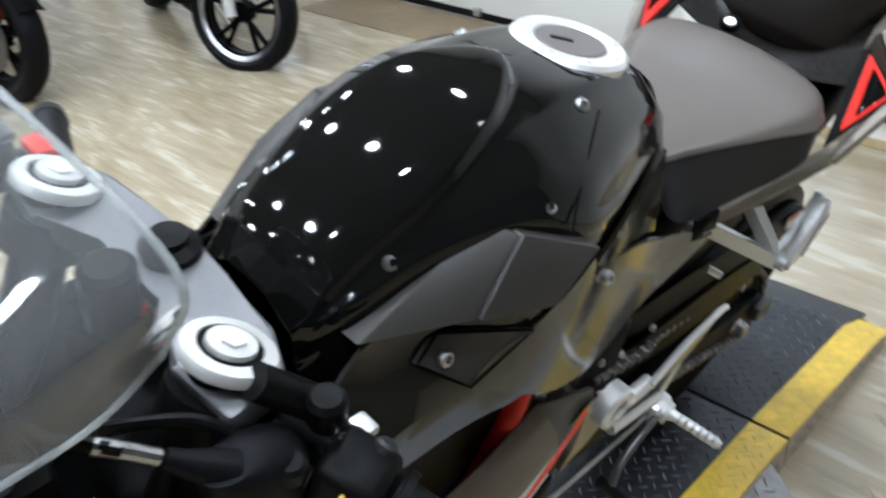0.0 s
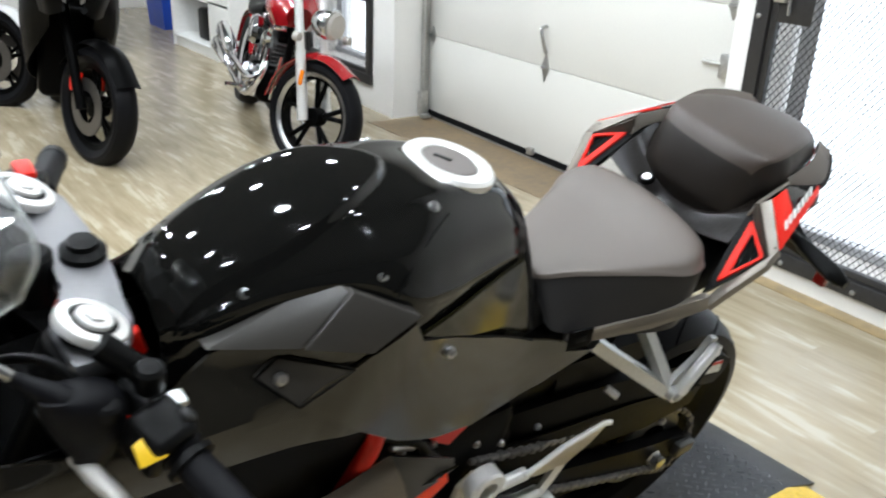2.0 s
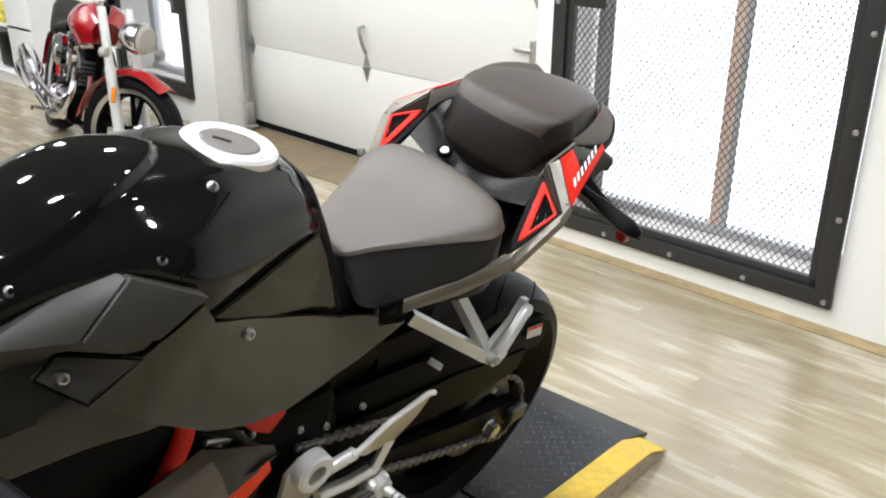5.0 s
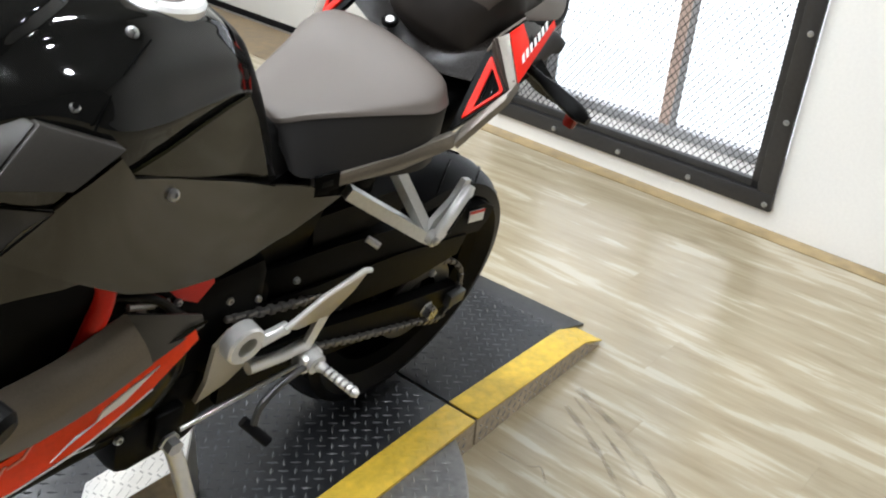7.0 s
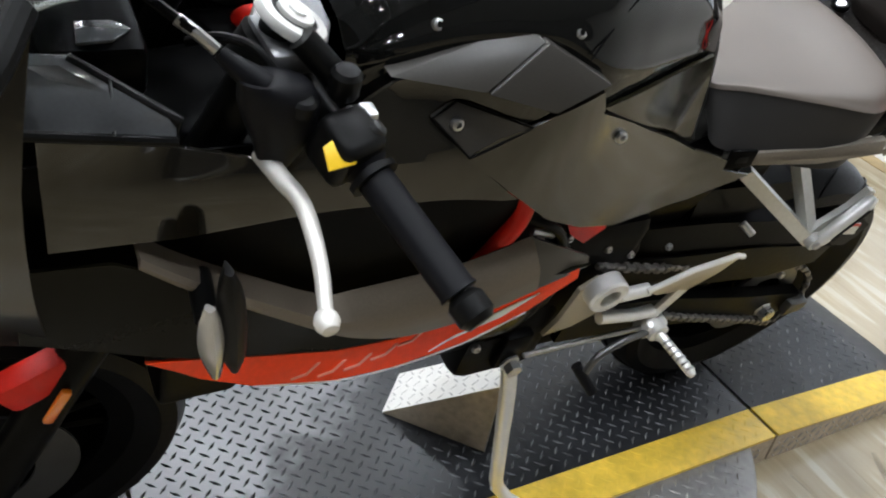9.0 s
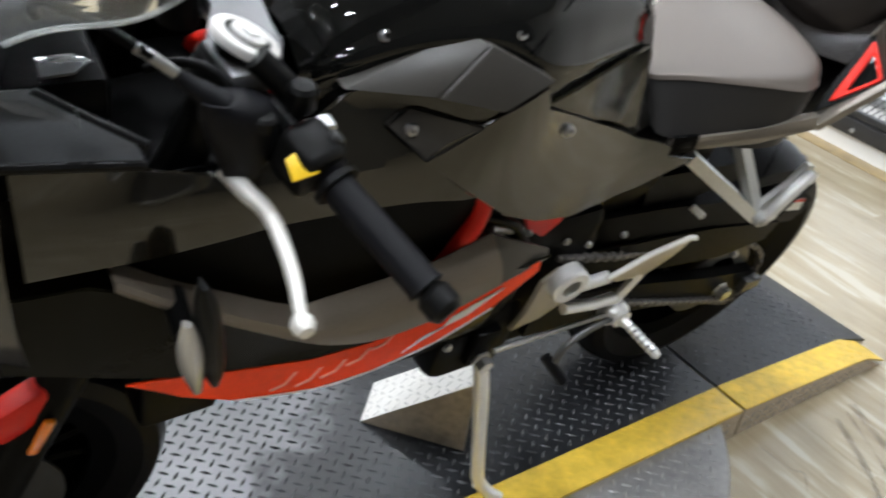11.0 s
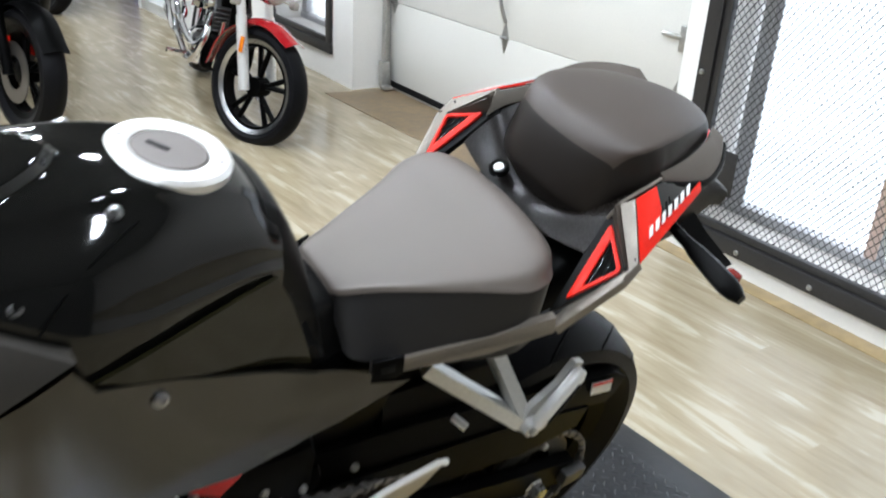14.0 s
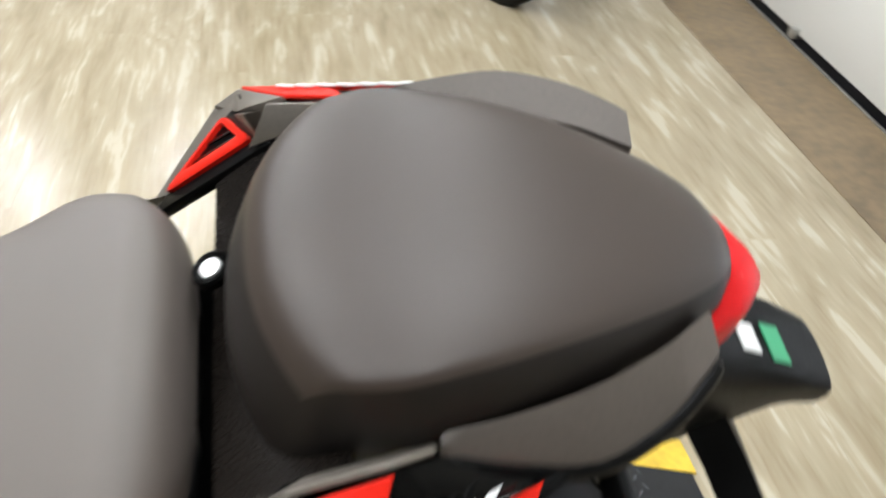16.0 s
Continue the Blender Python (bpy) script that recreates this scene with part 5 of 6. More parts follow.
    part("rail_lip", tube(catmull([(-0.093, s * 0.119, 0.963), (-0.055, s * 0.126, 0.959), (-0.010, s * 0.128, 0.956), (0.030, s * 0.113, 0.962), (0.056, s * 0.094, 0.971), (0.066, s * 0.083, 0.975)], 5), [0.004] + [0.0075] * 24 + [0.005], 10), BLACK_PLASTIC, rail) if s < 0 else None
    if s > 0:
        rail.location = (-0.012, 0.0, 0.005)
    # rear indicator
    sig = part("rear_indicator", smooth_loft([[(0.045 + 0.018 * f, s * (0.05 + 0.170 * f), 0.838 - 0.040 * f - h), (0.045 + 0.018 * f - w, s * (0.05 + 0.170 * f), 0.838 - 0.040 * f), (0.045 + 0.018 * f, s * (0.05 + 0.170 * f), 0.838 - 0.040 * f + h), (0.045 + 0.018 * f + w, s * (0.05 + 0.170 * f), 0.838 - 0.040 * f)] for f, h, w in ((0, 0.010, 0.012), (0.35, 0.010, 0.012), (0.5, 0.014, 0.018), (0.85, 0.016, 0.022), (1.0, 0.008, 0.010))], 3, 3, closed=True, caps=True), BLACK_PLASTIC, bike)
    part("lens", smooth_loft([[(0.063 + 0.016 * f, s * (0.125 + 0.08 * f), 0.828 - 0.026 * f - h), (0.068 + 0.016 * f, s * (0.125 + 0.08 * f), 0.816 - 0.026 * f), (0.074 + 0.014 * f, s * (0.125 + 0.08 * f), 0.816 - 0.026 * f + h), (0.065 + 0.016 * f, s * (0.125 + 0.08 * f), 0.816 - 0.026 * f + h)] for f, h in ((0, 0.004), (0.5, 0.010), (1.0, 0.003))], 3, 3, closed=True, caps=True), CLEAR_LENS, sig, "clear indicator lens")
    # front indicator
    part("front_indicator_stalk", bar((-1.20, s * 0.14, 0.76), (-1.205, s * 0.195, 0.76), 0.012), BLACK_PLASTIC, bike)
    fi = part("front_indicator", smooth_loft([[(-1.185 + (0.755 - z) * 0.12 + a * 0.015, s * (0.205), z), (-1.185 + (0.755 - z) * 0.12, s * (0.205 + 0.018 * k), z), (-1.185 + (0.755 - z) * 0.12 - a * 0.015, s * 0.205, z), (-1.185 + (0.755 - z) * 0.12, s * (0.195 - 0.012 * k), z)] for z, a, k in ((0.680, 0.3, 0.3), (0.71, 0.8, 0.8), (0.755, 1.0, 1.0), (0.81, 0.8, 0.8), (0.84, 0.3, 0.3))], 3, 3, closed=True, caps=True), BLACK_PLASTIC, bike)
    part("lens", smooth_loft([[(-1.203 + (0.755 - z) * 0.12 + a * 0.010, s * 0.212, z), (-1.206 + (0.755 - z) * 0.12, s * (0.212 + 0.012 * k), z), (-1.206 + (0.755 - z) * 0.12 - a * 0.013, s * 0.210, z), (-1.206 + (0.755 - z) * 0.12, s * 0.205, z)] for z, a, k in ((0.685, 0.3, 0.3), (0.715, 0.8, 0.8), (0.745, 1.0, 1.0), (0.775, 0.8, 0.8), (0.80, 0.3, 0.3))], 3, 3, closed=True, caps=True), CLEAR_LENS, fi, "clear indicator lens")

# tank
def tank_station(x, zt, c, zc, s, zs, bt, zb):
    """Crown, a tight ridge at half width c, a hollow below it that fades towards the rear, the shoulder and the lower edge."""
    h = 0.25 * min(1.0, max(0.0, (-0.80 - x) / 0.10))
    return (x, [(0, zt), (c * 0.55, zt - 0.25 * (zt - zc)), (c - 0.011, zc + 0.005), (c, zc - 0.002), (c + (0.64 - 0.25 * h) * (s - c), zc - (0.38 + 0.20 * h) * (zc - zs) - 0.003 * h), (s - 0.004, zs + 0.010), (s, zs), (s + 0.0008, zs - 0.010), ((s + bt) / 2, (zs + zb) / 2), (bt, zb)])


TANK = [tank_station(*a) for a in (
    (-1.052, 0.955, 0.036, 0.948, 0.058, 0.928, 0.070, 0.890), (-1.015, 0.995, 0.054, 0.982, 0.078, 0.958, 0.088, 0.900), (-0.945, 1.036, 0.068, 1.018, 0.094, 0.986, 0.106, 0.925),
    (-0.870, 1.058, 0.074, 1.042, 0.120, 0.998, 0.136, 0.940), (-0.810, 1.061, 0.074, 1.045, 0.139, 0.976, 0.145, 0.932), (-0.755, 1.056, 0.068, 1.046, 0.131, 0.966, 0.134, 0.908),
    (-0.700, 1.045, 0.064, 1.037, 0.115, 0.962, 0.118, 0.880), (-0.635, 1.028, 0.058, 1.017, 0.096, 0.956, 0.098, 0.846), (-0.600, 1.003, 0.053, 0.991, 0.085, 0.944, 0.088, 0.829))]
TRIM = [tank_station(*a) for a in (
    (-0.612, 1.014, 0.056, 1.003, 0.089, 0.908, 0.093, 0.830), (-0.590, 0.996, 0.054, 0.984, 0.084, 0.898, 0.090, 0.820), (-0.562, 0.942, 0.050, 0.930, 0.078, 0.870, 0.086, 0.805), (-0.545, 0.885, 0.044, 0.875, 0.074, 0.848, 0.084, 0.798), (-0.53, 0.82, 0.04, 0.815, 0.07, 0.80, 0.08, 0.79))]
part("tank_rear_trim", body_loft(TRIM, 5, 4), BLACK_PLASTIC, bike, "black plastic trim behind the tank", sharp=60)
tank_ob = part("tank_cover", body_loft(TANK, 14, 14), BLACK_GLOSS, bike, "gloss black tank cover", sharp=60)
# the crown stands a little proud and ends in a round before the filler
for v in tank_ob.data.vertices:
    if v.co.z > 0.93:
        half = along([(-1.06, 0.058), (-0.985, 0.066), (-0.945, 0.071), (-0.91, 0.070), (-0.88, 0.064), (-0.85, 0.055), (-0.825, 0.042), (-0.808, 0.031), (-0.795, 0.019), (-0.785, 0.0), (-0.75, -0.05)], v.co.x)
        k = min(1.0, max(0.0, (half - abs(v.co.y)) / 0.0075 + 0.5))
        v.co.z += 0.009 * k * k * (3 - 2 * k)
CAPZ = pose(-0.684, 0.0, 1.037, 0, 9, 0)
filler = part("filler_ring", moved(ring_lathe([(0.036, 0.000), (0.036, 0.008), (0.040, 0.010), (0.054, 0.009), (0.058, 0.005), (0.058, -0.004)], 64, "z"), CAPZ), ALU, bike, "satin aluminium filler ring")
lid = part("filler_lid", moved(lathe([(0.0355, 0.0), (0.0355, 0.007), (0.033, 0.009), (0.001, 0.010)], 48, "z"), CAPZ), LID_GREY, filler, "brown-grey filler lid")
part("keyhole_cover", moved(box(-0.0025, 0.0025, -0.011, 0.011, 0.009, 0.0118, 0.0008), CAPZ @ pose(-0.010, 0.004, 0, 0, 0, 40)), KEYHOLE, lid)
for k in range(8):
    a = 2 * math.pi * k / 8 + 0.2
    part("ring_bolt", moved(bolt((0.047 * math.cos(a), 0.047 * math.sin(a), 0.009), (0, 0, 1), 0.0032, 0.002, 8), CAPZ), ALU, filler)
for x, y, z in ((-0.976, 0.074, 0.987), (-0.846, 0.117, 1.004), (-0.757, 0.071, 1.040)):
    for s in (-1, 1):
        part("tank_bolt", bolt((x, s * y, z), (0, s * 0.7, 0.7), 0.0072, 0.006), STEEL, bike)

for s in (-1, 1):
    part("tank_seam", tube(catmull([(-0.740, s * 0.080, 1.034), (-0.779, s * 0.103, 1.025), (-0.813, s * 0.123, 1.008), (-0.837, s * 0.139, 0.989)], 5), 0.0012, 6), DEEP_BLACK, bike)

# seats
def cushion(x, zt, w, zc, wb, zb, crown=0.35):
    """A station with a soft crown, a tight crease at half width w and a near upright side."""
    return (x, [(0, zt), (w * 0.5, zt - crown * 0.30 * (zt - zc)), (w * 0.86, zt - crown * 0.95 * (zt - zc) - 0.002), (w - 0.004, zc + 0.003), (w, zc - 0.004), ((w + wb) / 2 + 0.001, (zc + zb) / 2), (wb, zb)])


SEAT_ROWS = (
    (-0.508, 0.845, 0.030, 0.841, 0.082, 0.792), (-0.500, 0.854, 0.048, 0.848, 0.093, 0.786), (-0.466, 0.860, 0.062, 0.853, 0.104, 0.778), (-0.420, 0.867, 0.083, 0.857, 0.118, 0.772),
    (-0.350, 0.880, 0.116, 0.862, 0.138, 0.766), (-0.303, 0.895, 0.141, 0.867, 0.149, 0.768), (-0.272, 0.904, 0.140, 0.869, 0.143, 0.766), (-0.254, 0.905, 0.131, 0.868, 0.135, 0.766), (-0.238, 0.899, 0.114, 0.865, 0.118, 0.768), (-0.227, 0.886, 0.088, 0.862, 0.092, 0.772), (-0.221, 0.872, 0.048, 0.858, 0.054, 0.776))
part("seat_nose", body_loft([(-0.575, [(0, 0.866), (0.048, 0.860), (0.066, 0.838), (0.074, 0.770)]), (-0.535, [(0, 0.852), (0.044, 0.847), (0.058, 0.826), (0.072, 0.770)]), (-0.485, [(0, 0.838), (0.036, 0.834), (0.046, 0.818), (0.066, 0.780)])], 3, 3), BLACK_PLASTIC, bike)
# side coloured darker and cover paler, as shade and overhead sheen leave them
part("rider_seat", body_loft([cushion(*a) for a in SEAT_ROWS], 5, 4), SEAT_SHADED, bike, "charcoal vinyl seat side, darkened for shade", sharp=60)
part("seat_cover", body_loft([(x, [(y * 1.008, z + 0.0012) for y, z in cushion(x, zt, w, zc, wb, zb)[1][:4]] + [(w * 1.012, zc - 0.001)]) for x, zt, w, zc, wb, zb in SEAT_ROWS], 5, 4), SEAT_LIT, bike, "grey vinyl rider seat top, lightened for sheen", sharp=60)
PILL = [
    (-0.186, [(0, 0.893), (0.034, 0.893), (0.058, 0.894), (0.076, 0.896), (0.072, 0.895)]),
    (-0.199, [(0, 0.924), (0.042, 0.922), (0.068, 0.917), (0.084, 0.910), (0.078, 0.897)]),
    (-0.194, [(0, 0.964), (0.060, 0.961), (0.084, 0.951), (0.097, 0.930), (0.088, 0.899)]),
    (-0.178, [(0, 1.003), (0.078, 0.999), (0.096, 0.990), (0.104, 0.952), (0.092, 0.906)]),
    (-0.150, [(0, 1.015), (0.084, 1.011), (0.104, 1.002), (0.113, 0.964), (0.102, 0.922)]),
    (-0.085, [(0, 1.020), (0.080, 1.016), (0.101, 1.006), (0.111, 0.974), (0.103, 0.944)]),
    (-0.020, [(0, 1.018), (0.066, 1.014), (0.085, 1.004), (0.095, 0.976), (0.090, 0.954)]),
    (0.040, [(0, 1.008), (0.042, 1.005), (0.063, 0.994), (0.074, 0.974), (0.070, 0.958)]),
    (0.080, [(0, 0.995), (0.026, 0.992), (0.041, 0.984), (0.049, 0.970), (0.046, 0.958)]),
    (0.101, [(0, 0.980), (0.012, 0.978), (0.020, 0.973), (0.025, 0.966), (0.024, 0.958)]),
]
pillion = part("pillion_seat", body_loft(PILL, 8, 7), PILLION_SHADED, bike, "pillion seat, vinyl coloured lit on top and shaded at sides", sharp=60)
pillion.data.materials.append(PILLION_LIT)
for v in pillion.data.vertices:                     # the front is rounded in plan
    v.co.x += 0.034 * min(1.3, abs(v.co.y) / 0.1) ** 2.4 * min(1.0, max(0.0, (-0.085 - v.co.x) / 0.07))
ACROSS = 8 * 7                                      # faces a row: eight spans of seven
# middle faces get the lit vinyl, front and sides the shaded copy
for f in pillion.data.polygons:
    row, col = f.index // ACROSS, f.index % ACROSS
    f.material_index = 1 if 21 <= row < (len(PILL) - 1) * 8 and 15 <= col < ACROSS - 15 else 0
part("seat_base", body_loft([(-0.15, [(0, 0.89), (0.06, 0.89), (0.080, 0.885), (0.09, 0.82)]), (-0.10, [(0, 0.92), (0.08, 0.92), (0.095, 0.91), (0.105, 0.83)]), (0.0, [(0, 0.945), (0.07, 0.945), (0.088, 0.935), (0.09, 0.86)]), (0.08, [(0, 0.95), (0.04, 0.95), (0.052, 0.945), (0.05, 0.88)])], 3, 3), BLACK_PLASTIC, bike)
part("tail_body", shell(smooth_loft([[(x + dx * abs(k) ** 1.5, k * w, z0 + (z1 - z0) * abs(k) ** 1.6) for k in (-1, -0.7, -0.35, 0, 0.35, 0.7, 1)] for x, dx, w, z0, z1 in ((-0.212, 0.004, 0.130, 0.864, 0.892), (-0.200, 0.006, 0.127, 0.876, 0.910), (-0.178, 0.008, 0.121, 0.890, 0.938), (-0.135, 0.0, 0.118, 0.905, 0.955))], 4, 4), 0.004), TAIL_GLOSS, bike, "brown-bronze lacquered tail centre")
part("tail_core", body_loft([(-0.235, [(0, 0.832), (0.08, 0.830), (0.112, 0.815), (0.12, 0.79)]), (-0.17, [(0, 0.873), (0.08, 0.870), (0.114, 0.852), (0.12, 0.80)]), (-0.12, [(0, 0.895), (0.085, 0.892), (0.112, 0.875), (0.12, 0.83)])], 3, 3), DEEP_BLACK, bike)
lock = part("seat_lock", moved(ring_lathe([(0.009, 0.0), (0.014, 0.0), (0.014, 0.005), (0.012, 0.007), (0.009, 0.006)], 24, "z"), pose(-0.208, 0.048, 0.899, 0, -25, 0)), DEEP_BLACK, bike, "black seat lock ring")
part("lock_core", moved(lathe([(0.0072, 0.0), (0.0072, 0.0065), (0.001, 0.0068)], 16, "z"), pose(-0.208, 0.048, 0.899, 0, -25, 0)), ALU, lock, "silver lock core")
part("tail_lamp", body_loft([(0.065, [(0, 0.962), (0.04, 0.962), (0.062, 0.958), (0.062, 0.930)]), (0.105, [(0, 0.962), (0.03, 0.960), (0.045, 0.955), (0.046, 0.928)]), (0.130, [(0, 0.952), (0.014, 0.951), (0.022, 0.946), (0.024, 0.930)]), (0.139, [(0, 0.944), (0.006, 0.944), (0.010, 0.941), (0.012, 0.934)])], 3, 3), RED_LENS, bike, "red tail lamp lens")
mud = part("mudguard", body_loft([(0.00, [(0, 0.92), (0.055, 0.915), (0.070, 0.88), (0.060, 0.80)]), (0.08, [(0, 0.91), (0.045, 0.908), (0.058, 0.87), (0.050, 0.77)]), (0.150, [(0, 0.872), (0.036, 0.871), (0.044, 0.84), (0.038, 0.77)]), (0.205, [(0, 0.846), (0.034, 0.845), (0.038, 0.826), (0.034, 0.800)]), (0.246, [(0, 0.826), (0.030, 0.821), (0.034, 0.808), (0.030, 0.790)])], 3, 3), BLACK_PLASTIC, bike)
part("green_sticker", moved(box(-0.010, 0.010, -0.016, 0.016, 0, 0.001), pose(0.190, -0.010, 0.8545, 0, 25, 0)), GREEN_LABEL, mud, "green and white sticker")
part("white_sticker", moved(box(-0.010, 0.010, -0.012, 0.012, 0, 0.001), pose(0.162, -0.010, 0.8675, 0, 25, 0)), WHITE_LABEL, mud)
part("plate_bracket", loft([[(x - 0.016, -0.034 + d, z), (x + 0.016, -0.034 + d, z + 0.01), (x + 0.016, 0.034 + d, z + 0.01), (x - 0.016, 0.034 + d, z)] for x, z, d in ((0.140, 0.80, 0.0), (0.165, 0.765, -0.03), (0.185, 0.735, -0.085))]), BLACK_PLASTIC, bike)
part("rear_reflector", box(0.176, 0.198, -0.148, -0.122, 0.700, 0.746, 0.006), DARK_RED_LENS, bike, "dark red rear reflector")

for s in (-1, 1):
    clip = part("band_clip", slab([(-0.482, 0.106, 0.790), (-0.446, 0.116, 0.796), (-0.443, 0.118, 0.766), (-0.480, 0.108, 0.760)], 0.006, s, 0.005), DEEP_BLACK, bike)
    part("clip_mark", slab([(-0.472, 0.110, 0.782), (-0.456, 0.114, 0.785), (-0.455, 0.115, 0.775), (-0.471, 0.111, 0.772)], 0.001, s, 0.0065), BLACK_PLASTIC, clip)

part("hose_fitting", join(bar((-0.770, -0.112, 0.694), (-0.735, -0.115, 0.683), 0.005, 10), bar((-0.735, -0.115, 0.683), (-0.712, -0.114, 0.678), 0.003, 8), bolt((-0.752, -0.112, 0.676), (0, -1, 0), 0.007, 0.006)), ALU, bike)
for x, z in ((-0.775, 0.668), (-0.69, 0.655), (-0.60, 0.61), (-0.545, 0.585), (-0.47, 0.585)):
    part("engine_bolt", bolt((x, -0.104, z), (0, -1, 0.2), 0.006, 0.006), STEEL, bike)
part("side_hose", tube(catmull([(-0.80, -0.10, 0.72), (-0.74, -0.118, 0.70), (-0.70, -0.112, 0.65), (-0.66, -0.105, 0.60)], 5), 0.007), BLACK_PLASTIC, bike)

# pegs, brackets, stand
part("heel_bracket", panel([(-0.632, 0.548), (-0.606, 0.570), (-0.580, 0.548), (-0.568, 0.474), (-0.604, 0.452), (-0.655, 0.442), (-0.640, 0.478)], lambda x, z: 0.126, 0.008, step=0.04), GOLD_ALU, bike, "satin alloy heel bracket plate")
part("pivot_boss", ring_lathe([(0.017, -0.150), (0.030, -0.150), (0.033, -0.146), (0.033, -0.124), (0.017, -0.124)], 32, "y", (-0.593, 0, 0.548)), ALU, bike)
part("pivot_bolt", bolt((-0.606, -0.128, 0.548), (0, -1, 0), 0.010, 0.010), STEEL, bike)
part("heel_arm", bar((-0.566, -0.142, 0.538), (-0.515, -0.145, 0.543), 0.0105, 16), ALU, bike)
part("lower_arm", tube([(-0.575, -0.140, 0.482), (-0.51, -0.144, 0.474), (-0.470, -0.146, 0.476)], [0.010, 0.0105, 0.0105], 14), ALU, bike)
part("arm_blade", facet([(-0.478, 0.152, 0.464), (-0.455, 0.152, 0.462), (-0.428, 0.152, 0.525), (-0.452, 0.152, 0.532)], 0.008, -1), ALU, bike)
blade = part("heel_guard", facet([(-0.526, 0.152, 0.548), (-0.453, 0.152, 0.578), (-0.374, 0.154, 0.597), (-0.358, 0.154, 0.592), (-0.385, 0.153, 0.556), (-0.431, 0.152, 0.524), (-0.495, 0.151, 0.530)], 0.006, -1), GOLD_ALU, bike, "pointed alloy heel guard")
part("blade_rim", tube([(-0.526, -0.153, 0.551), (-0.453, -0.153, 0.581), (-0.374, -0.155, 0.599), (-0.358, -0.155, 0.593)], 0.005, 8), ALU, blade)
part("peg_mount", join(box(-0.475, -0.430, -0.165, -0.132, 0.418, 0.455, 0.008), ring_lathe([(0.008, -0.172), (0.018, -0.172), (0.018, -0.150), (0.008, -0.150)], 20, "y", (-0.452, 0, 0.440))), ALU, bike)
peg = part("rider_peg", tube([(-0.448, -0.150, 0.432), (-0.446, -0.165, 0.432), (-0.442, -0.18, 0.433), (-0.438, -0.248, 0.436), (-0.437, -0.254, 0.436)], [0.014, 0.012, 0.0085, 0.008, 0.005], 12), ALU, bike)
for k in range(6):
    part("peg_ridge", ring_lathe([(0.006, -0.002), (0.0092, -0.002), (0.0092, 0.002), (0.006, 0.002)], 12, "y", (-0.4415 + 0.0009 * k, -0.188 - 0.011 * k, 0.4335 + 0.0005 * k)), STEEL, peg)
part("shift_rod", bar((-0.69, -0.140, 0.424), (-0.47, -0.150, 0.436), 0.0045), STEEL, bike)
part("shift_lever", tube(catmull([(-0.452, -0.160, 0.438), (-0.52, -0.166, 0.436), (-0.562, -0.170, 0.415), (-0.575, -0.175, 0.385)], 4), 0.006), DARK_STEEL, bike)
part("shift_toe", bar((-0.585, -0.160, 0.385), (-0.560, -0.198, 0.352), 0.0095), RUBBER, bike)
part("passenger_bracket", tube([(-0.360, -0.072, 0.695), (-0.235, -0.152, 0.612)], 0.015, 4), SILVER, bike)
part("bracket_strut", tube([(-0.270, -0.080, 0.722), (-0.232, -0.150, 0.622)], 0.014, 4), SILVER, bike)
part("bracket_heel", join(panel([(-0.245, 0.605), (-0.228, 0.645), (-0.190, 0.675), (-0.172, 0.710), (-0.155, 0.705), (-0.160, 0.660), (-0.200, 0.595), (-0.225, 0.590)], lambda x, z: 0.160, 0.010, step=0.03), ring_lathe([(0.007, -0.174), (0.014, -0.174), (0.014, -0.155), (0.007, -0.155)], 20, "y", (-0.226, 0, 0.612))), SILVER, bike)
peg_r = part("passenger_peg", tube([(-0.226, -0.170, 0.608), (-0.219, -0.172, 0.622), (-0.171, -0.170, 0.694), (-0.164, -0.169, 0.703)], [0.008, 0.011, 0.011, 0.007], 12), ALU, bike, "folded passenger foot peg")
part("rubber_strip", tube([(-0.212, -0.181, 0.628), (-0.173, -0.179, 0.688)], 0.0045, 8), RUBBER, peg_r)
part("peg_bolt", bolt((-0.226, -0.174, 0.612), (0, -1, 0), 0.009, 0.006), STEEL, peg_r)
part("warning_label", panel([(0.000, 0.528), (0.052, 0.518), (0.060, 0.486), (0.008, 0.497)], lambda x, z: 0.0975, 0.002, step=0.1), WHITE_LABEL, bike, "white and red warning label")
part("label_band", panel([(0.000, 0.528), (0.052, 0.518), (0.054, 0.511), (0.002, 0.521)], lambda x, z: 0.0985, 0.002, step=0.1), RED, bike)
part("rear_hose_clip", bar((-0.30, -0.09, 0.585), (-0.288, -0.110, 0.577), 0.0065), ALU, bike)
stand = part("side_stand", tube(catmull([(-0.70, -0.118, 0.40), (-0.690, -0.142, 0.35), (-0.664, -0.190, 0.16), (-0.655, -0.205, 0.105), (-0.640, -0.222, 0.082)], 5), [0.0135] * 8 + [0.0125] * 8 + [0.0115] * 5, 14), ALU, bike, "satin alloy side stand leg")
part("foot", tube([(-0.655, -0.205, 0.094), (-0.632, -0.230, 0.074), (-0.615, -0.240, 0.071)], [0.011, 0.012, 0.008], 12), ALU, stand)
part("pivot_bolt", lathe([(0.014, -0.150), (0.014, -0.136), (0.018, -0.134), (0.018, -0.110)], 6, "y", (-0.700, 0, 0.395)), STEEL, stand)
part("belly_bolt", bolt((-0.79, -0.136, 0.475), (0, -1, 0.1), 0.007, 0.006), STEEL, bike)
part("stand_bracket", box(-0.725, -0.675, -0.13, -0.09, 0.38, 0.46, 0.006), DEEP_BLACK, bike)
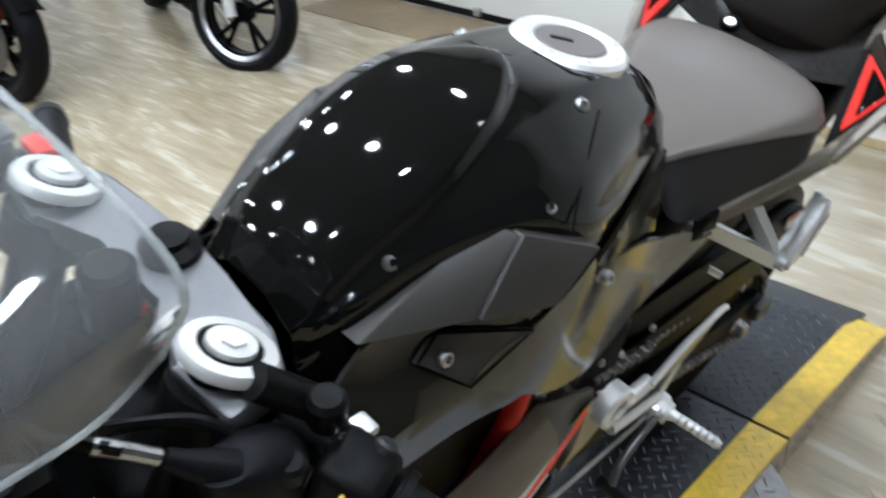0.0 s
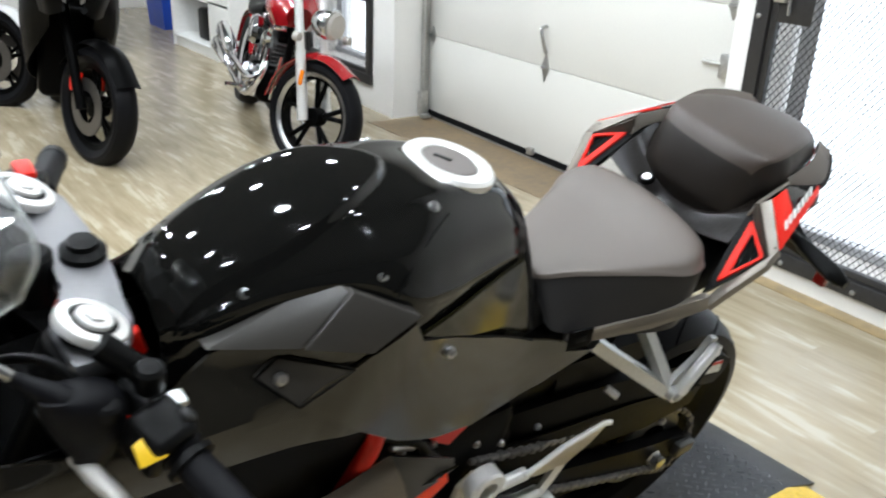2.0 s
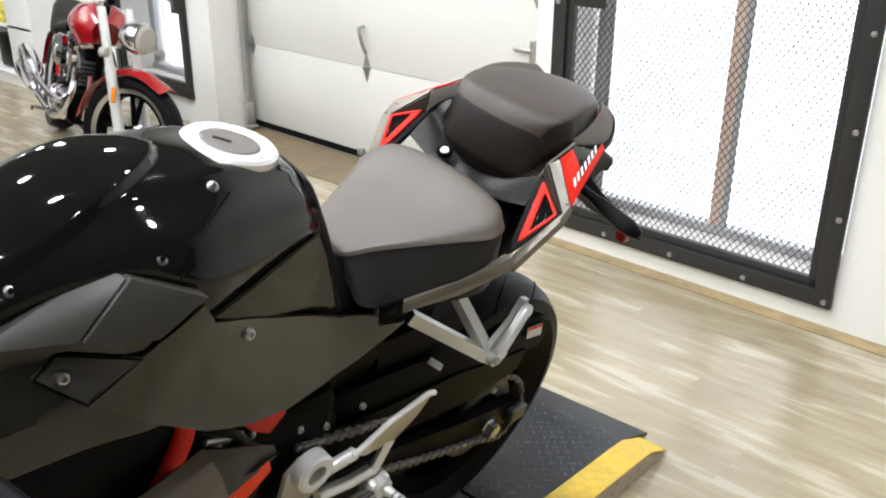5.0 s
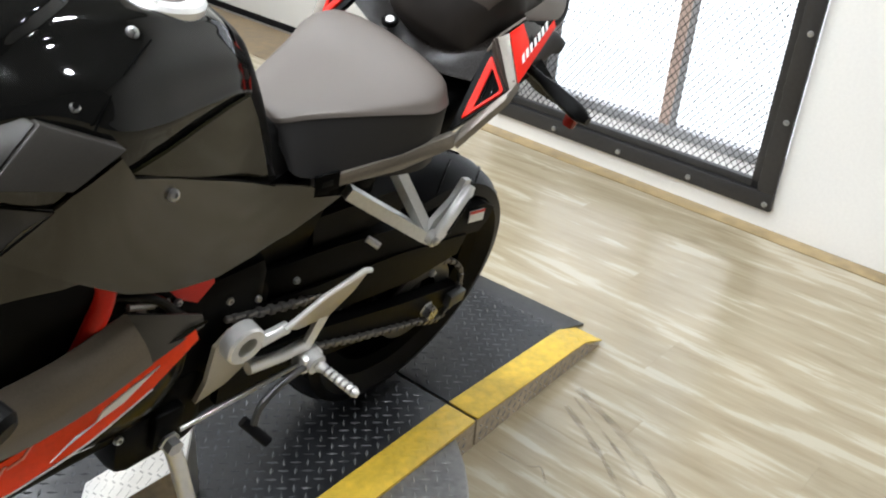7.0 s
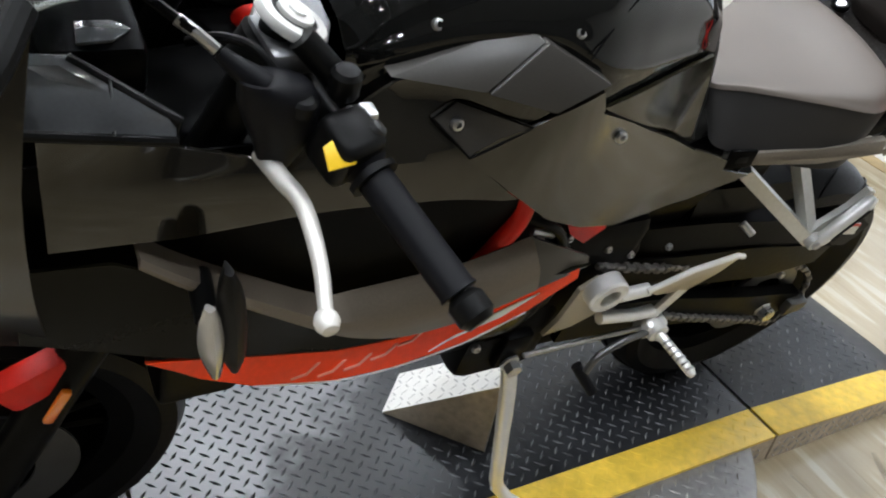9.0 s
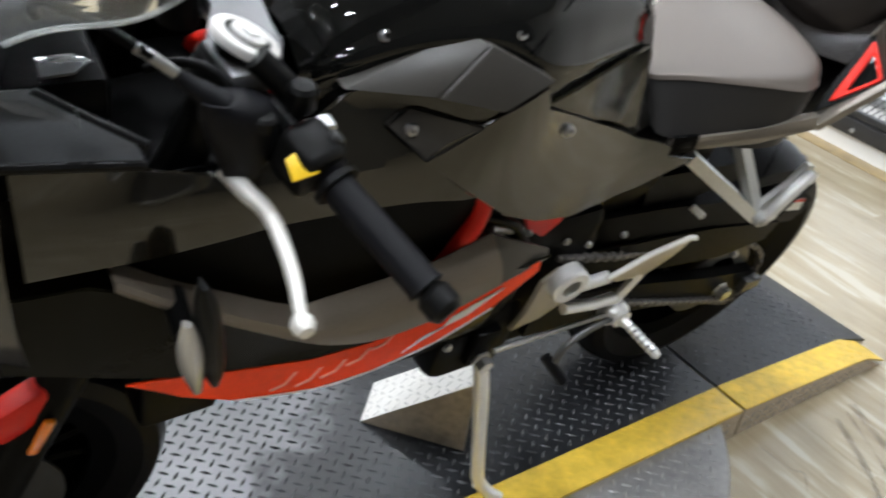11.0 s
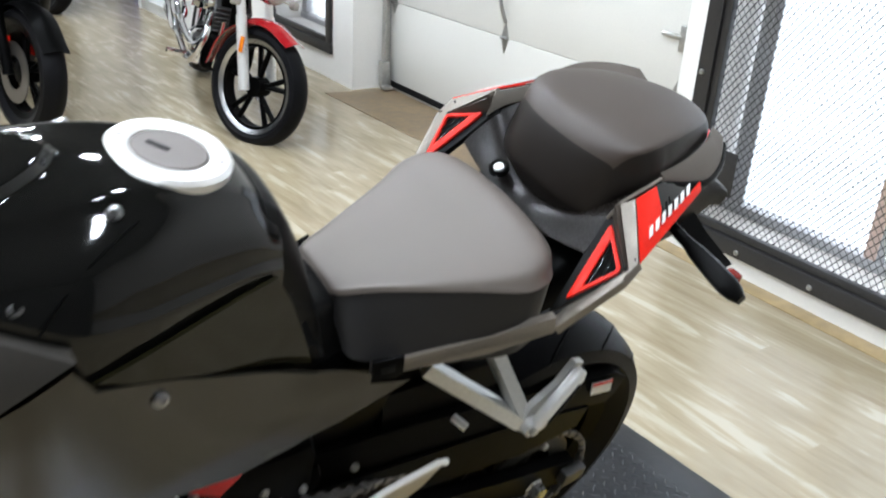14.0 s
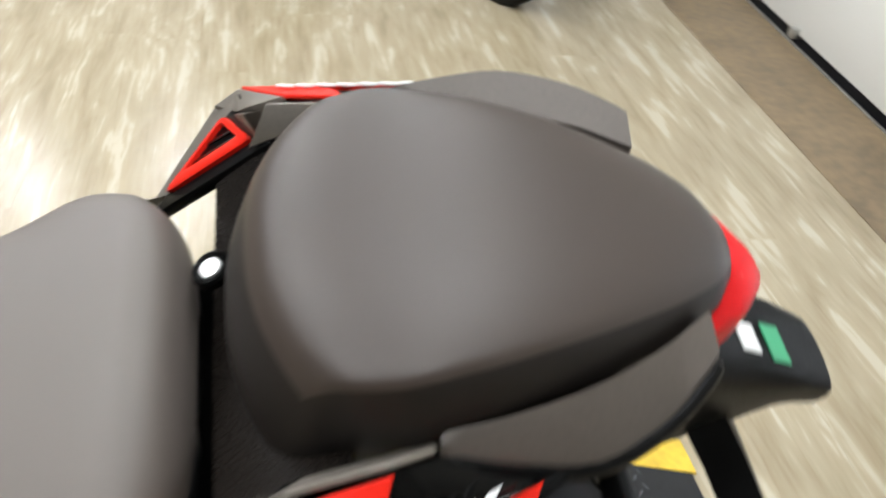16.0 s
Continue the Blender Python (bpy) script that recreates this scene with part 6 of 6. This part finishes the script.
# front brake and guard
part("front_brake_disc", ring_lathe([(0.09, -0.075), (0.145, -0.075), (0.145, -0.071), (0.09, -0.071)], 60, "y", (FRONTX, FY, 0.298)), DARK_STEEL, bike)
# black disc added so no bright deck shows through the front spokes
part("added_front_disc", ring_lathe([(0.03, -0.010), (0.205, -0.006), (0.205, 0.0), (0.03, -0.002)], 48, "y", (FRONTX, FY, 0.298)), DEEP_BLACK, bike)
part("front_caliper", moved(box(-0.024, 0.024, -0.016, 0.016, -0.045, 0.045, 0.008), Matrix.Translation((-1.345, -0.090, 0.560)) @ Euler((0, radians(60), 0)).to_matrix().to_4x4()), RED, bike, "red brake hose bracket")
part("front_mudguard", shell(smooth_loft([[(FRONTX + math.cos(a) * 0.318, FY - 0.062, 0.298 + math.sin(a) * 0.30), (FRONTX + math.cos(a) * 0.33, FY, 0.298 + math.sin(a) * 0.325), (FRONTX + math.cos(a) * 0.318, FY + 0.062, 0.298 + math.sin(a) * 0.30)] for a in [radians(d) for d in (20, 50, 80, 110, 140)]], 4, 4), 0.003), BLACK_GLOSS, bike)
part("fork_reflector", moved(box(-0.006, 0.006, -0.004, 0.004, -0.03, 0.03, 0.003), Matrix.Translation((-1.332, -0.115, 0.533)) @ Euler((0, radians(23), 0)).to_matrix().to_4x4()), AMBER, bike)

# ---- other motorcycles ----
def cruiser(m):
    """A red cruiser with bright fork and pipes; x to its tail, front axle at x = 0."""
    c = thing("cruiser_motorcycle", m, "cherry red cruiser motorcycle with chrome fork and pipes", "motorcycle", "parked motorcycles")
    front_wheel = wheel((0, 0, 0.305), 0.305, 0.232, 0.115, c, 5, 0.3, DEEP_BLACK, STEEL)
    wheel((1.55, 0, 0.305), 0.305, 0.20, 0.15, c, 5, 0.0, DEEP_BLACK, ALU)
    for s in (-1, 1):
        part("fork_leg", bar((0.0, s * 0.10, 0.29), (0.11, s * 0.10, 0.64), 0.027, 16), ALU, c, "pale polished fork leg")
        part("fork_tube", bar((0.11, s * 0.10, 0.64), (0.20, s * 0.10, 0.92), 0.022, 16), ALU, c)
        part("indicator", lathe([(0.001, -0.025), (0.022, -0.02), (0.026, 0.01), (0.001, 0.025)], 16, "x", (0.06, s * 0.21, 0.72)), CLEAR_LENS, c)
        part("indicator_stalk", bar((0.13, s * 0.10, 0.74), (0.06, s * 0.21, 0.72), 0.007), CHROME, c)
        part("handlebar", tube(catmull([(0.25, s * 0.04, 0.99), (0.27, s * 0.16, 1.09), (0.38, s * 0.34, 1.12), (0.52, s * 0.40, 1.08)], 5), 0.012), CHROME, c)
        part("grip", bar((0.47, s * 0.385, 1.095), (0.60, s * 0.43, 1.06), 0.018), RUBBER, c)
        part("mirror", lathe([(0.001, -0.01), (0.05, -0.008), (0.055, 0.004), (0.001, 0.014)], 20, "x", (0.34, s * 0.30, 1.26)), BLACK_PLASTIC, c)
        part("mirror_stalk", bar((0.36, s * 0.28, 1.12), (0.34, s * 0.30, 1.26), 0.006), CHROME, c)
    part("front_fender", shell(smooth_loft([[(math.cos(a) * 0.325, -0.07, 0.305 + math.sin(a) * 0.315), (math.cos(a) * 0.345, 0, 0.305 + math.sin(a) * 0.345), (math.cos(a) * 0.325, 0.07, 0.305 + math.sin(a) * 0.315)] for a in [radians(d) for d in (5, 35, 65, 95, 125)]], 4, 4), 0.004), CRUISER_RED, c, "cherry red front fender")
    part("headlamp", lathe([(0.05, 0.10), (0.075, 0.06), (0.085, 0.0), (0.08, -0.02), (0.001, -0.03)], 32, "x", (0.02, 0, 0.80)), CHROME, c)
    part("headlamp_lens", lathe([(0.074, -0.002), (0.062, -0.02), (0.001, -0.028)], 32, "x", (-0.005, 0, 0.80)), CLEAR_LENS, c, "clear round headlamp lens")
    part("tank", body_loft([(0.30, [(0, 0.83), (0.05, 0.82), (0.07, 0.77), (0.05, 0.72)]), (0.40, [(0, 0.90), (0.09, 0.89), (0.135, 0.80), (0.10, 0.70)]), (0.54, [(0, 0.91), (0.10, 0.89), (0.155, 0.80), (0.11, 0.69)]), (0.76, [(0, 0.86), (0.07, 0.84), (0.10, 0.77), (0.07, 0.69)]), (0.88, [(0, 0.79), (0.03, 0.78), (0.05, 0.74), (0.03, 0.70)])], 4, 4), CRUISER_RED, c, "cherry red teardrop tank")
    part("tank_console", body_loft([(0.40, [(0, 0.906), (0.02, 0.905), (0.03, 0.895)]), (0.56, [(0, 0.920), (0.03, 0.918), (0.042, 0.900)]), (0.74, [(0, 0.872), (0.02, 0.870), (0.03, 0.855)])], 3, 3), CHROME, c)
    part("engine_cover", lathe([(0.001, 0.185), (0.075, 0.18), (0.092, 0.165), (0.098, 0.13)], 28, "y", (0.56, 0, 0.35)), CHROME, c)
    part("engine_cover", lathe([(0.001, 0.172), (0.05, 0.17), (0.062, 0.155), (0.066, 0.13)], 24, "y", (0.82, 0, 0.34)), CHROME, c)
    part("horn", lathe([(0.001, 0.155), (0.035, 0.16), (0.045, 0.145), (0.03, 0.12)], 20, "y", (0.40, 0, 0.62)), CHROME, c)
    for px, pz in ((0.50, 0.69), (0.84, 0.69)):
        part("rocker_cover", box(px - 0.055, px + 0.055, -0.06, 0.105, pz - 0.03, pz + 0.02, 0.014, 3), CHROME, c)
    for px in (0.56, 0.82):
        for dy in (0.105, 0.118):
            part("pushrod_tube", bar((px + (dy - 0.11) * 4, dy, 0.44), (px + (0.69 - px) * -0.35, dy - 0.01, 0.67), 0.009, 10), CHROME, c)
    part("seat", body_loft([(0.88, [(0, 0.78), (0.08, 0.77), (0.11, 0.72), (0.09, 0.68)]), (1.05, [(0, 0.73), (0.12, 0.73), (0.16, 0.68), (0.12, 0.64)]), (1.25, [(0, 0.78), (0.11, 0.77), (0.14, 0.71), (0.10, 0.66)]), (1.5, [(0, 0.84), (0.07, 0.83), (0.10, 0.78), (0.07, 0.74)])], 4, 4), BLACK_PLASTIC, c)
    part("rear_fender", shell(smooth_loft([[(1.55 + math.cos(a) * 0.33, -0.09, 0.305 + math.sin(a) * 0.32), (1.55 + math.cos(a) * 0.36, 0, 0.305 + math.sin(a) * 0.36), (1.55 + math.cos(a) * 0.33, 0.09, 0.305 + math.sin(a) * 0.32)] for a in [radians(d) for d in (10, 50, 90, 130, 165)]], 4, 4), 0.004), CRUISER_RED, c)
    part("crankcase", join(box(0.45, 0.95, -0.13, 0.13, 0.24, 0.46, 0.05, 3), lathe([(0.001, -0.17), (0.10, -0.16), (0.11, -0.12), (0.11, 0.12), (0.10, 0.16), (0.001, 0.17)], 24, "y", (0.62, 0, 0.35))), DEEP_BLACK, c)
    for k, (x, a) in enumerate(((0.56, -25), (0.82, 25))):
        cyl = part("cylinder", box(-0.055, 0.055, -0.07, 0.07, 0, 0.25, 0.008), DEEP_BLACK, c)
        cyl.matrix_basis = pose(x, 0, 0.44, 0, a, 0)
        for i in range(7):
            part("fin", box(-0.075, 0.075, -0.095, 0.095, 0.03 + i * 0.028, 0.042 + i * 0.028, 0.003, 1), DARK_STEEL, cyl)
    for dz, x1, z1 in ((0.0, 1.70, 0.36), (0.09, 1.58, 0.48)):
        part("exhaust_pipe", tube(catmull([(0.46, 0.10, 0.55), (0.36, 0.14, 0.42), (0.50, 0.18, 0.28 + dz), (0.95, 0.20, 0.28 + dz), (1.12, 0.21, 0.31 + dz)], 5), 0.019, 14), CHROME, c)
        part("muffler", tube([(1.10, 0.21, 0.30 + dz), (1.15, 0.21, 0.32 + dz), (x1 - 0.04, 0.225, z1 - 0.02), (x1, 0.225, z1)], [0.022, 0.044, 0.052, 0.046], 18), CHROME, c)
    part("footpeg", bar((0.55, 0.12, 0.30), (0.50, 0.30, 0.31), 0.014), CHROME, c)
    part("air_cleaner", lathe([(0.001, 0.12), (0.08, 0.13), (0.09, 0.16), (0.07, 0.19), (0.001, 0.20)], 28, "y", (0.69, 0, 0.62)), CHROME, c)
    part("frame_tube", tube(catmull([(0.24, 0, 0.95), (0.36, 0, 0.88), (0.42, 0, 0.45), (0.50, 0, 0.22), (1.0, 0, 0.22), (1.30, 0, 0.36)], 5), 0.02), DEEP_BLACK, c)
    part("stand", bar((0.85, -0.14, 0.25), (0.80, -0.30, 0.02), 0.011), CHROME, c)
    part("fork_reflector", box(0.03, 0.055, 0.127, 0.137, 0.47, 0.55, 0.004), AMBER, c)
    part("tube_guard", bar((0.30, 0.06, 0.55), (0.32, 0.07, 0.30), 0.012), CHROME, c)
    # bars turned to the left stop
    steer = Matrix.Translation((0.22, 0, 0)) @ Euler((0, 0, radians(38))).to_matrix().to_4x4() @ Matrix.Translation((-0.22, 0, 0))
    for o in [front_wheel] + [o for o in c.children if o.name.split(".")[0] in ("fork_leg", "fork_tube", "indicator", "indicator_stalk", "handlebar", "grip", "mirror", "mirror_stalk", "front_fender", "headlamp", "headlamp_lens", "fork_reflector")]:
        o.matrix_basis = steer
    return c


def sport(m, label, paint, accent):
    """A faired sport machine seen from its nose; x to its tail, front axle at x = 0."""
    c = thing("sport_motorcycle", m, label, "motorcycle", "parked motorcycles")
    front_wheel = wheel((0, 0, 0.30), 0.30, 0.218, 0.12, c, 5, 0.2, DEEP_BLACK)
    wheel((1.38, 0, 0.30), 0.305, 0.218, 0.16, c, 5, 0.0, DEEP_BLACK)
    for s in (-1, 1):
        part("fork_leg", bar((0.0, s * 0.09, 0.29), (0.28, s * 0.09, 0.95), 0.026, 14), DEEP_BLACK, c)
        part("brake_caliper", box(0.05, 0.12, s * 0.075 - 0.02, s * 0.075 + 0.02, 0.36, 0.46, 0.01), accent, c)
        part("brake_disc", ring_lathe([(0.08, s * 0.06), (0.145, s * 0.06), (0.145, s * 0.064), (0.08, s * 0.064)], 40, "y", (0, 0, 0.30)), CHAIN_STEEL, c)
        part("mirror", smooth_loft([[(0.16, s * (0.20 + 0.13 * f) , 1.10 + h), (0.13, s * (0.20 + 0.13 * f), 1.10), (0.16, s * (0.20 + 0.13 * f), 1.10 - h), (0.18, s * (0.20 + 0.13 * f), 1.10)] for f, h in ((0, 0.012), (0.4, 0.03), (1.0, 0.02))], 3, 3, closed=True, caps=True), BLACK_PLASTIC, c)
        part("side_fairing", shell(smooth_loft([[(-0.10, s * 0.08, 0.92), (-0.02, s * 0.10, 0.78), (0.10, s * 0.10, 0.66)], [(0.20, s * 0.20, 0.95), (0.25, s * 0.23, 0.72), (0.35, s * 0.20, 0.42)], [(0.55, s * 0.20, 0.80), (0.60, s * 0.22, 0.60), (0.60, s * 0.16, 0.30)], [(0.85, s * 0.14, 0.70), (0.85, s * 0.15, 0.55), (0.85, s * 0.12, 0.32)]], 4, 4), 0.004), paint, c)
        part("head_lamp", smooth_loft([[(-0.13 + k * 0.1, s * (0.03 + k * 0.13), 0.84 + k * 0.06 + d) for d in (-0.03, 0.0, 0.03)] for k in (0, 0.5, 1.0)], 3, 3), CLEAR_LENS, c)
        part("handlebar", bar((0.30, s * 0.10, 0.95), (0.38, s * 0.34, 0.92), 0.013), BLACK_PLASTIC, c)
    part("nose", body_loft([(-0.16, [(0, 0.90), (0.03, 0.89), (0.05, 0.84), (0.03, 0.78)]), (-0.06, [(0, 0.99), (0.08, 0.97), (0.14, 0.88), (0.10, 0.74)]), (0.10, [(0, 1.06), (0.11, 1.03), (0.19, 0.92), (0.15, 0.74)]), (0.22, [(0, 1.08), (0.11, 1.05), (0.20, 0.93), (0.16, 0.76)])], 4, 4), paint, c)
    part("screen", shell(smooth_loft([[(0.0, -0.08, 1.02), (-0.04, 0, 1.05), (0.0, 0.08, 1.02)], [(0.13, -0.11, 1.12), (0.10, 0, 1.17), (0.13, 0.11, 1.12)], [(0.24, -0.09, 1.19), (0.22, 0, 1.22), (0.24, 0.09, 1.19)]], 4, 4), 0.003), CLEAR, c)
    part("front_fender", shell(smooth_loft([[(math.cos(a) * 0.32, -0.065, 0.30 + math.sin(a) * 0.31), (math.cos(a) * 0.335, 0, 0.30 + math.sin(a) * 0.335), (math.cos(a) * 0.32, 0.065, 0.30 + math.sin(a) * 0.31)] for a in [radians(d) for d in (30, 70, 110, 150)]], 4, 4), 0.004), paint, c)
    part("tank", body_loft([(0.35, [(0, 0.90), (0.06, 0.89), (0.09, 0.80)]), (0.52, [(0, 1.02), (0.12, 1.0), (0.16, 0.86)]), (0.75, [(0, 0.98), (0.10, 0.95), (0.13, 0.82)]), (0.88, [(0, 0.84), (0.05, 0.83), (0.08, 0.78)])], 4, 4), paint, c)
    part("seat", body_loft([(0.85, [(0, 0.83), (0.08, 0.82), (0.11, 0.76)]), (1.15, [(0, 0.84), (0.12, 0.83), (0.15, 0.77)]), (1.45, [(0, 0.98), (0.10, 0.97), (0.12, 0.90)]), (1.70, [(0, 1.0), (0.04, 0.99), (0.06, 0.94)])], 4, 4), BLACK_PLASTIC, c)
    part("engine", box(0.35, 0.95, -0.15, 0.15, 0.25, 0.75, 0.05, 3), DEEP_BLACK, c)
    part("swingarm", join(box(0.85, 1.42, -0.12, -0.09, 0.28, 0.34, 0.01), box(0.85, 1.42, 0.09, 0.12, 0.28, 0.34, 0.01)), DEEP_BLACK, c)
    part("stand", bar((0.75, -0.15, 0.28), (0.70, -0.33, 0.02), 0.010), ALU, c)
    steer = Matrix.Translation((0.30, 0, 0)) @ Euler((0, 0, radians(26))).to_matrix().to_4x4() @ Matrix.Translation((-0.30, 0, 0))
    for o in [front_wheel] + [o for o in c.children if o.name.split(".")[0] in ("fork_leg", "brake_caliper", "brake_disc", "front_fender")]:
        o.matrix_basis = steer
    return c


cruiser(pose(0.63, 3.08, 0.008, 0, 0, 72) @ pose(0, 0, 0, 13, 0, 0) @ Matrix.Scale(0.94, 4))
sport(pose(-0.24, 3.71, 0.0, 0, 0, 76) @ pose(0, 0, 0, 8, 0, 0), "black sport motorcycle with red brake calipers parked on the floor", DEEP_BLACK, RED)
sport(pose(-0.38, 5.11, 0.0, 0, 0, 100) @ pose(0, 0, 0, 8, 0, 0), "white and black sport motorcycle parked behind", WHITE_GLOSS, STEEL)
sport(pose(0.62, 6.75, 0.0, 0, 0, 80) @ pose(0, 0, 0, 8, 0, 0), "dark sport motorcycle parked at the back", BLACK_GLOSS, STEEL)

# shelf, cloth, bin
sh = thing("shelf_unit", pose(1.47, 5.53, 0), "white open shelf unit against the wall", "shelf")
part("side_panel", box(0, 0.42, 0, 0.02, 0, 1.6, 0.002), WHITE_LABEL, sh)
part("side_panel", box(0, 0.42, 1.18, 1.2, 0, 1.6, 0.002), WHITE_LABEL, sh)
part("back_panel", box(0.40, 0.42, 0.02, 1.18, 0, 1.6, 0.002), WHITE_LABEL, sh)
for z in (0.10, 0.46, 1.2, 1.58):
    part("shelf_board", box(0.0, 0.40, 0.02, 1.18, z - 0.02, z, 0.002), WHITE_LABEL, sh)
part("plinth", box(0.02, 0.40, 0.02, 1.18, 0, 0.08, 0.002), WHITE_LABEL, sh)
part("front_panel", box(0.0, 0.018, 0.021, 0.40, 0.10, 1.56, 0.002), WHITE_LABEL, sh)
cl = bmesh.new()
bmesh.ops.create_icosphere(cl, subdivisions=4, radius=1.0)
for v in cl.verts:
    d = 1 + 0.35 * noise.noise(v.co * 2.1) + 0.15 * noise.noise(v.co * 6)
    v.co = Vector((v.co.x * 0.12 * d, v.co.y * 0.20 * d, max(-0.05, v.co.z * 0.09 * d)))
tagged(part("cloth", moved(cl, pose(1.60, 6.17, 0.512)), CLOTH_YELLOW), "crumpled yellow cloth on a white shelf", "cloth")
tagged(part("black_case", box(1.54, 1.80, 6.02, 6.34, 0.10, 0.36, 0.03), BLACK_PLASTIC), "black plastic case inside a white shelf", "case")
bn = thing("waste_bin", pose(1.86, 7.65, 0), "blue plastic bin standing by the wall", "bin")
part("body", loft([[(-0.2, -0.2, 0), (0.2, -0.2, 0), (0.2, 0.2, 0), (-0.2, 0.2, 0)], [(-0.24, -0.24, 0.8), (0.24, -0.24, 0.8), (0.24, 0.24, 0.8), (-0.24, 0.24, 0.8)]]), BLUE, bn)
part("rim", box(-0.26, 0.26, -0.26, 0.26, 0.78, 0.82, 0.01), BLUE, bn)

# ---- floor planks ----
PLK, PLL = 0.182, 1.22
plank_mesh = mesh_of(box(0.0001, PLK - 0.0001, 0.0001, PLL - 0.0001, -0.012, 0.0), "plank", WOOD)
floor_ob = thing("floor", pose(0, 0, 0, 0, 0, -3.2), "greyish oak-look plank floor with scuffs", "floor", kind="structure")
far_bm = bmesh.new()
rng = random.Random(4)
for i in range(-28, 12):
    off = rng.random() * PLL
    for j in range(-4, 9):
        x, y = i * PLK, j * PLL - off
        if -10 <= i <= 10 and -1 <= j <= 6:
            pl = new("plank", plank_mesh)
            pl.parent = floor_ob
            pl.location = (x, y, 0)
        else:
            vs = [far_bm.verts.new(p) for p in ((x, y, 0), (x + PLK - 0.0004, y, 0), (x + PLK - 0.0004, y + PLL - 0.0004, 0), (x, y + PLL - 0.0004, 0))]
            far_bm.faces.new(vs)
fp = part("far_planks", far_bm, WOOD, floor_ob)
fp["kind"] = "stuff"


def ribbon(points, width):
    """A flat strip along points on the floor."""
    bm = bmesh.new()
    pts = catmull([(x, y, 0.0008) for x, y in points], 5)
    rows = []
    for i, p in enumerate(pts):
        d = (pts[min(i + 1, len(pts) - 1)] - pts[max(i - 1, 0)]).normalized()
        n = Vector((-d.y, d.x, 0)) * width * (0.5 + 0.3 * noise.noise(p * 23))
        rows.append((bm.verts.new(p - n), bm.verts.new(p + n)))
    for a, b in zip(rows, rows[1:]):
        bm.faces.new((a[0], a[1], b[1], b[0]))
    return moved(bm, pose(0, 0, 0, 0, 0, 3.2))


for pts, width in (([(0.345, -0.06), (0.276, -0.218), (0.211, -0.339), (0.150, -0.43)], 0.020), ([(0.268, -0.075), (0.187, -0.208), (0.091, -0.335)], 0.014), ([(0.31, -0.07), (0.235, -0.21), (0.155, -0.34)], 0.008),
                   ([(0.026, -0.050), (0.034, -0.125), (0.050, -0.147), (0.017, -0.182)], 0.006)):
    part("scuff_mark", ribbon(pts, width), SCUFF, floor_ob)
